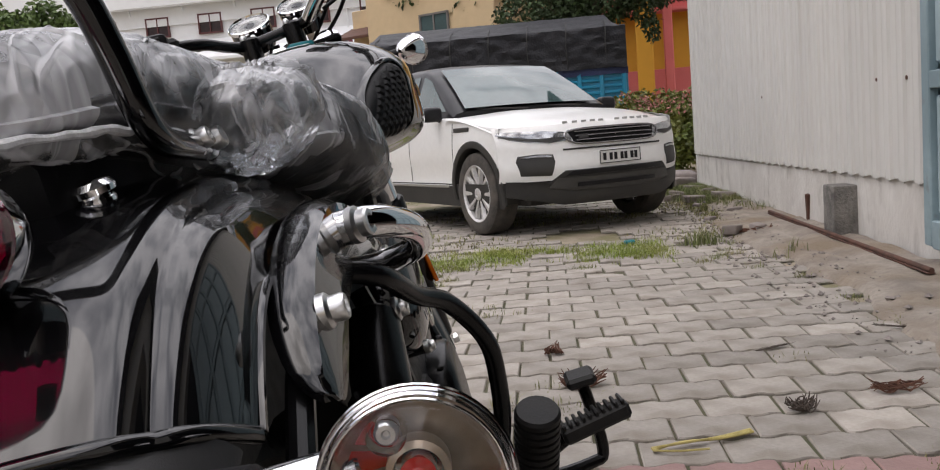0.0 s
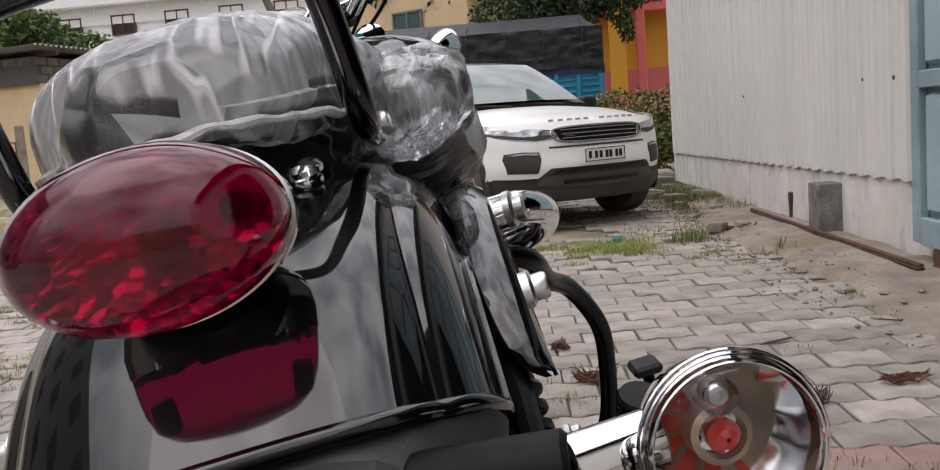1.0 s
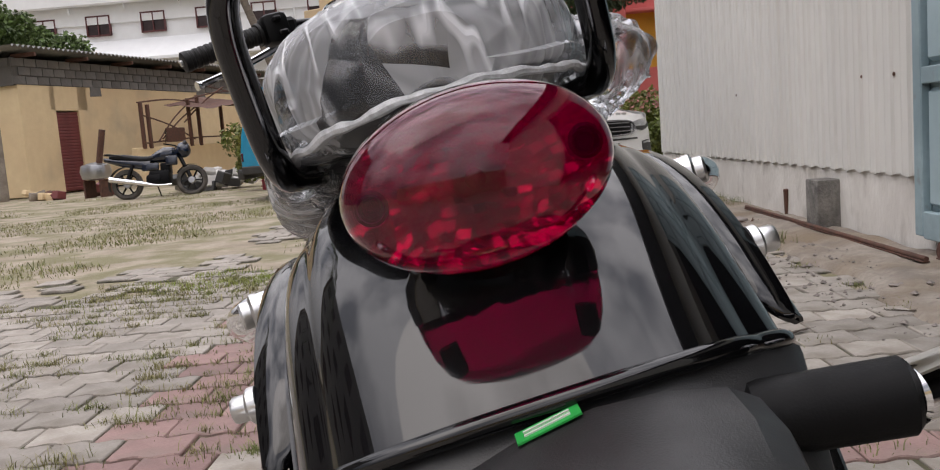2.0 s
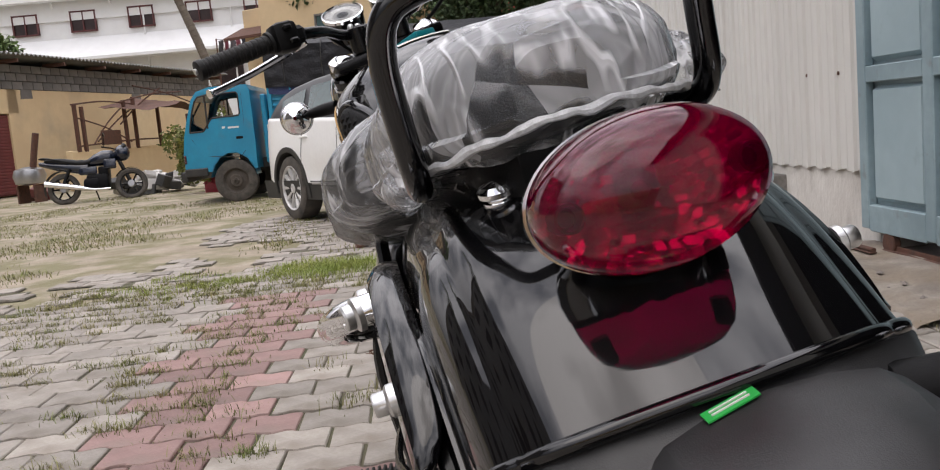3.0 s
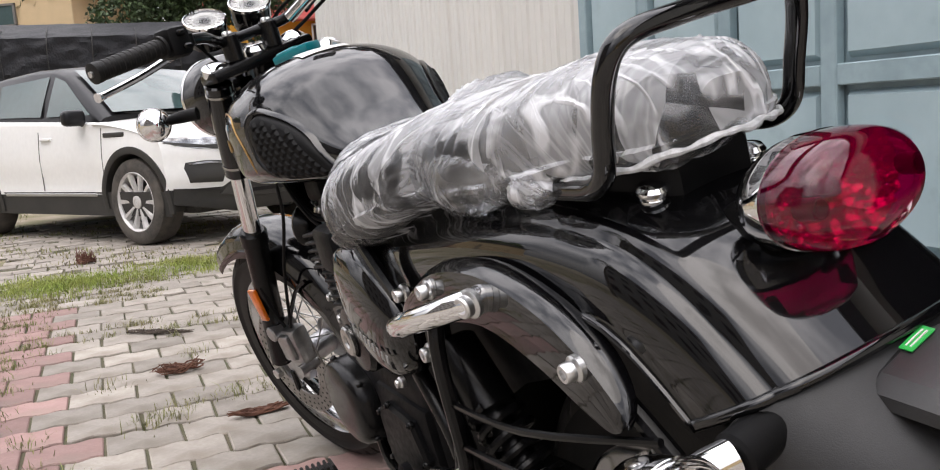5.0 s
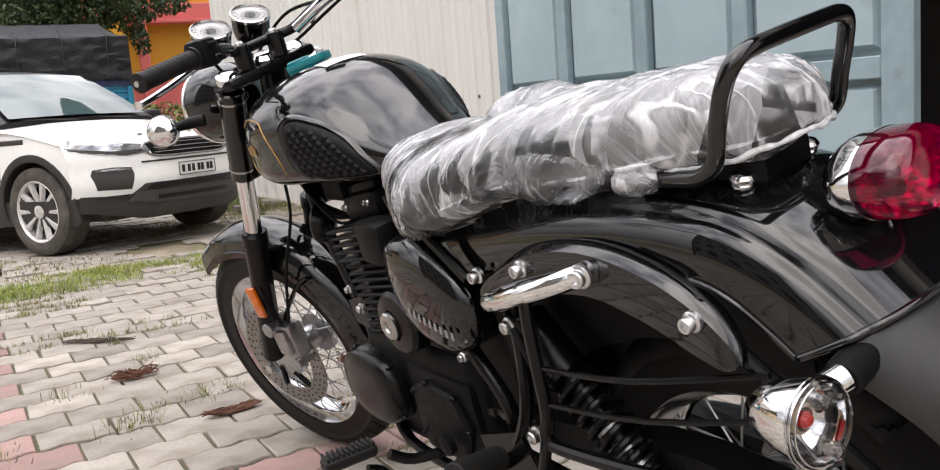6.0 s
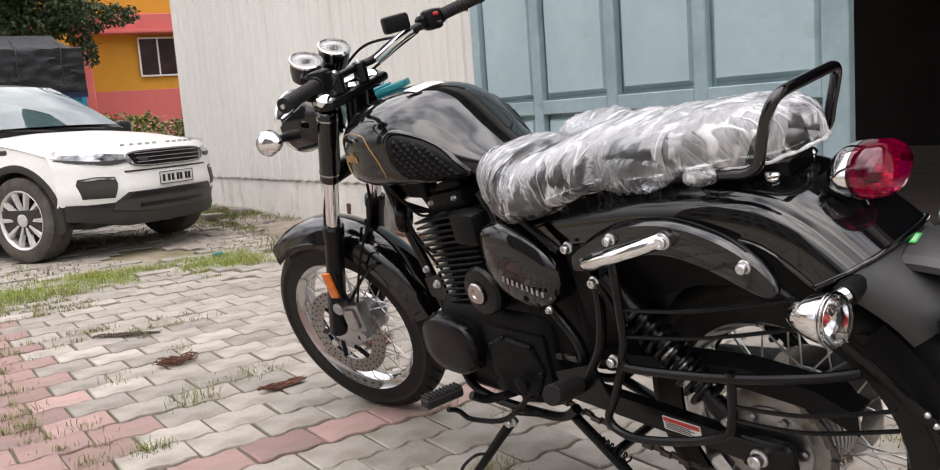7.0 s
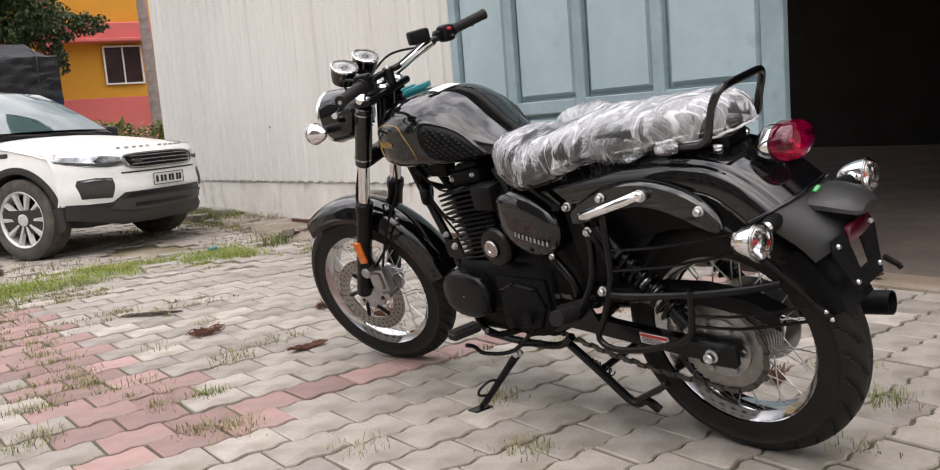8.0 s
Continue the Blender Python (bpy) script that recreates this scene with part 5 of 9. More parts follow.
for s in (-1, 1):
    rings = []
    oc = curve2([(0.635, 0.745), (0.575, 0.768), (0.49, 0.752), (0.425, 0.708), (0.4, 0.655), (0.425, 0.6), (0.495, 0.57), (0.58, 0.588), (0.635, 0.65)], 5, True)
    for q, x in ((1.0, 0.09), (1.0, 0.125), (0.97, 0.138), (0.9, 0.148), (0.7, 0.157), (0.45, 0.162), (0.2, 0.163), (0.02, 0.163)):
        rings.append([(s * x, 0.51 + (y - 0.51) * q, 0.67 + (z - 0.67) * q) for y, z in oc])
    sc = part("side_cover", Geo().rings(rings, cap=False), GLOSS, bike, "glossy black oval side cover", smooth=60)
    g = Geo()
    for i in range(9):
        y = 0.58 - i * 0.0145
        z = 0.654 - i * 0.003
        q = math.hypot((y - 0.51) / 0.13, (z - 0.67) / 0.1)
        x = 0.1645 - 0.012 * max(0, q - 0.45)
        g.plate([(0, 0), (0.006, 0), (0.0082, 0.013), (0.0022, 0.013)], (s * x, y - 0.02, z - 0.012), (0, -1, -0.2), (0, 0, 1), 0.0009)
    part("model_mark", g, SILVER, sc, "silver model mark as plain bars", smooth=0)
    bolt((s * 0.155, 0.44, 0.585), (s, 0, 0), sc, 0.008, 0.008)
    part("bracket_block", Geo().box((s * 0.12, 0.7, 0.74), (0.06, 0.09, 0.08), 0.014, seg=2), MATTE, bike, "matte black injector housing")

for o in [eng] + list(eng.children_recursive) + [c for b in bike.children if b.name.startswith("side_cover") for c in [b] + list(b.children)]:
    o.data.transform(Matrix.Diagonal((1.1, 1, 1, 1)))

part("battery_box", Geo().box((0, 0.36, 0.62), (0.2, 0.16, 0.3), 0.02, seg=2).box((0, 0.47, 0.55), (0.18, 0.16, 0.3), 0.02, seg=2), MATTE, bike, "matte black battery box and inner panel")

# horn, coil and wiring under the steering head
hn = part("horn", Geo().lathe([(0.012, -0.03), (0.03, -0.026), (0.042, -0.012), (0.044, 0.0), (0.04, 0.006), (0.02, 0.01), (0.002, 0.011)], (-0.07, 1.06, 0.73), (-0.6, 0.75, 0.1), 28, cap=False), SATIN, bike, "black disc horn")
part("horn_nut", Geo().lathe([(0.009, 0.01), (0.009, 0.016), (0.004, 0.018)], (-0.07, 1.06, 0.73), (-0.6, 0.75, 0.1), 6), ZINC, hn)
part("ignition_coil", Geo().box((-0.035, 0.98, 0.8), (0.05, 0.09, 0.045), 0.01, seg=2).cyl((-0.035, 0.93, 0.8), (-0.035, 0.9, 0.79), 0.012, n=14), MATTE, bike, "black ignition coil under the tank")
part("head_gusset", Geo().rings([[(x, y, z) for y, z in ((1.13, 0.9), (1.14, 0.8), (1.09, 0.76), (1.0, 0.8), (0.93, 0.835), (1.0, 0.88))] for x in (-0.03, 0.03)]), SATIN, bike, "black steering head gusset")
for k in range(4):
    part("wiring_loom", Geo().tube([(-0.03 - 0.012 * k, 1.14, 0.9), (-0.06 - 0.01 * k, 1.11 - 0.02 * k, 0.83), (-0.055 - 0.006 * k, 1.06 - 0.03 * k, 0.77 - 0.01 * k), (-0.04, 0.98 - 0.02 * k, 0.74), (-0.03, 0.9, 0.7 + 0.01 * k)], 0.005 - 0.0005 * k, 8, 6), MATTE, bike, "black wiring loom")

# skirts that close the mudguard over the wheel
for s in (-1, 1):
    top = [(0.4, 0.72), (0.3, 0.748), (0.2, 0.765), (0.1, 0.772), (0.0, 0.765), (-0.08, 0.745), (-0.15, 0.705)]
    low = [(0.4, 0.5), (0.3, 0.555), (0.2, 0.615), (0.1, 0.65), (0.0, 0.662), (-0.08, 0.652), (-0.15, 0.63)]
    part("mudguard_skirt", Geo().sheet([[(s * (0.13 if k == 0 else 0.105), y, z), (s * 0.1, a, b)] for k, ((y, z), (a, b)) in enumerate(zip(top, low))]).sheet([[(s * 0.097, y, z), (s * 0.097, a, b)] for (y, z), (a, b) in zip(top, low)]), MATTE, bike, "matte black inner mudguard skirt")

# frame
for s in (-1, 1):
    part("frame_tube", Geo().tube([(s * 0.03, 1.16, 0.86), (s * 0.055, 1.07, 0.7), (s * 0.06, 0.99, 0.5), (s * 0.07, 0.96, 0.36)], 0.0145, 12, 5), SATIN, bike, "black front down tube")
    part("frame_tube", Geo().tube([(s * 0.1, 0.66, 0.82), (s * 0.12, 0.52, 0.6), (s * 0.125, 0.42, 0.47), (s * 0.11, 0.5, 0.34), (s * 0.09, 0.7, 0.275)], 0.013, 12, 5), SATIN, bike, "black rear frame tube")
    part("frame_tube", Geo().tube([(s * 0.13, 0.33, 0.69), (s * 0.15, 0.31, 0.6), (s * 0.15, 0.34, 0.5), (s * 0.14, 0.42, 0.4)], 0.011, 10, 5), SATIN, bike, "black frame stay tube")
    bolt((s * 0.187, 0.267, 0.505), (s, 0, 0), bike, 0.0125, 0.014)
    part("engine_bracket", Geo().plate([(-0.04, -0.03), (0.04, -0.02), (0.05, 0.03), (-0.02, 0.05)], (s * 0.08, 0.96, 0.53), (0, 1, 0), (0, 0, 1), 0.008), SATIN, bike, "black engine mount plate")
    bolt((s * 0.085, 0.955, 0.55), (s, 0, 0), bike, 0.011, 0.01)
    bolt((s * 0.085, 0.985, 0.59), (s, 0, 0), bike, 0.009, 0.01)
part("back_bone", Geo().tube([(0, 1.17, 0.9), (0, 0.9, 0.86), (0, 0.6, 0.82), (0, 0.3, 0.8)], 0.025, 12, 4), SATIN, bike, "black frame backbone")
part("head_pipe", Geo().cyl(HEAD + Vector((0, 0.0, -0.0)), HEAD + Vector((0, 0.085, -0.22)), 0.032, n=24), SATIN, bike, "black steering head")
# cables and hoses
for pts, r in (([(-0.04, 1.15, 0.98), (-0.07, 1.17, 0.85), (-0.075, 1.2, 0.74), (-0.09, 1.3, 0.6), (-0.1, 1.38, 0.45)], 0.004), ([(0.03, 1.14, 0.95), (-0.055, 1.1, 0.8), (-0.07, 1.02, 0.68), (-0.06, 0.92, 0.55), (-0.05, 0.86, 0.5)], 0.004), ([(-0.02, 1.12, 0.9), (-0.07, 1.06, 0.78), (-0.08, 0.98, 0.66), (-0.06, 0.9, 0.62)], 0.005), ([(-0.09, 0.66, 0.8), (-0.11, 0.6, 0.7), (-0.1, 0.55, 0.58), (-0.08, 0.6, 0.48)], 0.005), ([(-0.14, 0.34, 0.7), (-0.17, 0.28, 0.66), (-0.175, 0.24, 0.58), (-0.16, 0.27, 0.5)], 0.006)):
    part("hose", Geo().tube(pts, r, 8, 6), MATTE, bike, "black cable hose")

# exhaust on the right
part("exhaust_pipe", Geo().tube([(0.04, 0.9, 0.68), (0.06, 1.0, 0.62), (0.1, 1.03, 0.5), (0.13, 0.98, 0.36), (0.15, 0.8, 0.29), (0.16, 0.55, 0.29), (0.17, 0.42, 0.3)], 0.022, 14, 6), SATIN, bike, "black exhaust header pipe")
ex = part("silencer", Geo().lathe([(0.022, 0), (0.038, 0.05), (0.043, 0.1), (0.043, 0.5), (0.036, 0.53), (0.031, 0.55), (0.031, 0.7), (0.0275, 0.7), (0.027, 0.5), (0.001, 0.5)], (0.175, 0.4, 0.305), (0.065, -1, 0.065), 32, cap=False), MATTE, bike, "matte black round silencer")

# pegs, pedals, stands
def peg(p0, p1, r, s):
    p0, p1 = Vector(p0), Vector(p1)
    d = p1 - p0
    k = 14
    prof = []
    for i in range(k):
        h = d.length * i / k
        prof += [(r, h), (r, h + d.length / k * 0.6), (r * 0.86, h + d.length / k * 0.65), (r * 0.86, h + d.length / k * 0.95)]
    return Geo().lathe(prof + [(r, d.length - 0.004), (r * 0.9, d.length)], p0, d, 18)


def flatpeg(c, d, parent, name):
    c, d = Vector(c), Vector(d).normalized()
    e = d.cross(Vector((0, 0, 1))).normalized()
    m = Matrix.Translation(c) @ Matrix((e, d, e.cross(d))).transposed().to_4x4()
    ob = part(name, Geo().box((0, 0, 0), (0.038, 0.105, 0.024), 0.005, m), RUBBER, parent, "black ribbed rubber footrest", smooth=20)
    for i in range(10):
        part("rib", Geo().box((0, -0.046 + i * 0.0102, 0.0145), (0.036, 0.0055, 0.008), 0.0015, m), RUBBER, ob, smooth=20)
    return ob


for s in (-1, 1):
    a = part("footrest_bracket", Geo().tube([(-0.1, 0.72, 0.29), (-0.17, 0.745, 0.3), (-0.21, 0.755, 0.33)] if s < 0 else [(0.1, 0.66, 0.29), (0.2, 0.64, 0.31), (0.3, 0.62, 0.358)], 0.011, 10, 4), SATIN, bike, "black footrest bracket")
    flatpeg((-0.282, 0.77, 0.36) if s < 0 else (0.345, 0.62, 0.368), (s, 0.08, 0.12), a, "footrest")
    b = part("pillion_bracket", Geo().tube([(s * 0.13, 0.45, 0.38), (s * 0.16, 0.41, 0.4), (s * 0.19, 0.4, 0.415)], 0.012, 10, 4).plate([(-0.09, -0.03), (0.05, -0.05), (0.06, 0.0), (-0.06, 0.04)], (s * 0.15, 0.43, 0.42), (0, 1, 0), (0, 0, 1), 0.008), SATIN, bike, "black pillion footrest bracket")
    part("pillion_footrest", peg((-0.19, 0.392, 0.425), (-0.288, 0.36, 0.46), 0.0225, s) if s < 0 else peg((0.243, 0.372, 0.385), (0.278, 0.315, 0.508), 0.026, s), RUBBER, b, "black ribbed rubber pillion footrest", smooth=30)
part("gear_lever", Geo().tube([(-0.12, 0.62, 0.33), (-0.15, 0.72, 0.24), (-0.17, 0.84, 0.22), (-0.19, 0.86, 0.25), (-0.22, 0.86, 0.27)], 0.007, 8, 5), SATIN, bike, "black gear lever")
bp = part("brake_pedal", Geo().tube([(0.13, 0.6, 0.33), (0.22, 0.64, 0.3), (0.32, 0.68, 0.285), (0.347, 0.69, 0.3), (0.345, 0.68, 0.41)], 0.0095, 10, 5), SATIN, bike, "black rear brake pedal")
part("pedal_pad", Geo().box((0.344, 0.68, 0.418), (0.045, 0.06, 0.016), 0.005), RUBBER, bp, "ribbed rubber pedal pad")
foot = Vector((-0.238, 0.845, 0.059))
ss = part("side_stand", Geo().tube([(-0.125, 0.726, 0.225), (-0.158, 0.76, 0.178), (-0.208, 0.81, 0.105), foot], [0.014, 0.0125, 0.011, 0.011], 12, 4), SATIN, bike, "black side stand, folded out")
part("stand_foot", Geo().box((0, 0, 0), (0.075, 0.045, 0.008), 0.003, Matrix.Translation(foot + Vector((-0.006, 0.0, -0.002))) @ Matrix.Rotation(radians(13.2), 4, "Y")), SATIN, ss)
part("stand_tang", Geo().tube([(-0.185, 0.785, 0.14), (-0.215, 0.8, 0.15), (-0.25, 0.815, 0.135), (-0.253, 0.82, 0.115), (-0.222, 0.815, 0.1)], 0.0045, 8, 4), SATIN, ss)
bolt((-0.135, 0.726, 0.223), (-1, 0, 0), ss, 0.014, 0.016)
part("stand_spring", Geo().tube([Vector((-0.14, 0.7 - 0.1 * i / 90, 0.26 + 0.02 * i / 90)) + 0.008 * Vector((math.cos(i * 0.7), 0, math.sin(i * 0.7))) for i in range(91)], 0.0022, 5), SATIN, ss)
cs = part("centre_stand", Geo().tube([(-0.09, 0.55, 0.27), (-0.11, 0.42, 0.2), (-0.13, 0.3, 0.135), (-0.13, 0.25, 0.15), (-0.12, 0.22, 0.12)], 0.013, 10, 4).tube([(0.09, 0.55, 0.27), (0.11, 0.42, 0.2), (0.13, 0.3, 0.135), (0.13, 0.25, 0.15), (0.12, 0.22, 0.12)], 0.013, 10, 4).tube([(-0.11, 0.42, 0.2), (0.11, 0.42, 0.2)], 0.011, 10).tube([(-0.13, 0.29, 0.14), (-0.15, 0.18, 0.21), (-0.16, 0.14, 0.24)], 0.009, 8, 3), SATIN, bike, "black centre stand, folded up")
part("stand_spring", Geo().tube([Vector((-0.1, 0.5 - 0.12 * i / 90, 0.24 - 0.045 * i / 90)) + 0.009 * Vector((math.cos(i * 0.7), 0, math.sin(i * 0.7))) for i in range(91)], 0.0024, 5), SATIN, cs)
part("skid_rail", Geo().tube([(-0.08, 0.95, 0.35), (-0.1, 0.88, 0.26), (-0.1, 0.6, 0.25), (-0.11, 0.5, 0.3)], 0.012, 10, 5).tube([(0.08, 0.95, 0.35), (0.1, 0.88, 0.26), (0.1, 0.6, 0.25), (0.11, 0.5, 0.3)], 0.012, 10, 5), SATIN, bike, "black lower frame rails")

# front end
DN = Vector((0, math.sin(RAKE), -math.cos(RAKE)))
for s in (-1, 1):
    top = HEAD + Vector((s * 0.1, 0, 0.0))
    fk = part("fork_leg", Geo().cyl(top + DN * 0.42, top + DN * 0.81, 0.0285, n=24, b=0.006).cyl(top + DN * 0.4, top + DN * 0.44, 0.032, n=24, b=0.005).box(top + DN * 0.79, (0.04, 0.055, 0.05), 0.012), SATIN, bike, "black lower fork leg")
    fk.data.transform(STEER)
    for nm, gg, mt, lb in (("stanchion", Geo().cyl(top + DN * 0.22, top + DN * 0.42, 0.0205, n=24), CHROME, "chrome fork tube"), ("fork_shroud", Geo().cyl(top + DN * 0.03, top + DN * 0.25, 0.0295, n=24, b=0.004), GLOSS, "glossy black fork shroud"), ("shroud_ring", Geo().cyl(top + DN * 0.218, top + DN * 0.224, 0.031, n=24), STEEL, ""), ("shroud_ring", Geo().cyl(top + DN * 0.05, top + DN * 0.055, 0.031, n=24), STEEL, ""), ("fork_cap", Geo().lathe([(0.026, -0.012), (0.026, 0.004), (0.02, 0.008), (0.012, 0.012), (0.004, 0.012)], top, (0, -math.sin(RAKE), math.cos(RAKE)), 24), CHROME, "chrome fork cap")):
        o = part(nm, gg, mt, fk, lb)
        o.data.transform(STEER)
    o = part("axle_nut", Geo().lathe([(0.014, 0), (0.014, 0.014), (0.01, 0.016)], FAX + Vector((s * 0.12, 0, 0)), (s, 0, 0), 6), ZINC, fk)
    o.data.transform(STEER)
    o = part("fork_reflector", Geo().box(top + DN * 0.605 + Vector((s * 0.032, -0.005, 0)), (0.01, 0.034, 0.085), 0.004, seg=2), AMBER, fk, "amber fork reflector")
    o.data.transform(STEER)
for nm, g, mt, lb in (
    ("top_yoke", Geo().box((0, 1.205, 1.068), (0.25, 0.075, 0.026), 0.01, seg=2), SATIN, "black top yoke"),
    ("bottom_yoke", Geo().box(HEAD + DN * 0.235, (0.215, 0.07, 0.045), 0.012, seg=2), SATIN, "black bottom yoke"),
    ("yoke_nut", Geo().lathe([(0.026, 0), (0.026, 0.012), (0.018, 0.02), (0.004, 0.02)], (0, 1.2, 1.082), (0, -0.36, 0.93), 24), CHROME, "chrome steering stem nut"),
    ("headlamp", Geo().lathe([(0.02, -0.1), (0.055, -0.085), (0.082, -0.045), (0.09, 0.0), (0.092, 0.045), (0.086, 0.05), (0.06, 0.055), (0.001, 0.06)], (0, 1.39, 1.017), (0, 1, -0.06), 40, cap=False), GLOSS, "glossy black headlamp shell"),
    ("headlamp_rim", Geo().lathe([(0.0925, 0.042), (0.0945, 0.05), (0.092, 0.058), (0.086, 0.055)], (0, 1.39, 1.017), (0, 1, -0.06), 40, cap=False), CHROME, "chrome headlamp rim"),
    ("ignition_lock", Geo().lathe([(0.022, 0), (0.022, 0.03), (0.017, 0.034), (0.003, 0.034)], (0.0, 1.265, 1.075), (0, -0.4, 0.9), 20), SATIN, "black ignition lock"),
    ("front_mudguard", arch([(FAX.y + 0.378 * math.cos(radians(q)), FAX.z + 0.378 * math.sin(radians(q))) for q in range(57, 174, 6)], [(0, 0), (0.03, 0.003), (0.055, 0.014), (0.068, 0.032), (0.072, 0.05), (0.077, 0.056), (0.078, 0.07)], thick=0.003), GLOSS, "glossy black front mudguard"),
    ("mudguard_stay", Geo().tube([(-0.08, FAX.y - 0.06, FAX.z + 0.1), (-0.085, FAX.y - 0.2, FAX.z + 0.22), (-0.078, FAX.y - 0.26, FAX.z + 0.25)], 0.005, 8, 3), SATIN, "black mudguard stay"),
    ("brake_caliper", Geo().box((-0.088, FAX.y - 0.1, FAX.z + 0.075), (0.05, 0.075, 0.1), 0.014, seg=2).box((-0.115, FAX.y - 0.1, FAX.z + 0.08), (0.02, 0.05, 0.07), 0.008, seg=2).cyl((-0.07, FAX.y - 0.125, FAX.z + 0.02), (-0.125, FAX.y - 0.125, FAX.z + 0.02), 0.014, n=16).cyl((-0.06, FAX.y - 0.07, FAX.z + 0.12), (-0.13, FAX.y - 0.07, FAX.z + 0.12), 0.02, n=20, b=0.003), ALU, "grey cast brake caliper"),
    ("caliper_bracket", Geo().box((-0.09, FAX.y - 0.05, FAX.z + 0.06), (0.014, 0.09, 0.05), 0.006), SATIN, "black caliper bracket"),
):
    o = part(nm, g, mt, bike, lb)
    o.data.transform(STEER)
o = part("brake_hose", Geo().tube([(-0.1, FAX.y - 0.1, FAX.z + 0.13), (-0.12, FAX.y - 0.12, FAX.z + 0.25), (-0.1, FAX.y - 0.14, FAX.z + 0.4), (-0.05, FAX.y - 0.17, FAX.z + 0.52)], 0.0045, 8, 5), MATTE, bike, "black brake hose")
o.data.transform(STEER)
DIAL = mat("dial_face", (0.3, 0.3, 0.3), 0.5, vary=0.15, scale=60)
RING = mat("pale_dial_ring", (0.6, 0.6, 0.58), 0.5, vary=0.1, scale=60)
for c in ((-0.054, 1.292, 1.167), (0.055, 1.307, 1.18)):
    ax = Vector((0, -0.52, 0.85))
    c = Vector(c)
    gd = part("gauge", Geo().lathe([(0.018, -0.06), (0.038, -0.052), (0.043, -0.03), (0.044, 0.0)], c, ax, 32), GLOSS, bike, "round gauge in a glossy black pod with chrome bezel")
    part("bezel", Geo().lathe([(0.044, -0.002), (0.0465, 0.001), (0.0462, 0.007), (0.0435, 0.0085), (0.0415, 0.004)], c, ax, 48, cap=False), CHROME, gd, "chrome bezel")
    part("dial", Geo().lathe([(0.0425, 0.0), (0.0425, 0.001)], c, ax, 32), DIAL, gd, "grey dial")
    part("dial_ring", Geo().lathe([(0.037, 0.0012), (0.037, 0.0022), (0.024, 0.0022), (0.024, 0.0012)], c, ax, 40, cap=False), RING, gd, "pale scale ring")
    g = Geo()
    sd = ax.cross(Vector((1, 0, 0))).normalized()
    for i in range(13):
        a = radians(-130 + i * 260 / 12)
        d = math.cos(a) * -sd + math.sin(a) * Vector((1, 0, 0))
        g.tube([c + ax.normalized() * 0.0026 + d * 0.029, c + ax.normalized() * 0.0026 + d * 0.036], 0.0009, 4)
    g.tube([c + ax.normalized() * 0.003, c + ax.normalized() * 0.003 + Vector((-0.018, 0, -0.004))], 0.0012, 5).lathe([(0.012, 0.001), (0.012, 0.003)], c, ax, 16)
    part("dial_marks", g, MATTE, gd, "dark scale ticks and needle", kind="stuff")
    part("gauge_glass", Geo().lathe([(0.041, 0.006), (0.001, 0.009)], c, ax, 32, cap=False), CLEAR, gd).visible_shadow = False
bar = [(-0.335, 0.955, 1.108), (-0.2, 1.02, 1.125), (-0.12, 1.08, 1.125), (-0.08, 1.15, 1.115), (-0.045, 1.185, 1.112), (0.045, 1.2, 1.122), (0.09, 1.18, 1.13), (0.135, 1.135, 1.16), (0.23, 1.11, 1.185), (0.41, 1.065, 1.214)]
hb = part("handlebar", Geo().tube(bar, 0.0112, 12, 5), SATIN, bike, "black handlebar")
for nm, p0, p1, in (("grip", (-0.335, 0.955, 1.108), (-0.215, 1.012, 1.123)), ("grip", (0.41, 1.065, 1.214), (0.29, 1.095, 1.195))):
    p0, p1 = Vector(p0), Vector(p1)
    d = p1 - p0
    prof = [(0.0135, -0.012), (0.0185, -0.01), (0.0185, 0.0)] + [q for i in range(12) for q in ((0.0175, d.length * (i + 0.1) / 12), (0.0175, d.length * (i + 0.6) / 12), (0.0162, d.length * (i + 0.7) / 12), (0.0162, d.length * (i + 0.98) / 12))] + [(0.021, d.length), (0.021, d.length + 0.006)]
    gp = part(nm, Geo().lathe(prof, p0, d, 20), RUBBER, hb, "black ribbed rubber grip", smooth=30)
    part("bar_end_screw", Geo().lathe([(0.006, 0), (0.006, 0.004)], p0 - d.normalized() * 0.012, -d, 6), ZINC, gp)
for c, rz in ((Vector((-0.185, 1.03, 1.127)), 25), (Vector((0.258, 1.103, 1.19)), -14)):
    m = Matrix.Translation(c) @ pose(0, 0, 0, 0, 0, rz)
    sb = part("switch_box", Geo().box((0, 0, 0), (0.05, 0.052, 0.056), 0.012, m, seg=2).box((0.03 if rz > 0 else -0.03, 0.006, 0.0), (0.03, 0.034, 0.034), 0.008, m), MATTE, hb, "black handlebar switch box")
    part("switch", Geo().box((0.0, -0.03, 0.014), (0.016, 0.012, 0.01), 0.003, m), mat("red_switch", (0.45, 0.01, 0.03), 0.35, vary=0.1) if rz < 0 else MATTE, sb, "red stop switch" if rz < 0 else "black switch")
    part("switch", Geo().box((0.006, -0.03, -0.012), (0.018, 0.01, 0.01), 0.003, m), SATIN, sb)
part("brake_reservoir", Geo().box((0, 0, 0), (0.07, 0.045, 0.045), 0.008, Matrix.Translation((0.12, 1.085, 1.207)) @ pose(0, 0, 0, 0, 0, -20), seg=2), MATTE, hb, "black brake fluid reservoir")
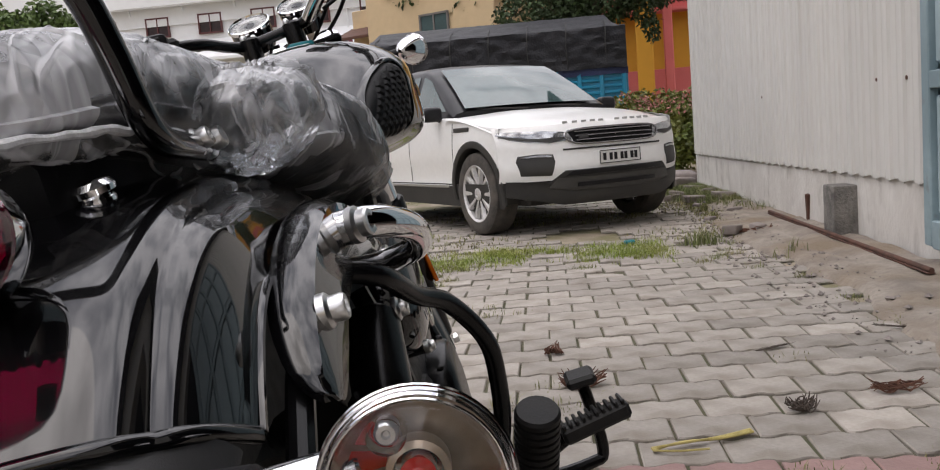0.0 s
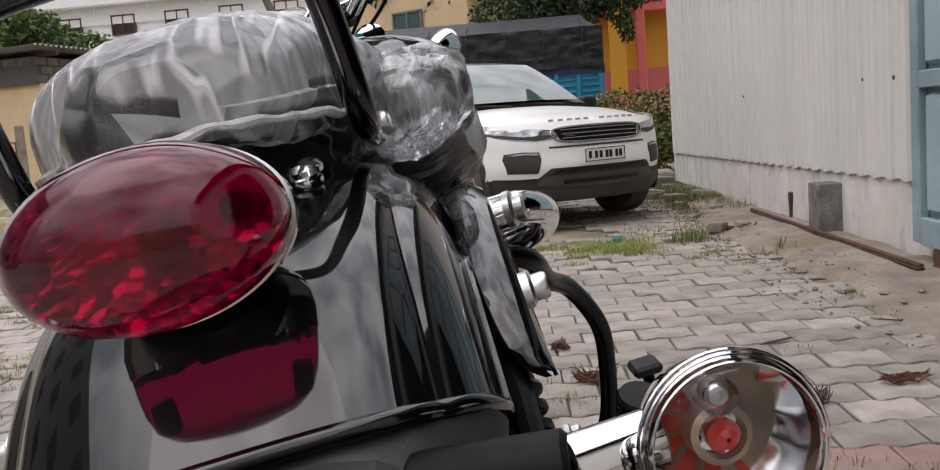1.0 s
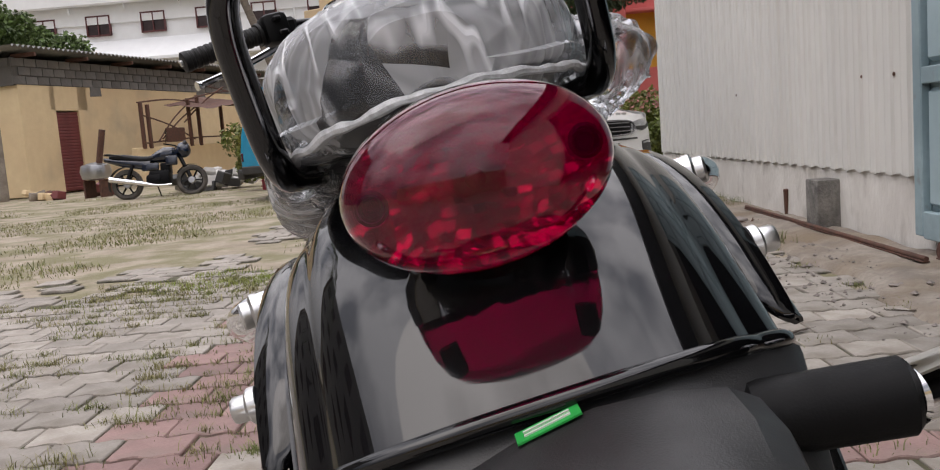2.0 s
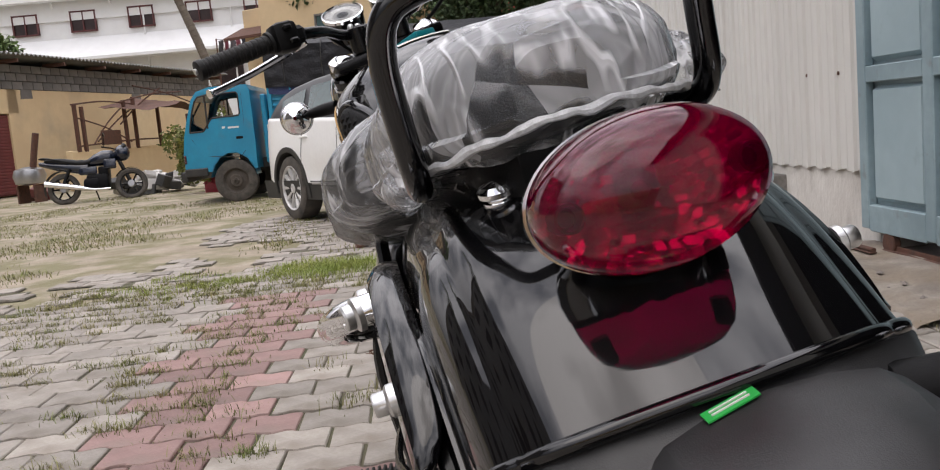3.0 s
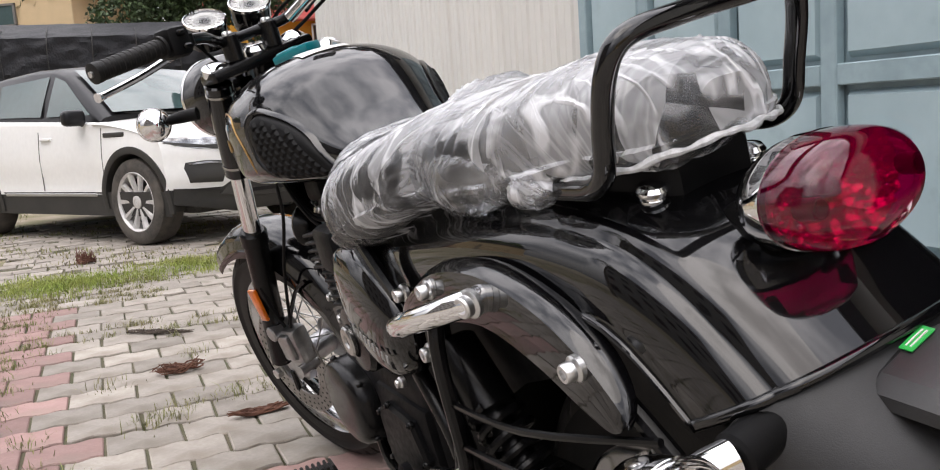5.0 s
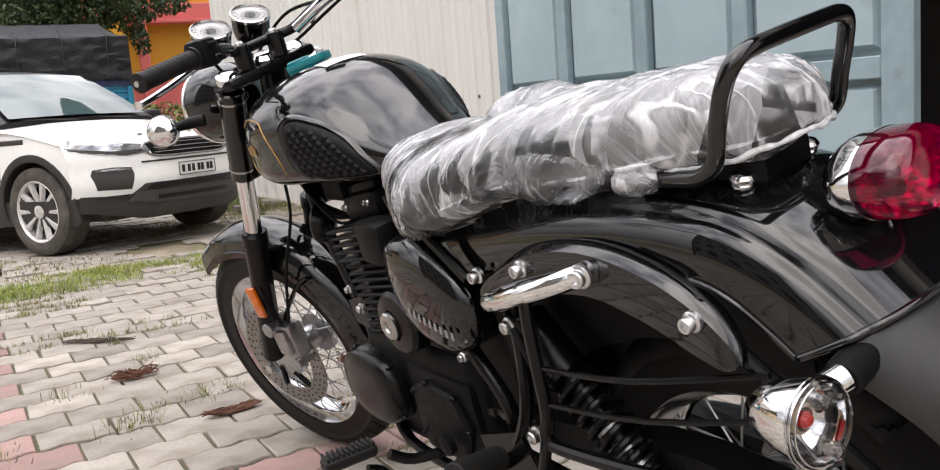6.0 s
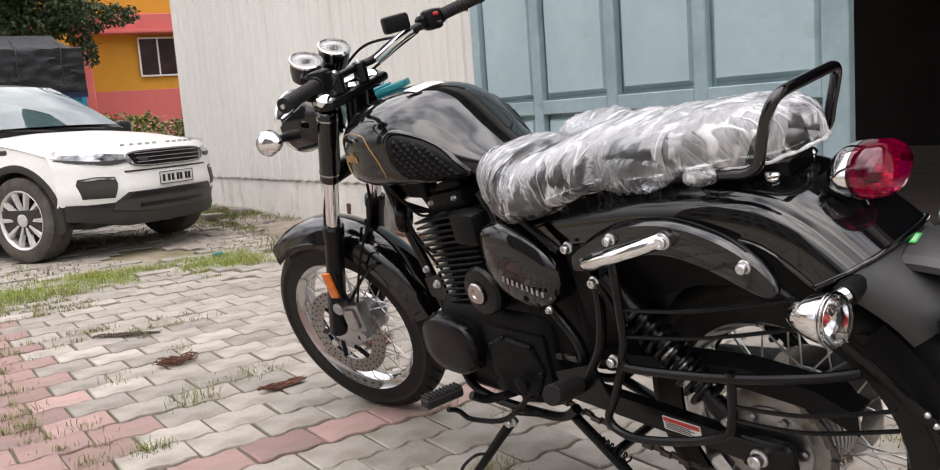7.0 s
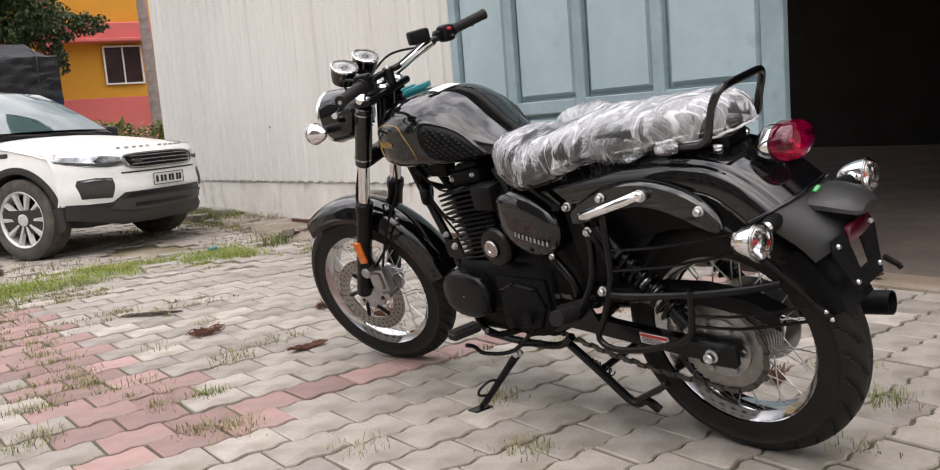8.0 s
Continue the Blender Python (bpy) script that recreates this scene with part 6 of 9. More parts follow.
part("brake_lever", Geo().tube([(0.18, 1.14, 1.175), (0.22, 1.17, 1.175), (0.3, 1.155, 1.18), (0.38, 1.12, 1.19), (0.4, 1.11, 1.19)], [0.008, 0.0075, 0.007, 0.007, 0.009], 10, 5), CHROME, hb, "polished brake lever")
part("lever_arm", Geo().tube([(0.085, 1.16, 1.125), (0.11, 1.13, 1.145), (0.14, 1.105, 1.165), (0.17, 1.085, 1.178)], [0.013, 0.012, 0.0125, 0.013], 12, 4), CHROME, hb, "bright alloy bar riser")
part("clutch_lever", Geo().tube([(-0.15, 1.075, 1.115), (-0.19, 1.085, 1.105), (-0.26, 1.05, 1.085), (-0.33, 1.01, 1.07), (-0.345, 1.0, 1.068)], [0.009, 0.008, 0.007, 0.0065, 0.009], 10, 5), CHROME, hb, "polished clutch lever")
for x in (-0.045, 0.045):
    p = Vector((x, 1.19 + x * 0.15, 1.1 + x * 0.1))
    part("bar_clamp", Geo().cyl(p + Vector((0, 0, -0.03)), p + Vector((0, 0, 0.03)), 0.02, n=20, b=0.005), SATIN, hb, "black bar clamp")
    bolt(p + Vector((-0.008, -0.012, 0.03)), (0, 0, 1), hb, 0.006, 0.006)
    bolt(p + Vector((0.008, 0.012, 0.03)), (0, 0, 1), hb, 0.006, 0.006)
for pts in ([(-0.13, 1.1, 1.12), (-0.1, 1.25, 1.13), (-0.03, 1.33, 1.05), (0, 1.3, 0.95)], [(0.16, 1.15, 1.17), (0.12, 1.28, 1.16), (0.03, 1.34, 1.06), (0.01, 1.3, 0.96)], [(0.2, 1.1, 1.17), (0.14, 1.2, 1.12), (0.06, 1.26, 1.06), (0.02, 1.22, 0.96)], [(0.12, 1.15, 1.13), (0.2, 1.2, 1.17), (0.26, 1.16, 1.17), (0.28, 1.11, 1.18)]):
    part("cable", Geo().tube(pts, 0.004, 8, 6), MATTE, hb, "black control cable")
for c, s in (((-0.221, 1.32, 0.99), -1), ((0.26, 1.471, 1.037), 1)):
    sgn = signal(c, (s * 0.25 + 0.28, 0.95, 0), 0.034, "front_turn_signal")
    ctr = STEER @ Vector((s * 0.09, 1.33, 1.0))
    part("stalk", Geo().tube([ctr, Vector(c) - Vector((s * 0.06, 0, 0)), Vector(c) - Vector((s * 0.02, 0.01, 0))], [0.014, 0.0135, 0.009], 12, 4), MATTE, sgn, "black signal stalk")

for b in bike.children:
    if b.name.split(".")[0] in ("handlebar", "gauge", "front_turn_signal", "key_case"):
        for o in [b] + list(b.children_recursive):
            o.data.transform(BARS)

# ---- white car (x to its right, y ahead) ----
CAR = pose(-1.955, 9.715, 0, 0, 0, -137) @ Matrix.Diagonal((0.965, 0.965, 0.965, 1))
CARW = mat("white_car_paint", (0.86, 0.86, 0.85), 0.3, coat=0.35, vary=0.03, scale=3, stain=((0.66, 0.63, 0.58), 2.5, 0.62, 0.85, 0.25))
CARB = mat("black_roof_paint", (0.015, 0.015, 0.017), 0.3, coat=0.0, spec=0.25, vary=0.2, scale=5)
CLAD = mat("charcoal_cladding", (0.018, 0.018, 0.018), 0.6, scale=4, c2=(0.036, 0.034, 0.031), bump=0.15, bscale=200)
CARGLASS = mat("tinted_car_glass", (0.06, 0.1, 0.1), 0.03, coat=0.4, vary=0.2, scale=2)
CARGLASS.node_tree.nodes["Principled BSDF"].inputs["IOR"].default_value = 1.45
LAMP = mat("headlamp_glass", (0.5, 0.52, 0.54), 0.08, 0.7, c2=(0.1, 0.1, 0.11), scale=14, coat=1.0)
car = thing("car", CAR, "white compact luxury SUV with black roof, dusty wheels", "car")


def nose(x, z):
    a = min(abs(x) / 0.94, 1.0)
    return 2.17 - 0.4 * a ** 2.8 - 0.1 * max(0.0, (z - 0.72) / 0.22) ** 2 - 0.03 * max(0.0, (0.5 - z) / 0.2) + 0.02 * math.exp(-((z - 0.56) / 0.08) ** 2)


def flank(y, z):
    w = 0.935 - 0.02 * max(0.0, (z - 0.7) / 0.3) ** 1.5 - 0.03 * max(0.0, (0.45 - z) / 0.2)
    w -= 0.02 * math.exp(-((z - 0.52) / 0.1) ** 2) * (1 if abs(y) < 0.85 else 0)
    w += 0.014 * math.exp(-((abs(y) - 1.33) / 0.42) ** 2) * math.exp(-((z - 0.75) / 0.25) ** 2)
    return w - 0.12 * max(0.0, (-y - 1.75) / 0.4) ** 2 - 0.02 * max(0.0, (y - 1.5) / 0.3) ** 2


def belt(y):
    return 1.075 - 0.045 * y if y < 0.9 else 1.0345 - 0.115 * (y - 0.9) / 0.87


def arch_z(y, base):
    for c in (1.33, -1.33):
        if abs(y - c) < 0.42:
            base = max(base, 0.36 + math.sqrt(0.42 ** 2 - (y - c) ** 2))
    return base


g = Geo()
ys = [1.77 - 3.9 * i / 110 for i in range(111)]
for s in (-1, 1):
    g.sheet([[(s * flank(y, z0 + (belt(y) - z0) * q), y, z0 + (belt(y) - z0) * q) for q in (0, 0.06, 0.15, 0.3, 0.45, 0.6, 0.75, 0.88, 0.96, 1.0)] for y in ys for z0 in [arch_z(y, 0.43)]])
    g.sheet([[(s * (flank(y, belt(y)) - d), y, belt(y) + e) for d, e in ((0, 0), (0.02, 0.012), (0.06, 0.016))] for y in ys])
xs = [-0.94 + 1.88 * i / 48 for i in range(49)]
g.sheet([[(x, nose(x, z), z) for x in xs] for z in [0.46 + 0.46 * i / 14 for i in range(15)]])
g.sheet([[(x, nose(x, 0.92) + (0.8 - nose(x, 0.92)) * u, 0.92 - 0.035 * abs(x / 0.94) ** 4 + (0.15 + 0.02 * math.exp(-(x / 0.5) ** 4)) * (1 - (1 - u) ** 1.7)) for x in xs] for u in [i / 14 for i in range(15)]])
g.sheet([[(x, -2.1 - 0.05 * (1 - (x / 0.9) ** 4), z) for x in (-0.82, -0.6, -0.3, 0, 0.3, 0.6, 0.82)] for z in (0.3, 0.5, 0.7, 0.9, 1.05, 1.12)])
body = part("body", g, CARW, car, "white painted body shell", smooth=55)
g = Geo()
for s in (-1, 1):
    g.sheet([[(s * (0.9 + 0.025 * q), y, 0.24 + (z1 - 0.24) * q) for q in (0, 0.3, 0.7, 1)] for y in ys if abs(abs(y) - 1.33) > 0.40 for z1 in [0.45]])
part("sill", g, CLAD, car, "charcoal plastic sill", smooth=40)
for s in (-1, 1):
    for c in (1.33, -1.33):
        pts = [(s * (flank(c + 0.42 * math.cos(a), 0.36 + 0.42 * math.sin(a)) + 0.004), c + 0.425 * math.cos(a), 0.36 + 0.425 * math.sin(a)) for a in [radians(q) for q in range(-12, 193, 8)]]
        rows = [[(p[0] - s * 0.2, c + (p[1] - c) * 0.99, 0.36 + (p[2] - 0.36) * 0.99), (p[0], c + (p[1] - c) * 0.97, 0.36 + (p[2] - 0.36) * 0.97), (p[0] + s * 0.008, p[1], p[2]), (p[0] + s * 0.002, c + (p[1] - c) * 1.11, 0.36 + (p[2] - 0.36) * 1.11), (p[0] - s * 0.02, c + (p[1] - c) * 1.115, 0.36 + (p[2] - 0.36) * 1.115)] for p in pts]
        part("wheel_arch", Geo().sheet(rows), CLAD, car, "charcoal wheel arch trim", smooth=40)
    part("sill_strip", Geo().box((s * 0.928, 0.0, 0.425), (0.012, 1.55, 0.03), 0.005), mat("silver_trim", (0.5, 0.5, 0.5), 0.3, 0.8, vary=0.1) if s < 0 else bpy.data.materials["silver_trim"], car, "silver sill strip")
    for y0, y1, w in ((0.93, 0.93, 0.004), (-0.08, -0.08, 0.004), (-1.0, -0.92, 0.004)):
        part("door_gap", Geo().tube([(s * (flank(y0, z) + 0.001), y0 + (y1 - y0) * (z - 0.45) / 0.55, z) for z in (0.46, 0.6, 0.75, 0.9, 1.0)], w, 5), CLAD, body)
    for y in (0.05, -0.87):
        part("door_handle", Geo().box((s * 0.93, y, 0.93), (0.035, 0.17, 0.028), 0.01, seg=2), CARW, car, "white door handle")
    part("side_vent", Geo().box((s * 0.925, 1.12, 0.935), (0.03, 0.3, 0.04), 0.008), CLAD, car, "dark side vent with silver edge")
    part("wing_mirror", Geo().box((s * 1.0, 0.66, 1.1), (0.2, 0.12, 0.14), 0.045, seg=3).tube([(s * 0.88, 0.64, 1.04), (s * 0.96, 0.66, 1.06)], 0.025, 8), CARB, car, "black wing mirror")
# greenhouse
RF = [(0.9, 0.76, 1.07, 1.075), (0.6, 0.74, 1.07, 1.27), (0.3, 0.7, 1.06, 1.44), (0.1, 0.675, 1.05, 1.535), (-0.1, 0.665, 1.05, 1.585), (-0.5, 0.655, 1.07, 1.595), (-1.0, 0.64, 1.09, 1.57), (-1.5, 0.62, 1.11, 1.515), (-1.8, 0.6, 1.13, 1.45), (-1.95, 0.6, 1.14, 1.34), (-2.08, 0.62, 1.15, 1.2)]


def cabin(y):
    for (y0, *a), (y1, *b) in zip(RF, RF[1:]):
        if y0 >= y >= y1:
            q = (y0 - y) / (y0 - y1)
            return [u + (v - u) * q for u, v in zip(a, b)]
    return list(RF[-1][1:])


def side_x(y, z):
    w, zb, zt = cabin(y)
    q = min(1.0, max(0.0, (z - 1.04) / 0.54))
    return 0.875 - 0.2 * q ** 1.15 - 0.03 * max(0, (-y - 1.6) / 0.4)


rings = []
for i in range(60):
    y = 0.86 - 2.94 * i / 59
    w, zb, zt = cabin(y)
    zt += 0.0
    xs_ = side_x(y, zt)
    half = [(side_x(y, 1.0), 1.0), (side_x(y, (1.0 + zt) / 2), (1.0 + zt) / 2), (side_x(y, zt - 0.05), zt - 0.05), (xs_ - 0.03, zt - 0.015), (xs_ - 0.09, zt), (xs_ * 0.5, zt + 0.018), (0, zt + 0.022)]
    rings.append([(x, y, z) for x, z in half] + [(-x, y, z) for x, z in reversed(half[:-1])])
part("roof", Geo().rings(rings), CARB, car, "glossy black roof and pillars", smooth=50)


def pane(pts, off, name, lab):
    """A side window from (y, z) corners, on both sides."""
    for s in (-1, 1):
        n = 8
        (a, b, c, d) = pts
        rows = []
        for i in range(n + 1):
            u = i / n
            p = (a[0] + (b[0] - a[0]) * u, a[1] + (b[1] - a[1]) * u)
            q = (d[0] + (c[0] - d[0]) * u, d[1] + (c[1] - d[1]) * u)
            rows.append([(s * (side_x(p[0] + (q[0] - p[0]) * v, p[1] + (q[1] - p[1]) * v) + off), p[0] + (q[0] - p[0]) * v, p[1] + (q[1] - p[1]) * v) for v in [j / 6 for j in range(7)]])
        part(name, Geo().sheet(rows), CARGLASS, car, lab, smooth=60)


pane([(0.7, 1.12), (-0.02, 1.135), (-0.02, 1.5), (0.18, 1.445)], 0.006, "side_window", "tinted front side window")
pane([(-0.12, 1.14), (-0.9, 1.165), (-0.98, 1.475), (-0.12, 1.51)], 0.006, "side_window", "tinted rear side window")
pane([(-1.02, 1.17), (-1.62, 1.2), (-1.7, 1.36), (-1.1, 1.46)], 0.006, "side_window", "tinted rear quarter window")
rows = []
for i in range(13):
    u = i / 12
    y = 0.86 - 0.72 * u
    z = cabin(y)[2] + 0.022
    hw = 0.74 - 0.13 * u
    rows.append([(hw * (j / 8 - 1), y + 0.06 * (1 - (j / 8 - 1) ** 2), z + 0.012 + 0.01 * (1 - (j / 8 - 1) ** 2)) for j in range(17)])
ws = part("windscreen", Geo().sheet(rows), CARGLASS, car, "raked windscreen reflecting the sky", smooth=60)
for x0, x1 in ((-0.5, 0.05), (0.1, 0.62)):
    part("wiper", Geo().tube([(x0, 0.93, 1.1), ((x0 + x1) / 2, 0.9, 1.115), (x1, 0.84, 1.125)], 0.008, 6, 3), CLAD, ws, "black wiper")
part("roof_fin", Geo().rings([[(-0.02, -1.5, 1.56), (0.02, -1.5, 1.56), (0.02, -1.7, 1.55), (-0.02, -1.7, 1.55)], [(-0.004, -1.62, 1.62), (0.004, -1.62, 1.62), (0.004, -1.7, 1.61), (-0.004, -1.7, 1.61)]]), CARB, car)


def patch(poly, off, name, m, lab, parent, thick=0.02, cut=10):
    """A panel on the nose: (x, z) outline, proud by off."""
    cx, cz = sum(p[0] for p in poly) / len(poly), sum(p[1] for p in poly) / len(poly)
    dense = []
    for (x0, z0), (x1, z1) in zip(poly, poly[1:] + poly[:1]):
        dense += [(x0 + (x1 - x0) * i / 6, z0 + (z1 - z0) * i / 6) for i in range(6)]
    rings = [[(x, nose(x, z) - thick, z) for x, z in dense]]
    for q, o in ((1.0, off), (0.97, off + 0.003), (0.6, off + 0.004), (0.3, off + 0.004), (0.01, off + 0.004)):
        rings.append([(cx + (x - cx) * q, nose(cx + (x - cx) * q, cz + (z - cz) * q) + o, cz + (z - cz) * q) for x, z in dense])
    return part(name, Geo().rings(rings, cap=False), m, parent, lab, smooth=40)


mirror = lambda poly: [(-x, z) for x, z in reversed(poly)]
HL = [(0.42, 0.785), (0.44, 0.85), (0.62, 0.872), (0.8, 0.88), (0.915, 0.885), (0.93, 0.86), (0.86, 0.815), (0.75, 0.785), (0.6, 0.768)]
FOG = [(0.6, 0.5), (0.57, 0.62), (0.58, 0.675), (0.7, 0.685), (0.82, 0.675), (0.835, 0.63), (0.81, 0.51)]
for f in (lambda p: p, mirror):
    hl = patch(f(HL), 0.006, "headlamp", LAMP, "slim swept headlamp", car)
    patch(f([(0.45, 0.8), (0.455, 0.812), (0.62, 0.79), (0.8, 0.82), (0.91, 0.85), (0.92, 0.842), (0.8, 0.803), (0.6, 0.772)]), 0.011, "lamp_brow", CLAD, "dark lower lamp edge", hl)
    fg = patch(f(FOG), 0.003, "fog_intake", CLAD, "black bumper side intake", car)
    patch(f([(0.59, 0.652), (0.59, 0.668), (0.7, 0.676), (0.81, 0.668), (0.805, 0.654), (0.7, 0.66)]), 0.01, "running_light", LAMP, "slim daytime running light", fg)
GRI = [(-0.44, 0.855), (-0.4, 0.755), (0, 0.742), (0.4, 0.755), (0.44, 0.855), (0, 0.872)]
gr = patch(GRI, 0.004, "grille", MATTE, "black mesh radiator grille", car)
DKC = mat("dark_chrome", (0.3, 0.3, 0.31), 0.25, 0.9, vary=0.2)
for k in range(3):
    z = 0.775 + k * 0.035
    part("grille_bar", Geo().tube([(x, nose(x, z) + 0.014, z + 0.004 * math.cos(x * 3)) for x in [-0.39 + 0.78 * i / 16 for i in range(17)]], 0.007, 6), DKC, gr, "dark chrome grille bar")
part("grille_frame", Geo().tube([(x, nose(x, z) + 0.012, z) for x, z in curve2(GRI, 5, True)], 0.009, 6, closed=True), bpy.data.materials["dark_chrome"], gr)
patch([(0.28, 0.79), (0.28, 0.825), (0.36, 0.825), (0.36, 0.79)], 0.022, "grille_badge", CLAD, "small dark oval badge", gr)
patch([(-0.5, 0.7), (-0.5, 0.715), (0.5, 0.715), (0.5, 0.7)], 0.004, "bumper_slot", CLAD, "thin black slot in the bumper", car)
low = patch([(-0.9, 0.34), (-0.9, 0.47), (-0.62, 0.44), (-0.5, 0.535), (0.5, 0.535), (0.62, 0.44), (0.9, 0.47), (0.9, 0.34), (0.5, 0.25), (-0.5, 0.25)], 0.012, "lower_bumper", CLAD, "charcoal lower bumper", car)
patch([(-0.5, 0.49), (-0.45, 0.53), (0.45, 0.53), (0.5, 0.49)], 0.02, "air_intake", CARB, "black lower air intake", low)
patch([(-0.62, 0.4), (-0.56, 0.475), (0.56, 0.475), (0.62, 0.4), (0.4, 0.36), (-0.4, 0.36)], 0.02, "skid_plate", mat("grey_skid_plate", (0.06, 0.058, 0.055), 0.5, vary=0.2), "grey skid plate", low)
patch([(-0.4, 0.395), (-0.4, 0.43), (0.4, 0.43), (0.4, 0.395)], 0.028, "skid_slot", CARB, "", low)
pl = part("number_plate", Geo().box((0, 2.2, 0.622), (0.42, 0.014, 0.112), 0.004), WHITE, car, "white number plate with plain dark bars")
g = Geo()
for i, x in enumerate((-0.2, -0.15, -0.07, -0.02, 0.06, 0.12, 0.2)):
    g.box((x * 0.8, 2.2085, 0.622), (0.03, 0.004, 0.06), 0.0)
g.box((0, 2.2085, 0.674), (0.416, 0.004, 0.006), 0.0).box((0, 2.2085, 0.57), (0.416, 0.004, 0.006), 0.0).box((-0.206, 2.2085, 0.622), (0.006, 0.004, 0.1), 0.0).box((0.206, 2.2085, 0.622), (0.006, 0.004, 0.1), 0.0)
part("plate_bars", g, CARB, pl, "plain dark bars in place of characters", kind="stuff")
g = Geo()
for i in range(11):
    if i != 5:
        x = 0.42 - i * 0.084
        g.box((x, nose(x, 0.92) - 0.012, 0.93), (0.05, 0.008, 0.02), 0.002)
part("bonnet_mark", g, bpy.data.materials["silver_trim"], car, "row of plain silver bars along the bonnet edge", kind="stuff")
g = Geo().box((0, 0.1, 0.5), (1.5, 3.6, 0.5), 0.05)
part("underbody", g, CLAD, car, "dark underbody")
ALLOY = mat("dusty_alloy", (0.72, 0.71, 0.7), 0.42, 0.35, vary=0.25, scale=6)


def car_wheel(parent, c, s, R=0.365, r=0.255, w=0.24, spokes=10, material=ALLOY):
    c = Vector(c)
    ax = (s, 0, 0)
    ty = part("wheel", Geo().lathe([(r - 0.01, -w / 2), (R - 0.03, -w / 2), (R - 0.006, -w / 2 + 0.02), (R, -w / 4), (R, w / 4), (R - 0.006, w / 2 - 0.02), (R - 0.03, w / 2 - 0.004), (r + 0.03, w / 2), (r, w / 2 - 0.006), (r - 0.01, w / 2 - 0.03)], c, ax, 56, cap=False), DUSTY, parent, "dusty tyre on a multi-spoke alloy wheel")
    part("rim", Geo().lathe([(r + 0.004, w / 2 - 0.012), (r - 0.006, w / 2 - 0.004), (r - 0.022, w / 2 - 0.02), (r - 0.03, -0.02), (r - 0.03, -0.1)], c, ax, 56, cap=False), material, ty, "alloy rim")
    part("rim_back", Geo().lathe([(r - 0.03, 0.0), (0.02, 0.0)], c, ax, 32, cap=False), MATTE, ty)
    if not spokes:
        part("wheel_disc", Geo().lathe([(r - 0.02, 0.06), (r - 0.05, 0.045), (0.13, 0.07), (0.11, 0.1), (0.06, 0.1), (0.05, 0.13), (0.02, 0.135)], c, ax, 32, cap=False), material, ty, "dusty brown steel disc")
    for i in range(spokes):
        a = 2 * math.pi * i / spokes
        d, e = Vector((0, math.cos(a), math.sin(a))), Vector((0, -math.sin(a), math.cos(a)))
        x = Vector((s, 0, 0))
        rr = []
        for q, hw, dep in ((0.04, 0.018, 0.085), (0.12, 0.02, 0.095), (r - 0.07, 0.026, 0.102), (r - 0.012, 0.03, 0.105)):
            rr.append([c + d * q + e * hw + x * (dep - 0.03), c + d * q + e * hw * 0.55 + x * dep, c + d * q - e * hw * 0.55 + x * dep, c + d * q - e * hw + x * (dep - 0.03)])
        part("spoke", Geo().rings(rr), material, ty, smooth=25)
    part("hub_cap", Geo().lathe([(0.06, 0.06), (0.056, 0.1), (0.03, 0.106), (0.028, 0.1), (0.001, 0.1)], c, ax, 24, cap=False), material, ty)
    return ty


for s in (-1, 1):
    for y in (1.33, -1.33):
        car_wheel(car, (s * 0.82, y, 0.365), s)

# ---- covered lorry (x to its right, y ahead) ----
TRUCK = pose(-5.72, 14.55, 0.0, 0, 0, 100.6) @ Matrix.Diagonal((0.81, 0.81, 0.81, 1))
TBLUE = mat("bright_blue_truck_paint", (0.0, 0.27, 0.45), 0.32, coat=0.4, scale=2, c2=(0.005, 0.22, 0.38), stain=((0.1, 0.16, 0.2), 3, 0.6, 0.85, 0.5))
TARP = mat("black_tarpaulin", (0.012, 0.013, 0.016), 0.55, vary=0.4, scale=6, bump=1.0, bscale=26, c2=(0.024, 0.024, 0.028), spec=0.25)
truck = thing("truck", TRUCK, "blue lorry with a black tarpaulin over its ribbed load bed", "truck")
W = 0.95
CABO = [(1.14, 0.62), (1.15, 0.95), (1.09, 1.3), (0.97, 1.65), (0.84, 1.98), (0.7, 2.13), (0.4, 2.2), (0.0, 2.21), (-0.5, 2.2), (-0.57, 2.1), (-0.58, 1.6), (-0.58, 1.0), (-0.57, 0.62)] + [(0.54 * math.cos(radians(q)), 0.41 + 0.54 * math.sin(radians(q))) for q in (158, 130, 105, 80, 55, 35, 22)] + [(0.7, 0.62)]
WIN = [(0.93, 1.38), (0.92, 1.4), (0.9, 1.5), (0.83, 1.75), (0.74, 1.95), (0.66, 2.03), (0.4, 2.07), (0.1, 2.07), (-0.24, 2.07), (-0.28, 2.03), (-0.28, 1.85), (-0.28, 1.68), (-0.25, 1.64), (-0.1, 1.63), (0.05, 1.63), (0.2, 1.63), (0.38, 1.62), (0.46, 1.55), (0.52, 1.48), (0.6, 1.39), (0.75, 1.38)]
g = Geo()
for s in (-1, 1):
    mid = [((a[0] + b[0]) / 2, (a[1] + b[1]) / 2) for a, b in zip(CABO, WIN)]
    g.rings([[(s * (W - 0.04), y, z) for y, z in CABO], [(s * W, y * 0.985, z) for y, z in CABO], [(s * (W + 0.012), y, z) for y, z in mid], [(s * (W + 0.004), y, z) for y, z in WIN], [(s * (W - 0.05), y, z) for y, z in WIN]], cap=False)
g.sheet([[(x, y, z) for y, z in CABO + CABO[:1]] for x in (-W + 0.04, 0.0, W - 0.04)])
cab = part("cab", g, TBLUE, truck, "bright blue forward-control cab", smooth=30)
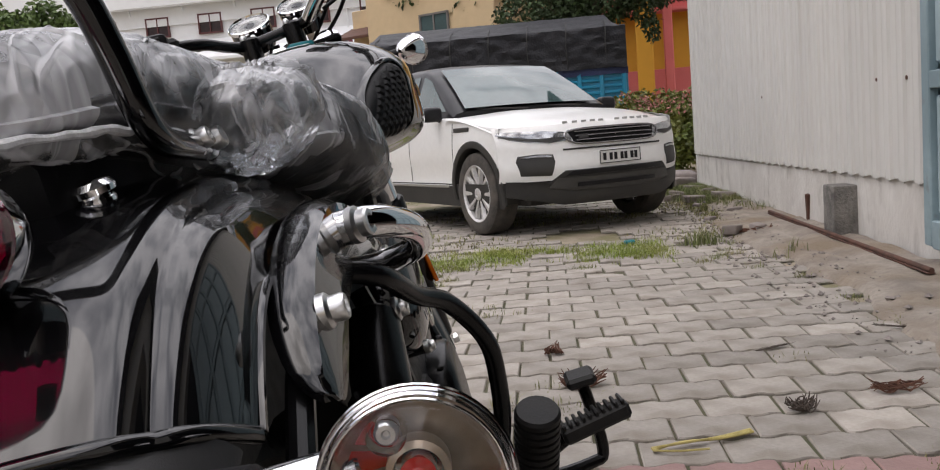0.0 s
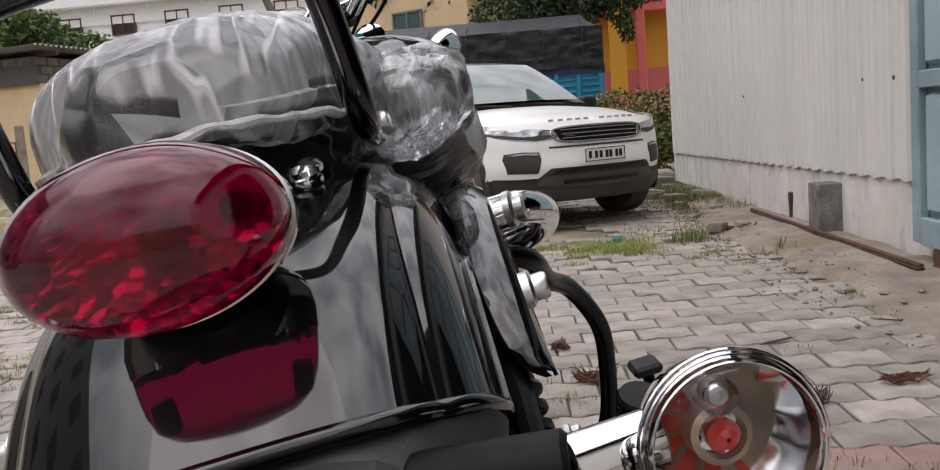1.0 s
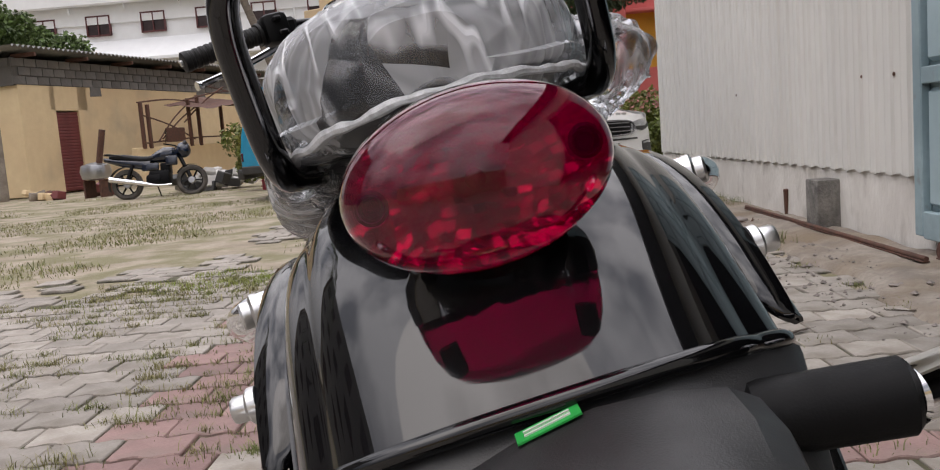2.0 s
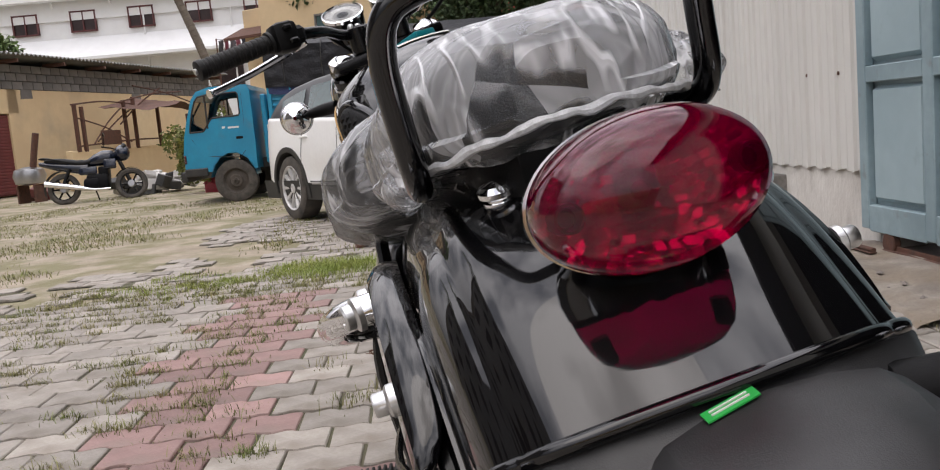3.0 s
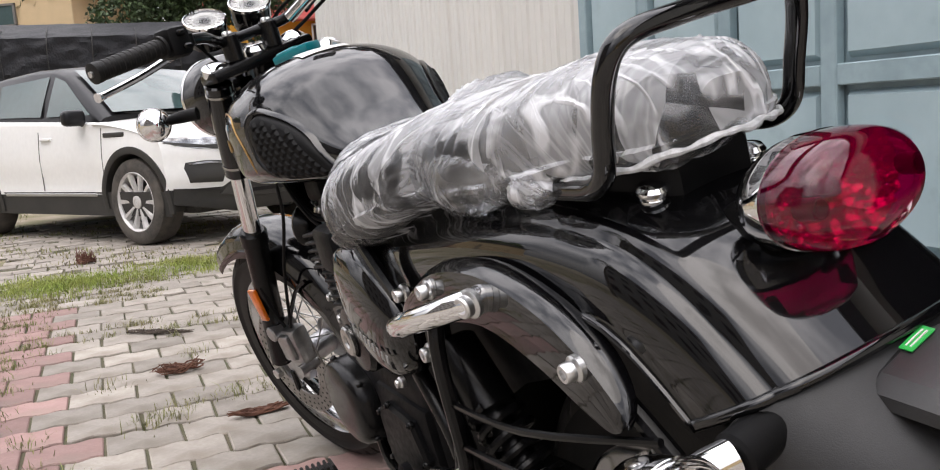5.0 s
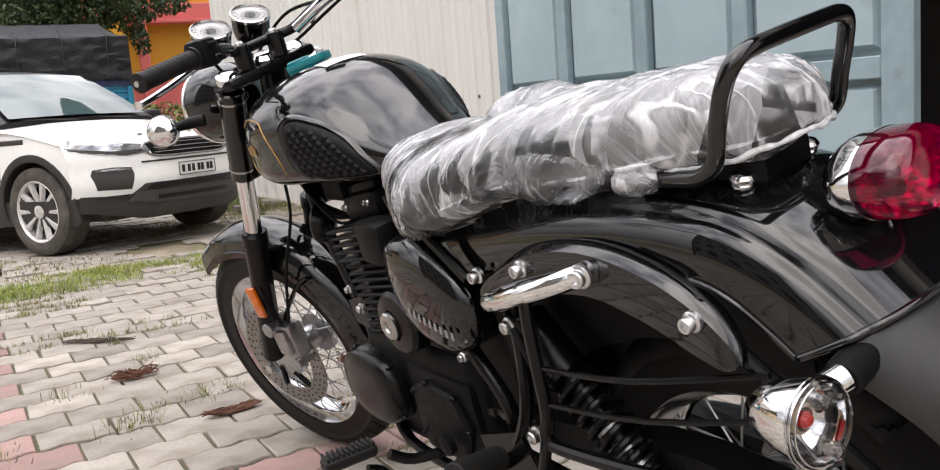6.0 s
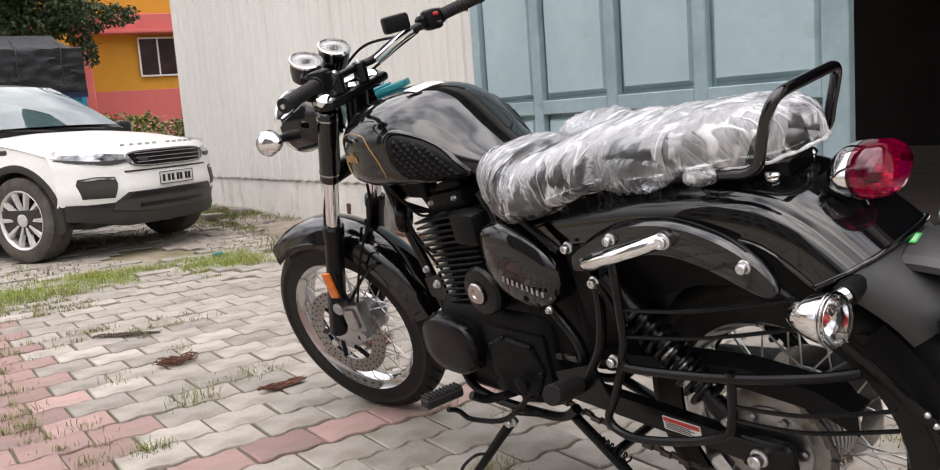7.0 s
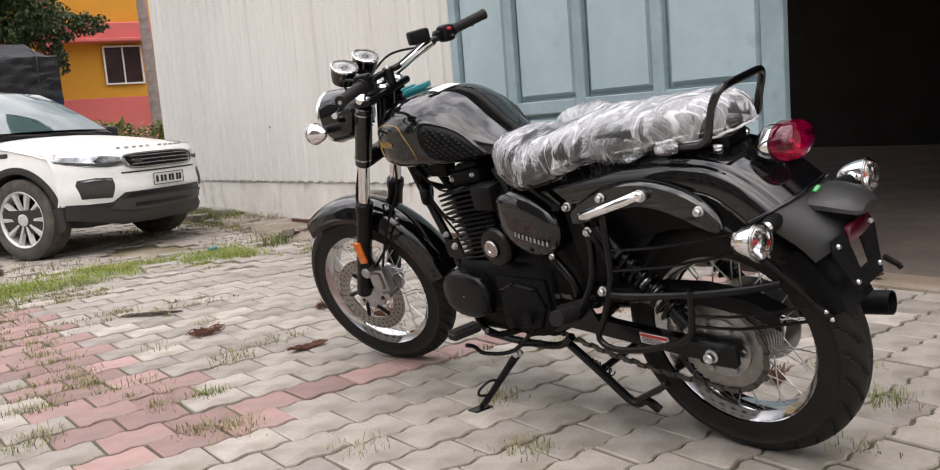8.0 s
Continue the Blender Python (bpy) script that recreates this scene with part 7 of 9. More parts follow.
cab.matrix_local = Matrix.Translation((0, 0.177, 0)) @ Matrix.Diagonal((1, 0.803, 1, 1))
for s in (-1, 1):
    part("window_seal", Geo().tube([(s * (W + 0.004), y, z) for y, z in WIN], 0.018, 6, closed=True), CLAD, cab, "black window seal")
    part("window_post", Geo().box((s * W, 0.5, 1.75), (0.03, 0.04, 0.64), 0.006), CLAD, cab, "black quarter light post")
part("cab_seat", Geo().box((0, -0.32, 1.1), (1.6, 0.4, 0.8), 0.06, seg=2), CLAD, cab, "dark cab seat")
part("lower_skirt", Geo().box((-W + 0.02, 0.87, 0.62), (0.1, 0.54, 0.16), 0.02), CLAD, cab, "black lower skirt")
part("windscreen", Geo().rings([[(-W + 0.1, 1.09, 1.36), (W - 0.1, 1.09, 1.36), (W - 0.14, 0.86, 1.98), (-W + 0.14, 0.86, 1.98)], [(-W + 0.1, 1.06, 1.35), (W - 0.1, 1.06, 1.35), (W - 0.14, 0.84, 1.97), (-W + 0.14, 0.84, 1.97)]]), CARGLASS, cab, "cab windscreen")
part("door_gap", Geo().tube([(-W - 0.002, -0.36, 2.05), (-W - 0.002, -0.36, 1.0), (-W - 0.002, -0.2, 0.85), (-W - 0.002, 0.62, 0.92), (-W - 0.002, 0.9, 1.25)], 0.008, 5), CLAD, cab)
part("door_handle", Geo().box((-W - 0.012, -0.22, 1.22), (0.02, 0.16, 0.05), 0.008), MATTE, cab, "black door handle")
part("cab_mark", Geo().box((-W - 0.006, -0.1, 1.42), (0.006, 0.26, 0.035), 0.0).box((-W - 0.006, 0.13, 1.42), (0.006, 0.07, 0.06), 0.0), WHITE, cab, "white maker's mark as plain bars")
part("tail_marker", Geo().box((-W - 0.004, 1.1, 0.88), (0.03, 0.05, 0.16), 0.006), REDREF, cab, "red corner lamp")
part("bumper", Geo().box((0, 1.12, 0.55), (1.9, 0.14, 0.2), 0.03, seg=2), CLAD, truck, "dark front bumper")
part("chassis", Geo().box((-0.35, -2.35, 0.7), (0.1, 6.4, 0.2), 0.01).box((0.35, -2.35, 0.7), (0.1, 6.4, 0.2), 0.01), CLAD, truck, "dark chassis rails")
bed = part("load_bed", Geo().box((0, -3.14, 1.48), (2.05, 5.04, 1.22), 0.01).box((0, -3.14, 0.86), (2.0, 5.0, 0.1), 0.01), TBLUE, truck, "blue ribbed load bed")
for i in range(13):
    part("bed_post", Geo().box((-1.05, -0.66 - i * 0.413, 1.48), (0.07, 0.08, 1.22), 0.01), TBLUE, bed)
for i in range(10):
    part("bed_slat", Geo().box((-1.035, -3.14, 0.95 + i * 0.115), (0.05, 5.0, 0.055), 0.015), TBLUE, bed)
for i in range(9):
    part("end_rib", Geo().box((-0.9 + i * 0.225, -5.68, 1.48), (0.06, 0.045, 1.2), 0.01), TBLUE, bed)
rows = []
for i in range(130):
    y = -0.62 - 5.06 * i / 129
    hip = min(1.0, (5.68 + y) / 0.3, (-0.62 - y) / 0.3)
    row = []
    for j in range(60):
        k = j / 59 * 2 - 1
        if abs(k) > 0.45:
            q = (abs(k) - 0.45) / 0.55
            x, z = math.copysign(1.08 + 0.03 * q, k), 2.84 - 0.76 * q
        else:
            x, z = 1.08 * k / 0.45, 2.84 + 0.34 * max(0.0, hip) * (1 - abs(k) / 0.45)
        d = 0.02 * noise.noise((x * 3, y * 4, z * 5)) + 0.012 * noise.noise((x * 6, y * 5, z * 17)) + 0.012 * noise.ridged_multi_fractal(Vector((x * 2, y * 2.6, z * 8)), 0.9, 2.1, 3, 0.9, 2.0)
        edge = 0.05 * noise.noise((y * 2.2, 7.0, x)) if abs(k) > 0.97 else 0.0
        row.append((x * (1 + d * 1.6), y, z + d * 0.5 + edge))
    rows.append(row)
tp = Geo().sheet(rows)
for r in (rows[0], rows[-1]):
    yy = r[0][1]
    tp.sheet([[(p[0] * (1 - 0.5 * q), yy - 0.02 * q + 0.03 * noise.noise((p[0] * 4, q * 3, yy)), 2.08 + (p[2] - 2.08) * (1 - q)) for p in r] for q in (0, 0.35, 0.7, 1.0)])
part("tarpaulin", tp, TARP, truck, "creased black tarpaulin tied over the load", smooth=40)
under = [[(-1.085 - 0.012 * noise.noise((y * 3, z * 6, 1)), y, z + 0.04 * noise.noise((y * 2.7, 3.0, 0)) * (1 if z < 2 else 0)) for z in (2.1, 2.03, 1.96)] for y in [-0.66 - 5.04 * i / 70 for i in range(71)]]
part("under_sheet", Geo().sheet(under), mat("dark_blue_sheet", (0.02, 0.035, 0.12), 0.5, vary=0.3, scale=6, bump=0.6, bscale=30), truck, "dark blue sheet showing below the tarpaulin", smooth=40)
for i in range(7):
    y = -1.0 - i * 0.72
    part("tie_rope", Geo().tube([(-0.5, y, 3.03), (-1.1, y, 2.87), (-1.16, y + 0.02, 2.5), (-1.13, y, 2.08)], 0.009, 6, 3), CLAD, truck)
part("headboard", Geo().box((0, -0.5, 1.35), (1.8, 0.1, 1.3), 0.02), TBLUE, truck, "blue bulkhead between cab and bed")
part("exhaust_stack", Geo().tube([(-0.9, -0.66, 0.7), (-0.9, -0.66, 2.0)], 0.03, 8), CLAD, truck, "dark pipe behind the cab")
part("mudflap", Geo().box((-0.85, -0.62, 0.65), (0.3, 0.04, 0.6), 0.01), CLAD, truck, "black mudflap")
TRIM = mat("dusty_brown_steel_wheel", (0.09, 0.075, 0.062), 0.8, vary=0.3, scale=5)
for s in (-1, 1):
    for y in (0.16, -4.1):
        car_wheel(truck, (s * 0.84, y, 0.41), s, 0.41, 0.25, 0.22, 0, TRIM)
part("wheel_arch", Geo().sheet([[(x, 0.177 + 0.44 * math.cos(a), 0.41 + 0.545 * math.sin(a)) for x in (-0.985, -0.97, -0.5)] for a in [radians(q) for q in range(10, 171, 8)]]), TBLUE, truck, "blue wheel arch lip")

# ---- shed with shutter door ----
CREAM = mat("cream_plaster", (0.72, 0.57, 0.35), 0.9, scale=0.6, c2=(0.64, 0.48, 0.29), bump=0.4, bscale=20, stain=((0.36, 0.29, 0.21), 0.8, 0.56, 0.8, 0.6))
BLOCK = mat("grey_cement_block", (0.2, 0.19, 0.18), 0.95, vary=0.25, scale=2, bump=0.6, bscale=25, obr=0.18)
MORTAR = mat("dark_mortar", (0.13, 0.12, 0.11), 0.95, vary=0.2, scale=4)
ROOF = mat("cement_sheet_roof", (0.17, 0.17, 0.165), 0.9, vary=0.3, scale=2, c2=(0.26, 0.26, 0.25))
SHUT = mat("maroon_shutter", (0.2, 0.045, 0.045), 0.5, vary=0.3, scale=3)
SHED = Matrix.Translation((-15.5, 20.0, 0.05)) @ pose(0, 0, 0, 0, 0, -1.5)
sh = thing("shed", SHED, "long cream plastered shed with cement-block top and sheet roof", "shed")
# wall runs along +y; the yard is on its +x side; near end faces the yard corner
part("wall", Geo().box((-2.5, 0.2 + 1.3 / 2, 1.4), (5.0, 1.3, 2.8), 0.01).box((-2.5, 2.6 + 12.0 / 2 - 0.2, 1.4), (5.0, 12.0, 2.8), 0.01).box((-2.5, 2.05, 2.48), (5.0, 1.5, 0.64), 0.01).box((-2.6, 2.0, 1.1), (4.6, 1.7, 2.2)), CREAM, sh, "cream plaster wall")
part("band_core", Geo().box((-2.52, 7.2, 3.12), (4.98, 14.2, 0.68)), MORTAR, sh)
blockmesh = mesh_of("cement_block", Geo().box((0, 0, 0), (0.06, 0.41, 0.2), 0.006), BLOCK)
for r in range(3):
    for i in range(33):
        ob = new("cement_block", blockmesh)
        ob.parent = sh
        ob.matrix_basis = Matrix.Translation((-0.012, 0.3 + i * 0.43 + (0.2 if r % 2 else 0), 2.91 + r * 0.22))
for i in range(11):
    ob = new("cement_block", blockmesh)
    ob.parent = sh
    ob.matrix_basis = Matrix.Translation((-0.3 - i * 0.43, 0.1, 3.35)) @ pose(0, 0, 0, 0, 0, 90)
rows = [[(x, y, 3.56 + 0.02 * (x + 5) + 0.03 * math.cos(2 * math.pi * y / 0.18)) for x in (0.55, -1.5, -3.5, -5.6)] for y in [-0.5 + 15.4 * i / 640 for i in range(641)]]
part("roof", Geo().sheet(rows).sheet([[(a, b, c - 0.012) for a, b, c in r] for r in rows]), ROOF, sh, "corrugated cement sheet roof", smooth=60)
for i in range(8):
    part("rafter", Geo().box((0.2, 0.3 + i * 2.0, 3.5), (0.7, 0.07, 0.1), 0.008), RUST, sh)
dr = part("shutter_door", Geo().box((-0.1, 2.05, 1.08), (0.05, 1.12, 2.1), 0.01), SHUT, sh, "closed maroon roller shutter door")
sl = mesh_of("slat", Geo().box((0, 0, 0), (0.03, 1.1, 0.07), 0.012), SHUT)
for i in range(25):
    ob = new("slat", sl)
    ob.parent = dr
    ob.matrix_basis = Matrix.Translation((-0.07, 2.05, 0.1 + i * 0.083))
for i, (a, b, c, d) in enumerate(((2.95, 3.1, 2.55, 0.5), (8.5, 3.0, 2.5, 0.6))):
    part("plaster_patch", Geo().plate([(0, 0), (d, 0.02), (d * 0.95, 0.35), (d * 0.4, 0.3), (0.05, 0.4)], (0.006, a, c), (0, 1, 0), (0, 0, 1), 0.01), BLOCK, sh, "bare cement patch")

# compound wall with rusty frame and canopy
CW = Matrix.Translation((-13.9, 22.4, 0.05)) @ pose(0, 0, 0, 0, 0, -3)
cw = thing("compound_wall", CW, "low cream plastered compound wall", "wall", kind="structure")
part("wall", Geo().box((0, 5.5, 0.52), (0.2, 11.0, 1.05), 0.02), CREAM, cw, kind="structure")
fr_ = thing("scrap_iron_shelter", CW, "rusty scrap-iron frame with a torn canopy", "frame")
for y, z in ((0.3, 2.25), (0.6, 2.2), (2.6, 2.4), (3.1, 2.5), (4.4, 2.3), (6.2, 2.0)):
    part("post", Geo().box((0.12, y, z / 2 + 0.5), (0.09, 0.09, z - 1.0), 0.008), RUST, fr_)
for a, b in (((0.1, 0.2, 2.25), (0.1, 3.0, 2.3)), ((0.1, 0.3, 1.15), (0.1, 6.5, 1.2)), ((0.12, 0.4, 1.9), (0.12, 2.8, 1.2)), ((0.12, 1.0, 1.2), (0.12, 2.5, 2.2)), ((0.2, 2.2, 1.7), (0.4, 4.2, 2.75)), ((0.3, 2.9, 2.8), (0.3, 6.5, 2.3)), ((0.1, 1.2, 1.25), (0.1, 3.4, 2.3)), ((0.5, 1.8, 2.3), (0.2, 5.8, 2.7))):
    part("rod", Geo().tube([a, ((a[0] + b[0]) / 2, (a[1] + b[1]) / 2, (a[2] + b[2]) / 2 + 0.08), b], 0.022, 6, 4), RUST, fr_)
part("canopy", Geo().sheet([[(-0.5 + 1.6 * j / 8, 2.3 + 3.6 * i / 14, 2.5 - 0.25 * abs(i / 7 - 1) - 0.22 * (j / 8) + 0.08 * noise.noise((i * 0.6, j * 0.6, 2))) for j in range(9)] for i in range(15)]), RUST, fr_, "torn rusty canopy sheet")
part("window_grille", Geo().box((0.16, 1.75, 1.35), (0.06, 0.9, 0.4), 0.01), RUST, fr_, "rusty grille box")

# ---- white apartment house ----
WPL = mat("white_wall_paint", (0.8, 0.81, 0.82), 0.85, vary=0.06, scale=0.4, stain=((0.5, 0.5, 0.5), 0.5, 0.6, 0.85, 0.35))
DKWIN = mat("dark_window", (0.05, 0.03, 0.03), 0.2, vary=0.4, scale=3)
MARO = mat("maroon_window_wood", (0.12, 0.03, 0.03), 0.5, vary=0.3, scale=4)
AP = Matrix.Translation((-33.5, 43.2, 0)) @ pose(0, 0, 0, 0, 0, 9)
ap = thing("apartment_house", AP, "white two-storey apartment house with maroon windows", "house")
part("wall", Geo().box((12, 2.5, 4.0), (40, 4.4, 8.0)).box((12, 2.4, 9.4), (40, 4.5, 2.8)), WPL, ap, "white wall")
part("sunshade", Geo().rings([[(-8, -0.9, 6.0), (32, -0.9, 6.0), (32, 0.4, 7.2), (-8, 0.4, 7.2)], [(-8, -0.9, 5.85), (32, -0.9, 5.85), (32, 0.5, 5.85), (-8, 0.5, 5.85)]]), WPL, ap, "deep sloped white sunshade")
part("parapet", Geo().box((12, -0.3, 9.75), (40, 0.5, 1.6), 0.02), WPL, ap, "white parapet")
for i in range(11):
    x = -1.5 + i * 3.0
    wn_ = part("window", Geo().box((x, 0.27, 7.92), (1.25, 0.1, 0.98), 0.01), DKWIN, ap, "dark maroon framed window")
    part("window_frame", Geo().box((x, 0.2, 8.42), (1.35, 0.14, 0.08)).box((x, 0.2, 7.42), (1.35, 0.14, 0.08)).box((x - 0.63, 0.2, 7.92), (0.08, 0.14, 1.0)).box((x + 0.63, 0.2, 7.92), (0.08, 0.14, 1.0)).box((x, 0.2, 7.92), (0.06, 0.14, 1.0)), MARO, wn_)
    part("bracket", Geo().rings([[(x - 1.55, 0.3, 8.4), (x - 1.45, 0.3, 8.4), (x - 1.45, 0.3, 8.9), (x - 1.55, 0.3, 8.9)], [(x - 1.55, -0.05, 8.88), (x - 1.45, -0.05, 8.88), (x - 1.45, -0.05, 8.95), (x - 1.55, -0.05, 8.95)]]), WPL, ap)
for i in range(9):
    x = 1.0 + i * 3.4
    part("ground_window", Geo().box((x, 0.25, 4.4), (1.7, 0.12, 1.3), 0.01), DKWIN, ap, "dark ground floor opening")
for x in (8.5, 13.0, 17.5):
    part("air_conditioner", Geo().box((x + 1.0, -0.05, 5.2), (0.8, 0.35, 0.55), 0.03), WPL, ap, "white air-conditioner unit")
    part("pipe", Geo().tube([(x + 2.1, 0.2, 0), (x + 2.1, 0.2, 8.8)], 0.05, 6), WPL, ap)

# ---- tan house behind the lorry ----
TAN = mat("tan_wall_paint", (0.62, 0.47, 0.29), 0.88, vary=0.12, scale=0.7, stain=((0.4, 0.3, 0.18), 0.6, 0.58, 0.85, 0.5))
TH_ = Matrix.Translation((-5.0, 22.7, 0)) @ pose(0, 0, 0, 0, 0, -20)
th = thing("tan_house", TH_, "tan painted house with a small grey window", "house")
part("wall", Geo().box((-2.1, 2.0, 3.4), (4.2, 4.0, 6.8), 0.02), TAN, th, "tan wall")
part("side_wing", Geo().box((-5.2, 3.2, 2.4), (2.2, 3.0, 4.8), 0.02), CREAM, th, "cream side wing")
tw = part("window", Geo().box((-1.85, -0.02, 3.78), (0.85, 0.06, 0.45), 0.01), CARGLASS, th, "grey framed window")
part("window_frame", Geo().box((-1.85, -0.05, 4.02), (0.95, 0.06, 0.05)).box((-1.85, -0.05, 3.55), (0.95, 0.06, 0.05)).box((-2.3, -0.05, 3.785), (0.05, 0.06, 0.5)).box((-1.4, -0.05, 3.785), (0.05, 0.06, 0.5)).box((-1.85, -0.05, 3.785), (0.04, 0.06, 0.46)), BLOCK, tw)
part("awning", Geo().rings([[(-6.4, 1.75, 4.3), (-4.2, 1.75, 4.3), (-4.2, 0.9, 3.95), (-6.4, 0.9, 3.95)], [(-6.4, 1.75, 4.2), (-4.2, 1.75, 4.2), (-4.2, 0.9, 3.87), (-6.4, 0.9, 3.87)]]), RUST, th, "dark sloping awning")

# ---- yellow and pink house ----
YEL = mat("ochre_yellow_paint", (0.62, 0.3, 0.03), 0.85, vary=0.12, scale=0.8)
PNK = mat("salmon_pink_paint", (0.62, 0.15, 0.14), 0.85, vary=0.12, scale=0.8)
YH = Matrix.Translation((0.75, 23.73, -0.096)) @ pose(0, 0, 0, 0, 0, 4) @ Matrix.Diagonal((1.107, 1.107, 1.107, 1))
yh = thing("yellow_house", YH, "ochre yellow house with salmon pink bands", "house")
part("wall", Geo().box((0.3, 1.6, 1.97 + 0.66), (6.2, 3.2, 1.32)).box((0.3, 1.7, 4.8), (6.2, 3.2, 2.6)), YEL, yh, "ochre wall")
part("lower_band", Geo().box((0.3, 1.58, 0.985), (6.22, 3.22, 1.97), 0.01), PNK, yh, "salmon pink base band")
part("upper_band", Geo().box((0.3, 1.5, 3.4), (6.4, 3.4, 0.42), 0.02).box((0.3, 1.35, 3.21), (6.5, 3.5, 0.07), 0.01), PNK, yh, "salmon pink floor band")
yw = part("window", Geo().box((0.06, -0.02, 2.68), (0.74, 0.05, 0.78), 0.005), DKWIN, yh, "dark two-pane sliding window")
part("window_frame", Geo().box((0.06, -0.05, 3.09), (0.82, 0.05, 0.035)).box((0.06, -0.05, 2.27), (0.82, 0.05, 0.035)).box((-0.34, -0.05, 2.68), (0.035, 0.05, 0.8)).box((0.46, -0.05, 2.68), (0.035, 0.05, 0.8)).box((0.06, -0.05, 2.68), (0.03, 0.05, 0.8)), WHITE, yw, "white window frame")
part("column", Geo().box((-2.0, -1.0, 2.4), (0.35, 0.35, 4.8), 0.02), YEL, yh, "ochre porch column")
part("column", Geo().box((-1.5, -0.6, 2.4), (0.2, 0.3, 4.8), 0.02), PNK, yh, "pink porch column")

# ---- washing on a line by the apartment house ----
wl = thing("washing_line", Matrix.Translation((-13.65, 33.5, 0)), "washing line with dark and maroon clothes by the white house", "washing line")
part("line_post", Geo().cyl((-0.62, 0, 0), (-0.62, 0, 4.95), 0.03, n=8).cyl((0.62, 0, 0), (0.62, 0, 4.95), 0.03, n=8), RUST, wl, "thin rusty posts")
part("line", Geo().tube([(-0.62, 0, 4.92), (0, 0, 4.86), (0.62, 0, 4.92)], 0.008, 6, 3), CLAD, wl)
for i, (c, w, h) in enumerate((((0.06, 0.055, 0.06), 0.2, 0.5), ((0.16, 0.03, 0.05), 0.16, 0.62), ((0.1, 0.09, 0.1), 0.22, 0.42), ((0.2, 0.05, 0.07), 0.18, 0.58), ((0.03, 0.03, 0.04), 0.15, 0.5))):
    x0 = -0.55 + i * 0.23
    part("cloth", Geo().sheet([[(x0 + w * u / 6 + 0.02 * math.sin(v), 0.03 * math.sin(u * 1.9 + i) * (0.3 + v * 0.2), 4.87 - h * v / 6 - 0.02 * math.sin(u + i)) for u in range(7)] for v in range(7)]), mat("washing_cloth", c, 0.9, vary=0.3, scale=8), wl, "hanging cloth", smooth=60)

# ---- plants ----
LEAF = mat("tree_leaves", (0.06, 0.11, 0.025), 0.6, isl=0.5, scale=2, c2=(0.1, 0.15, 0.03))
NEEM = mat("dark_feathery_leaves", (0.03, 0.055, 0.018), 0.65, isl=0.5, scale=2, c2=(0.05, 0.085, 0.025))
HEDGE = mat("hedge_leaves", (0.1, 0.16, 0.03), 0.6, isl=0.5, scale=2, c2=(0.2, 0.19, 0.04))
BARK = mat("grey_brown_bark", (0.17, 0.14, 0.11), 0.95, vary=0.35, scale=6, bump=0.8, bscale=30)

PALMBARK = mat("palm_bark", (0.33, 0.27, 0.25), 0.9, vary=0.25, scale=9, bump=0.6, bscale=40, c2=(0.22, 0.18, 0.17))


def leaves(clumps, count, size, rnd, droop=0.3):
    """Many small folded leaves scattered through clumps (x, y, z, r)."""
    V, F = [], []
    tot = sum(c[3] ** 2 for c in clumps)
    for cx, cy, cz, r in clumps:
        for _ in range(int(count * r * r / tot)):
            d = Vector((rnd.gauss(0, 1), rnd.gauss(0, 1), rnd.gauss(0, 1))).normalized() * r * rnd.uniform(0.45, 1.05) ** 0.6
            p = Vector((cx, cy, cz)) + d
            a = Vector((rnd.uniform(-1, 1), rnd.uniform(-1, 1), rnd.uniform(-1, 0.5) - droop)).normalized() * size * rnd.uniform(0.6, 1.3)
            b = a.orthogonal().normalized() * size * 0.3
            b.rotate(Matrix.Rotation(rnd.uniform(0, 6.28), 3, a.normalized()))
            n = len(V)
            up = a.cross(b).normalized() * size * 0.08
            V += [p, p + a * 0.5 + b + up, p + a, p + a * 0.5 - b + up]
            F += [(n, n + 1, n + 2), (n, n + 2, n + 3)]
    g = Geo()
    g.v, g.f = [tuple(v) for v in V], F
    return g


def tree(name, m, trunk, limbs, clumps, count, size, leaf, label, seed):
    rnd = random.Random(seed)
    ob = thing(name, m, label, "tree")
    g = Geo().tube(trunk[0], trunk[1], 10, 4)
    for pts, r in limbs:
        g.tube(pts, r, 8, 3)
    part("trunk", g, BARK, ob, "rough tapering trunk with limbs")
    part("crown", leaves(clumps, count, size, rnd), leaf, ob, "loose leafy crown", smooth=0, kind="stuff")
    return ob


rnd = random.Random(11)
cl = [(max(-3.5, min(1.3, rnd.gauss(-0.6, 1.3))), rnd.gauss(0, 1.2), 4.5 + rnd.gauss(0, 0.8), rnd.uniform(0.45, 0.85)) for _ in range(34)] + [(1.9, 0, 3.7, 0.35), (1.5, -0.3, 3.9, 0.45), (2.5, 0, 3.6, 0.25)]
tree("tree", Matrix.Translation((-21.6, 27.0, 0)), ([(0, 0, 0), (0.1, 0, 1.6), (0.05, 0.1, 3.2), (0, 0, 5.2)], [0.22, 0.18, 0.13, 0.04]), [([(0.05, 0, 2.6), (0.9, 0, 3.5), (1.7, 0.1, 4.0)], [0.09, 0.06, 0.02]), ([(0.05, 0, 2.8), (-0.9, 0.2, 3.9), (-1.5, 0.2, 4.9)], [0.09, 0.06, 0.02])], cl, 26000, 0.2, LEAF, "broad leafy green tree behind the shed", 3)
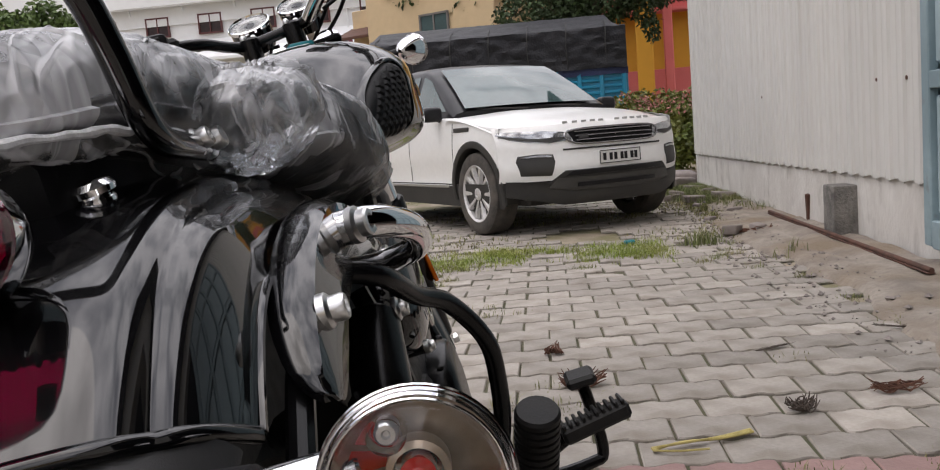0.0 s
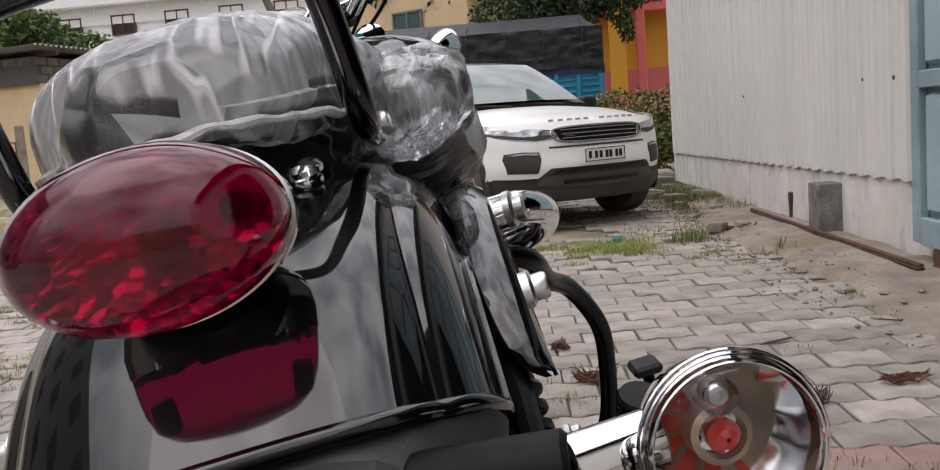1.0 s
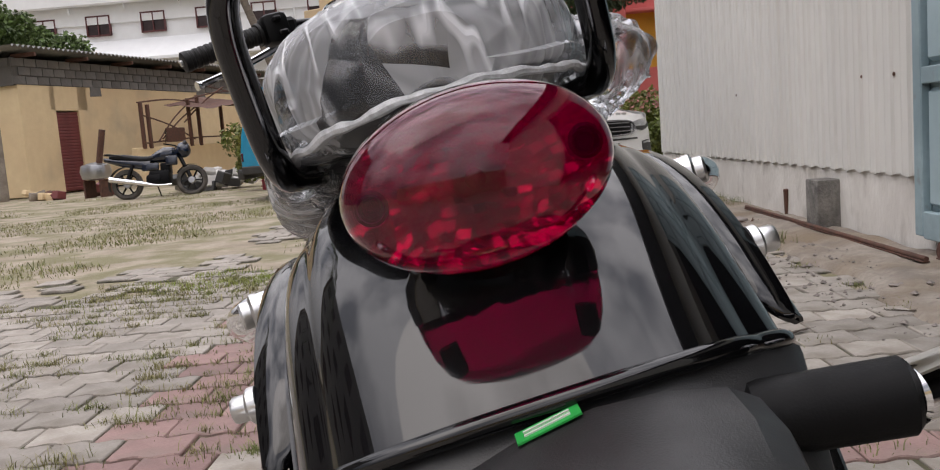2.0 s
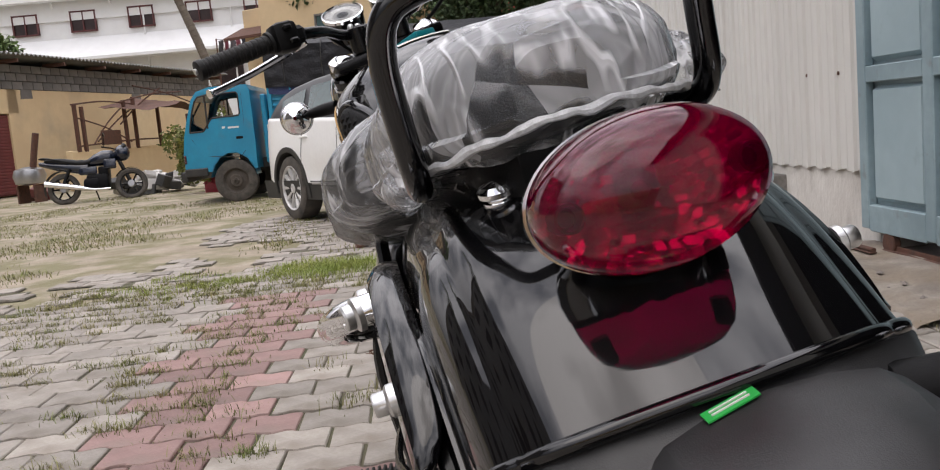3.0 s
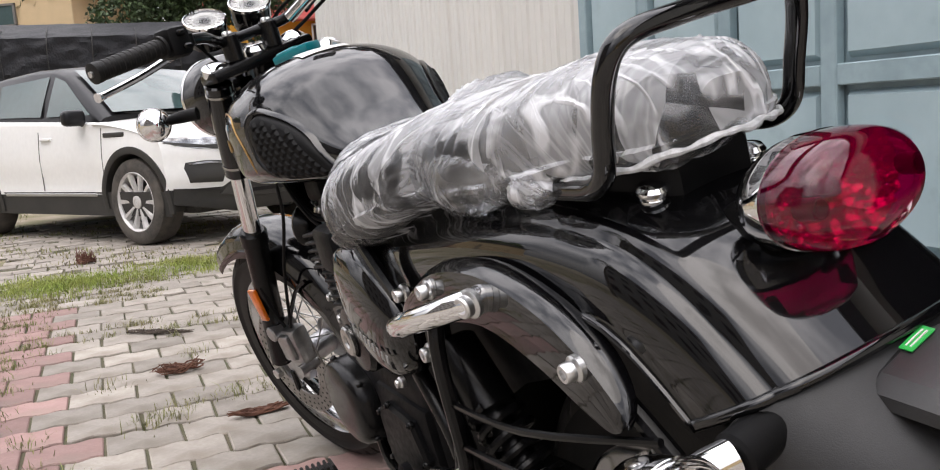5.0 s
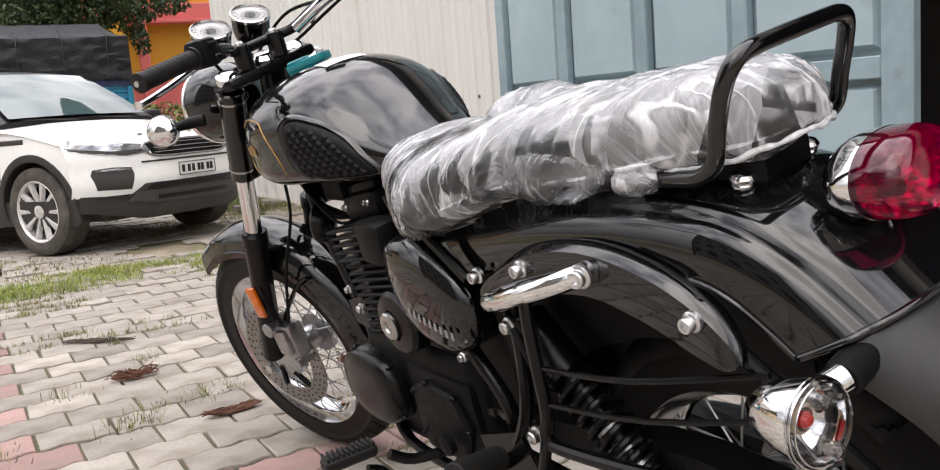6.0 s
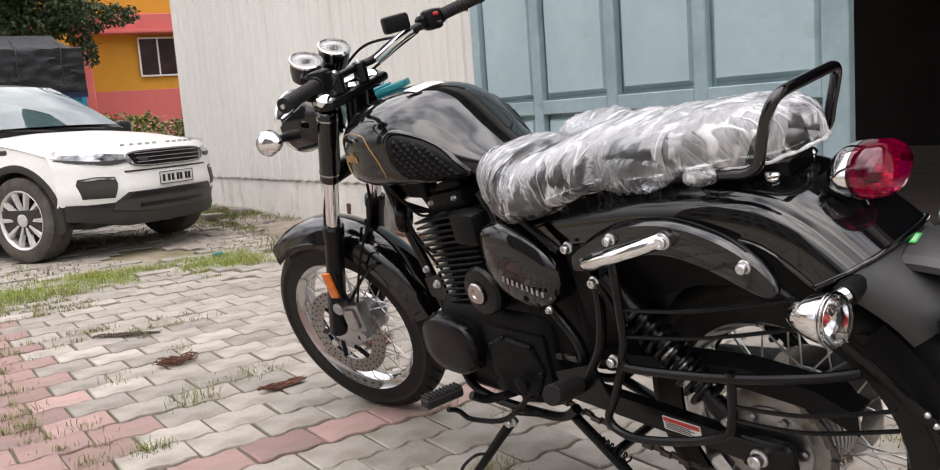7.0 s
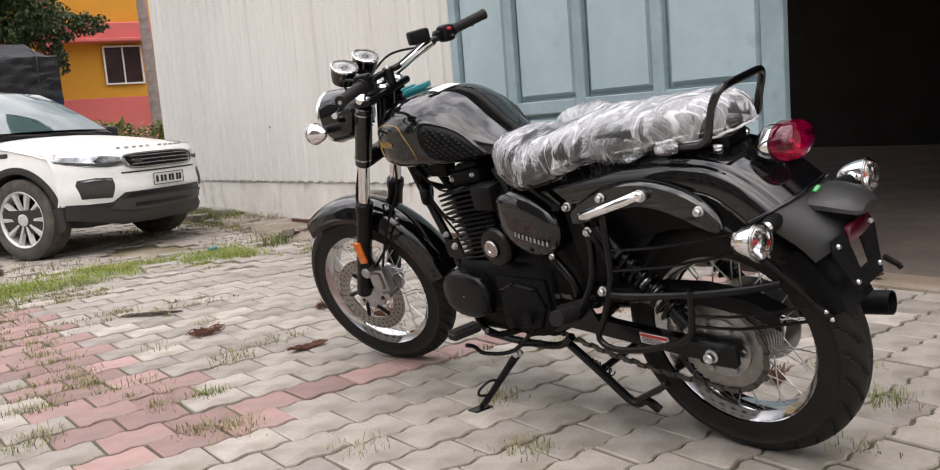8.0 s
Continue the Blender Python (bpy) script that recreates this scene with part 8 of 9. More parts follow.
cl = [(rnd.uniform(-1.3, 0.8), rnd.gauss(0, 0.6), 4.0 + rnd.gauss(0, 0.5), rnd.uniform(0.3, 0.55)) for _ in range(26)] + [(0.9, -0.2, 2.9, 0.25), (1.0, -0.2, 2.6, 0.18), (1.05, -0.2, 2.4, 0.12), (1.2, 0, 3.2, 0.3), (1.55, 0, 3.2, 0.22), (1.8, 0, 3.2, 0.15), (0.4, 0, 3.1, 0.32), (0.7, 0, 3.3, 0.35)]
tree("tree", Matrix.Translation((-1.9, 17.9, 0)), ([(-0.3, 0, 0), (-0.25, 0, 1.5), (0, 0, 3.0), (0.2, 0, 4.8)], [0.14, 0.12, 0.09, 0.03]), [([(-0.05, 0, 2.6), (0.6, 0, 3.1), (1.2, 0, 3.3)], [0.05, 0.035, 0.015]), ([(0, 0, 2.9), (-0.4, 0, 3.4), (-0.9, 0, 3.7)], [0.05, 0.035, 0.015])], cl, 34000, 0.09, NEEM, "dark feathery tree with drooping twigs", 5)
cl = [(rnd.gauss(0, 2.0), rnd.gauss(0, 0.8), 5.6 + rnd.gauss(0, 0.8), rnd.uniform(0.5, 0.9)) for _ in range(26)]
tree("tree", Matrix.Translation((-4.0, 24.6, 0)), ([(0, 0, 0), (0, 0, 2.5), (0.1, 0, 4.5), (0, 0, 6.0)], [0.16, 0.13, 0.1, 0.04]), [([(0.05, 0, 3.6), (0.9, 0, 4.5), (1.7, 0, 5.2)], [0.06, 0.045, 0.02])], cl, 18000, 0.18, NEEM, "dark green tree behind the lorry", 7)


def palm(m, lean, h, r, label, fronds=0):
    ob = thing("palm_tree", m, label, "tree")
    pts = [(lean * (i / 8) ** 1.4, 0, h * i / 8) for i in range(9)]
    g = Geo().tube(pts, [r * (1.15 - 0.4 * i / 8) for i in range(9)], 12, 5)
    for i in range(int(h / 0.22)):
        q = i * 0.22 / h
        rr = r * (1.15 - 0.4 * q) * 1.05
        g.lathe([(rr * 0.98, 0), (rr * 1.05, 0.03), (rr * 0.98, 0.06)], (lean * q ** 1.4, 0, h * q), (lean * 0.1, 0, 1), 12)
    part("trunk", g, PALMBARK if r < 0.15 else BARK, ob, "ringed grey palm trunk")
    rr = random.Random(2)
    for k in range(fronds):
        a = 2 * math.pi * k / fronds + rr.uniform(-0.2, 0.2)
        V, F = [], []
        for i in range(26):
            q = i / 25
            c = Vector((lean + math.cos(a) * 2.4 * q, math.sin(a) * 2.4 * q, h + 1.0 * q - 2.4 * q * q))
            s = Vector((-math.sin(a), math.cos(a), 0))
            for sd in (-1, 1):
                n = len(V)
                V += [c, c + Vector((math.cos(a), math.sin(a), 0)) * 0.05, c + s * sd * 0.5 * math.sin(math.pi * (0.15 + 0.85 * q)) + Vector((0, 0, -0.25))]
                F.append((n, n + 1, n + 2))
        g = Geo()
        g.v, g.f = [tuple(v) for v in V], F
        part("frond", g, LEAF, ob, smooth=0)
    return ob


palm(Matrix.Translation((-15.78, 38.2, 0)), -2.93, 9.5, 0.2, "leaning palm with a ringed grey trunk", 12)
palm(Matrix.Translation((1.02, 20.2, 0)), -0.1, 6.5, 0.11, "slim palm with a ringed trunk by the yellow house", 10)
palm(Matrix.Translation((-2.25, 20.3, 0)), -0.05, 6.5, 0.11, "palm with a pale ringed trunk behind the lorry", 10)
rnd = random.Random(31)
cl = [(rnd.uniform(-0.5, 0.5), rnd.gauss(0, 0.2), 0.3 + 1.15 * rnd.random(), rnd.uniform(0.16, 0.3)) for _ in range(22)]
solid("shrub", leaves(cl, 5000, 0.09, rnd, 0.0), HEDGE, Matrix.Translation((-7.64, 17.0, 0.0)), "yellow-green leafy shrub beside the lorry", "shrub", kind="stuff", smooth=0)
rnd = random.Random(8)
cl = [(-1.2 + 1.5 * (i % 9) / 8 + rnd.gauss(0, 0.1), rnd.gauss(0, 0.25) + (i // 9) * 0.4, 0.25 + 0.8 * rnd.random(), rnd.uniform(0.2, 0.34)) for i in range(54)]
solid("hedge", leaves(cl, 18000, 0.085, rnd, 0.0), HEDGE, Matrix.Translation((-0.05, 13.5, 0.0)), "leafy yellow-green garden hedge", "hedge", kind="stuff", smooth=0)
cl = [(-1.2 + 1.3 * rnd.random(), rnd.gauss(0, 0.15), 1.0 + 0.15 * rnd.random(), 0.12) for i in range(14)]
solid("hedge_blossom", leaves(cl, 260, 0.05, rnd, -0.3), mat("pink_blossom", (0.5, 0.22, 0.2), 0.7, isl=0.4), Matrix.Translation((-0.05, 13.4, 0.0)), "pink blossoms on the hedge", "flowers", kind="stuff", smooth=0)


# ---- small parked motorcycle ----
def small_bike(m):
    ob = thing("parked_motorcycle", m, "dark blue commuter motorcycle parked by the shed", "motorcycle")
    PB = mat("dark_blue_paint", (0.004, 0.009, 0.025), 0.2, coat=0.7, vary=0.2)
    for y in (0.0, 1.27):
        w = part("wheel", Geo().lathe([(0.22, -0.04), (0.27, -0.055), (0.305, -0.03), (0.312, 0.0), (0.305, 0.03), (0.27, 0.055), (0.22, 0.04)], (0, y, 0.31), (1, 0, 0), 40, cap=False), DUSTY, ob, "dusty tyre on a black alloy wheel")
        part("rim", Geo().lathe([(0.225, -0.035), (0.2, -0.03), (0.2, 0.03), (0.225, 0.035)], (0, y, 0.31), (1, 0, 0), 40, cap=False), SATIN, w)
        part("hub", Geo().cyl((-0.06, y, 0.31), (0.06, y, 0.31), 0.07, n=20, b=0.01), ALU, w)
        for i in range(6):
            a = math.pi * i / 3
            part("spoke", Geo().tube([(0, y, 0.31), (0, y + 0.215 * math.cos(a), 0.31 + 0.215 * math.sin(a))], 0.018, 6), SATIN, w)
    oval = lambda rows, n=16: Geo().rings([[(math.copysign(abs(math.cos(2 * math.pi * j / n)) ** 0.7, math.cos(2 * math.pi * j / n)) * w, y, z + math.sin(2 * math.pi * j / n) * h) for j in range(n)] for y, w, z, h in rows])
    part("tank", oval(((1.02, 0.06, 0.86, 0.07), (0.94, 0.14, 0.87, 0.13), (0.78, 0.16, 0.86, 0.15), (0.62, 0.13, 0.82, 0.12), (0.5, 0.09, 0.79, 0.07))), PB, ob, "dark blue tank")
    part("seat", oval(((0.62, 0.1, 0.82, 0.05), (0.45, 0.13, 0.78, 0.07), (0.3, 0.14, 0.79, 0.07), (0.0, 0.13, 0.85, 0.065), (-0.25, 0.1, 0.88, 0.05), (-0.32, 0.05, 0.88, 0.02))), VINYL, ob, "black two-person seat")
    part("tail_cowl", oval(((0.5, 0.14, 0.66, 0.12), (0.2, 0.13, 0.71, 0.1), (-0.1, 0.11, 0.76, 0.08), (-0.42, 0.06, 0.84, 0.04))), PB, ob, "dark blue tail cowl")
    part("rear_mudguard", Geo().sheet([[(x, 0.36 * math.cos(a), 0.31 + 0.36 * math.sin(a)) for x in (-0.07, 0, 0.07)] for a in [radians(q) for q in range(60, 201, 10)]]), MATTE, ob, "black rear mudguard")
    part("engine", Geo().box((0, 0.66, 0.4), (0.3, 0.42, 0.3), 0.06, seg=2).box((0, 0.78, 0.58), (0.22, 0.2, 0.22), 0.03, seg=2).box((0.1, 0.55, 0.36), (0.16, 0.3, 0.22), 0.06, seg=2), ENGINE, ob, "black engine")
    part("side_panel", Geo().box((0.12, 0.5, 0.62), (0.05, 0.34, 0.16), 0.03, seg=2), PB, ob, "dark blue side panel")
    part("tank_shroud", Geo().box((0.13, 0.92, 0.72), (0.06, 0.24, 0.2), 0.03, seg=2), PB, ob, "dark blue tank shroud")
    part("silencer", Geo().tube([(0.13, 0.9, 0.24), (0.15, 0.6, 0.24), (0.16, 0.3, 0.3), (0.17, -0.3, 0.42)], [0.025, 0.028, 0.05, 0.058], 14, 4), CHROME, ob, "chrome silencer")
    part("shock", Geo().cyl((0.13, 0.02, 0.34), (0.12, 0.16, 0.68), 0.035, n=12), SATIN, ob)
    part("grab_rail", Geo().tube([(0.12, 0.0, 0.86), (0.13, -0.25, 0.92), (0.0, -0.42, 0.94), (-0.13, -0.25, 0.92), (-0.12, 0.0, 0.86)], 0.014, 8, 4), SATIN, ob, "black grab rail")
    part("fork", Geo().tube([(0, 1.0, 0.95), (0, 1.27, 0.31)], 0.04, 8), SATIN, ob)
    part("headlamp", Geo().ball((0, 1.14, 0.93), (0.13, 0.15, 0.16)), PB, ob, "headlamp cowl")
    part("screen", Geo().ball((0, 1.18, 1.02), (0.1, 0.06, 0.1)), SATIN, ob, "black fly screen")
    part("handlebar", Geo().tube([(-0.35, 0.85, 1.02), (-0.1, 0.98, 1.02), (0.1, 0.98, 1.02), (0.35, 0.85, 1.02)], 0.015, 8, 3), SATIN, ob)
    part("mirror", Geo().tube([(0.3, 0.88, 1.03), (0.34, 0.9, 1.2)], 0.008, 6).ball((0.35, 0.9, 1.25), (0.06, 0.015, 0.045)), SATIN, ob, "round mirror")
    part("mudguard", Geo().sheet([[(x, 1.27 + 0.33 * math.cos(a), 0.305 + 0.33 * math.sin(a)) for x in (-0.05, 0.05)] for a in [radians(q) for q in range(30, 151, 10)]]), PB, ob)
    part("stand", Geo().tube([(-0.1, 0.55, 0.28), (-0.25, 0.6, 0.0)], 0.014, 6), SATIN, ob)
    return ob


small_bike(Matrix.Translation((-10.5, 16.7, 0.0)) @ pose(0, 0, 0, 0, 0, -73) @ pose(0, 0, 0, 0, -9, 0))

# heap of broken white blocks, red crate, gas bottle and rubbish by the shed
HX, HY = -10.1, 18.2
RUB = mat("white_rubble", (0.6, 0.58, 0.55), 0.9, vary=0.2, scale=6, bump=0.5, bscale=40)
rnd = random.Random(21)
for i in range(34):
    q = rnd.random()
    b = Geo().box((0, 0, 0), (rnd.uniform(0.14, 0.4), rnd.uniform(0.12, 0.3), rnd.uniform(0.1, 0.26)), 0.015)
    solid("broken_block", b, RUB if i % 4 else CLAD, Matrix.Translation((HX + 1.3 * q + rnd.gauss(0, 0.1), HY + 0.3 * q + rnd.gauss(0, 0.25), 0.1 + 0.42 * rnd.random() * (1 - abs(q - 0.5)))) @ pose(0, 0, 0, rnd.uniform(-25, 25), rnd.uniform(-25, 25), rnd.uniform(0, 360)), "broken whitewashed building block on a heap", "block", "rubble heap")
cr = thing("crate", Matrix.Translation((-7.35, 16.9, 0.0)) @ pose(0, 0, 0, 0, 0, 60), "faded red plastic crate", "crate")
part("crate_body", Geo().box((0, 0, 0.17), (0.34, 0.62, 0.32), 0.02, seg=2), mat("faded_red_plastic", (0.3, 0.02, 0.04), 0.5, vary=0.2), cr)
for z in (0.1, 0.2, 0.28):
    part("crate_rib", Geo().box((0, 0, z), (0.37, 0.65, 0.02), 0.004), bpy.data.materials["faded_red_plastic"], cr)
g = thing("gas_bottle", Matrix.Translation((-12.35, 18.4, 0.0)), "pale metal drum on a low stand with a pipe", "drum")
part("drum", Geo().lathe([(0.05, 0), (0.3, 0.04), (0.34, 0.2), (0.3, 0.34), (0.08, 0.4)], (0, 0, 0.4), (0, 0, 1), 20), ALU, g, "pale dented drum")
part("pipe", Geo().tube([(0.1, 0, 0.75), (0.28, 0, 1.5)], 0.07, 8), RUST, g)
for x in (-0.2, 0.2):
    part("leg", Geo().box((x, 0, 0.2), (0.05, 0.4, 0.42), 0.01), RUST, g)
for i in range(16):
    b = Geo().box((0, 0, 0), (rnd.uniform(0.1, 0.5), rnd.uniform(0.1, 0.3), rnd.uniform(0.06, 0.22)), 0.015)
    solid("scrap_piece", b, (RUST, CONCRETE, CREAM, SHUT)[i % 4], Matrix.Translation((-14.6 + 2.2 * rnd.random(), 18.6 + 0.8 * rnd.random(), 0.06 + 0.15 * rnd.random())) @ pose(0, 0, 0, rnd.uniform(-20, 20), rnd.uniform(-20, 20), rnd.uniform(0, 360)), "scrap lying in front of the shed", "scrap", "scrap by the shed")
# wire mesh gate by the shed corner
mg = thing("mesh_gate", Matrix.Translation((-15.6, 19.2, 0.0)) @ pose(0, 0, 0, 0, 0, 35), "rusty wire mesh gate leaf beside the shed", "gate")
part("gate_frame", Geo().tube([(0, 0, 0.1), (0, 0, 1.4), (-1.6, 0, 1.4), (-1.6, 0, 0.1)], 0.025, 6, closed=True), RUST, mg)
g = Geo()
for i in range(14):
    g.tube([(-0.11 * (i + 1), 0, 0.1), (-0.11 * (i + 1), 0, 1.4)], 0.006, 4)
    g.tube([(0, 0, 0.1 + 0.09 * (i + 1)), (-1.6, 0, 0.1 + 0.09 * (i + 1))], 0.006, 4)
part("wire_mesh", g, RUST, mg, kind="stuff")
part("gate_post", Geo().box((0.12, 0, 0.9), (0.2, 0.2, 1.8), 0.02), CONCRETE, mg, "leaning concrete post")

# house known from its reflection, and an added unseen wall, closing the yard beside and behind
BK = mat("grey_house_paint", (0.22, 0.21, 0.2), 0.85, vary=0.15, scale=0.5)
bk = thing("house_beside", Matrix.Translation((-15.5, 1.0, 0)) @ pose(0, 0, 0, 0, 0, -83), "grey four-storey house closing the side of the yard", "house")
part("wall", Geo().box((0, -3, 6.1), (15, 6, 12.2), 0.02), BK, bk, "grey wall")
for i in range(6):
    for k in range(4):
        part("window", Geo().box((-6.2 + i * 2.45, 0.01, 1.9 + k * 2.9), (1.15, 0.06, 1.3), 0.01), DKWIN, bk, "dark window")
solid("wall_behind", Geo().box((0, 0, 1.1), (16, 0.25, 2.2), 0.01), CREAM, Matrix.Translation((4.5, -8.5, 0)), "unseen plain wall added to close the yard behind", "wall", kind="structure")
palm(Matrix.Translation((-9.5, 5.2, 0)), 0.3, 7.0, 0.16, "palm in front of the grey house", 14)

# ---- things lying on the paving ----
def on_yard(a, s, z=0.0, rz=0.0):
    return YARD @ pose(a, s, z, 0, 0, rz)


HUSK = mat("dry_brown_frond", (0.08, 0.032, 0.02), 0.85, vary=0.5, scale=30, c2=(0.15, 0.065, 0.04), bump=0.5, bscale=150)
GREYHUSK = mat("grey_dry_frond", (0.11, 0.085, 0.07), 0.9, vary=0.4, scale=30, bump=0.5, bscale=150)
STRAW = mat("yellow_straw", (0.55, 0.45, 0.16), 0.7, vary=0.3, scale=30)


def husk(a, s, ln, wd, rz, m, label, seed, curl=0.02, flat=0.4):
    rnd = random.Random(seed)
    g, wd = Geo(), wd * 1.35
    for k in range(26):
        o, c, h = rnd.uniform(-wd / 2, wd / 2), rnd.uniform(0.2, 1.0), rnd.uniform(0.4, 1.0)
        off = rnd.uniform(-0.5, 0.5) * (1 - h) * ln
        pts = [((i / 6 - 0.5) * ln * h + off + rnd.uniform(-0.004, 0.004), o * (1.1 - abs(i / 3 - 1) ** 2 * 0.6) + rnd.uniform(-0.08, 0.08) * wd, 0.004 + 0.3 * wd * rnd.random() ** 2 + curl * c * (abs(i / 3 - 1)) ** 2) for i in range(7)]
        g.tube(pts, [wd * 0.015 + wd * 0.07 * flat * rnd.uniform(0.4, 1.3) * math.sin(math.pi * (i + 0.4) / 7) for i in range(7)], 5, 2)
    return solid("dry_leaf", g, m, on_yard(a, s, 0.002, rz), label, "leaf", "dry leaves on the paving")


husk(-0.9, 1.23, 0.17, 0.045, 5, HUSK, "shredded reddish-brown dry leaf on the paving", 1)
husk(-1.22, 1.09, 0.09, 0.05, 20, GREYHUSK, "curled grey-brown dry leaf on the paving", 2, 0.03)
husk(-1.92, 1.89, 0.08, 0.05, 80, HUSK, "small curled brown dry leaf on the paving", 3, 0.03)
husk(-1.83, 1.44, 0.17, 0.05, 10, HUSK, "reddish-brown dry leaf with twisted stalk", 4, 0.05)
husk(-0.5, 4.98, 0.42, 0.09, 8, HUSK, "long brown dry frond by the concrete apron", 5, 0.03)
husk(-1.12, 1.8, 0.2, 0.012, 30, GREYHUSK, "thin dry twig on the paving", 6, 0.0)
husk(-2.58, 2.6, 0.34, 0.035, -35, GREYHUSK, "long grey dry frond on the paving", 7, 0.005)
husk(-2.56, 1.88, 0.2, 0.06, 8, HUSK, "torn brown dry leaf on the paving", 8, 0.015)
husk(-2.37, 1.2, 0.2, 0.035, 3, HUSK, "dark brown pod-like dry leaf on the paving", 9, 0.012, 1.0)
husk(-2.9, 5.31, 0.2, 0.08, 120, HUSK, "brown dry leaf standing on the paving", 10, 0.09)
husk(-1.58, -0.56, 0.12, 0.05, 10, HUSK, "brown dry leaf behind the rear wheel", 11, 0.03)
husk(-0.6, 2.0, 0.2, 0.012, -20, GREYHUSK, "thin dry twig near the apron", 12, 0.01)
g = Geo()
for k in range(4):
    g.tube([(-0.14, 0.0 + k * 0.006, 0.006), (-0.05, 0.025 - k * 0.01, 0.01 + k * 0.003), (0.05, 0.02 + k * 0.004, 0.008), (0.15, 0.03 + k * 0.007, 0.012)], 0.0035, 5, 5)
g.tube([(-0.14, 0.0, 0.006), (-0.08, -0.03, 0.008), (0.0, -0.035, 0.006)], 0.003, 5, 5)
solid("straw", g, STRAW, on_yard(-1.54, 0.84, 0.002, 12), "yellow straw strands on the paving", "straw")
solid("blue_scrap", Geo().box((0, 0, 0.02), (0.07, 0.05, 0.03), 0.008), TEAL, on_yard(-1.35, 4.85, 0.0, 20), "small teal plastic scrap in the grass", "scrap")

STONE = mat("grey_field_stone", (0.3, 0.26, 0.24), 0.92, vary=0.3, scale=5, bump=0.7, bscale=40)
rnd = random.Random(31)


def stone(r, seed):
    """A broken slab with flat faces and worn edges."""
    q = random.Random(seed)
    g = Geo().box((0, 0, 0), (r * 2 * q.uniform(0.7, 1.1), r * 2 * q.uniform(0.5, 0.9), r * q.uniform(0.5, 0.9)), r * 0.16, seg=3)
    sh = Vector((q.uniform(-0.3, 0.3), q.uniform(-0.3, 0.3), q.uniform(-0.2, 0.2)))
    g.v = [tuple(Vector((p[0] + p[2] * sh.x + p[1] * sh.z, p[1] + p[2] * sh.y, p[2] + p[0] * sh.x * 0.5)) * (1 + 0.14 * noise.noise(Vector(p) / r * 1.6 + Vector((seed, 0, 0))) + 0.05 * noise.noise(Vector(p) / r * 6))) for p in g.v]
    return g


for i, (a, s, r) in enumerate(((-0.3, 9.6, 0.3), (-0.35, 9.3, 0.24), (-0.2, 8.2, 0.12), (-0.6, 8.0, 0.08), (-0.15, 7.5, 0.14), (-0.3, 9.9, 0.26), (-0.45, 7.6, 0.1), (-0.6, 9.2, 0.14), (-0.1, 6.9, 0.06), (-0.62, 4.95, 0.1), (-0.42, 5.05, 0.08), (-0.5, 8.3, 0.09), (-0.25, 8.8, 0.12), (-0.5, 7.1, 0.05), (-0.7, 8.5, 0.07), (-0.3, 6.4, 0.06), (-0.6, 5.9, 0.05))):
    solid("stone", stone(r, i * 3 + 1), STONE, on_yard(a, s, r * 0.25 + 0.02, i * 47), "rough grey-brown stone among weeds by the wall", "stone", "stones by the wall")


# loose grit and crumbs of concrete along the apron
V, F = [], []
for i in range(900):
    s = rnd.uniform(1.6, 9.0)
    a = -0.62 + rnd.gauss(0, 0.12) if i % 3 else rnd.uniform(-0.9, -0.02)
    r = 0.004 + 0.016 * rnd.random() ** 3
    n = len(V)
    z = 0.035 if a > -0.5 else 0.006
    for k in range(6):
        d = ((1, 0, 0), (-1, 0, 0), (0, 1, 0), (0, -1, 0), (0, 0, 0.7), (0, 0, -0.7))[k]
        V.append((a + r * d[0] * rnd.uniform(0.6, 1.3), s + r * d[1] * rnd.uniform(0.6, 1.3), z + r * d[2] * rnd.uniform(0.6, 1.2)))
    F += [(n, n + 2, n + 4), (n + 2, n + 1, n + 4), (n + 1, n + 3, n + 4), (n + 3, n, n + 4), (n + 2, n, n + 5), (n + 1, n + 2, n + 5), (n + 3, n + 1, n + 5), (n, n + 3, n + 5)]
g = Geo()
g.v, g.f = V, F
solid("grit", g, STONE, YARD, "loose grit and concrete crumbs along the apron", "grit", kind="stuff", smooth=0)


# ---- grass and weeds ----
def blades(spots, rnd, lo, hi, wide, lean=0.6):
    """Curved grass blades: (a, s, count, spread)."""
    V, F = [], []
    for a, s, count, sp in spots:
        for _ in range(count):
            x, y = a + rnd.gauss(0, sp), s + rnd.gauss(0, sp)
            h = rnd.uniform(lo, hi)
            th = rnd.uniform(0, 6.28)
            d = Vector((math.cos(th), math.sin(th), 0))
            b = Vector((-d.y, d.x, 0)) * wide
            q = rnd.uniform(0.1, 1.0) * lean * h
            z = 0.0 if paved(x, y) else max(0.0, height(x, y))
            n = len(V)
            p = Vector((x, y, z - 0.008))
            V += [p - b, p + b, p + d * q * 0.35 + Vector((0, 0, h * 0.6)) + b * 0.7, p + d * q * 0.35 + Vector((0, 0, h * 0.6)) - b * 0.7, p + d * q + Vector((0, 0, h * 0.85))]
            F += [(n, n + 1, n + 2, n + 3), (n + 3, n + 2, n + 4)]
    g = Geo()
    g.v, g.f = [tuple(v) for v in V], F
    return g


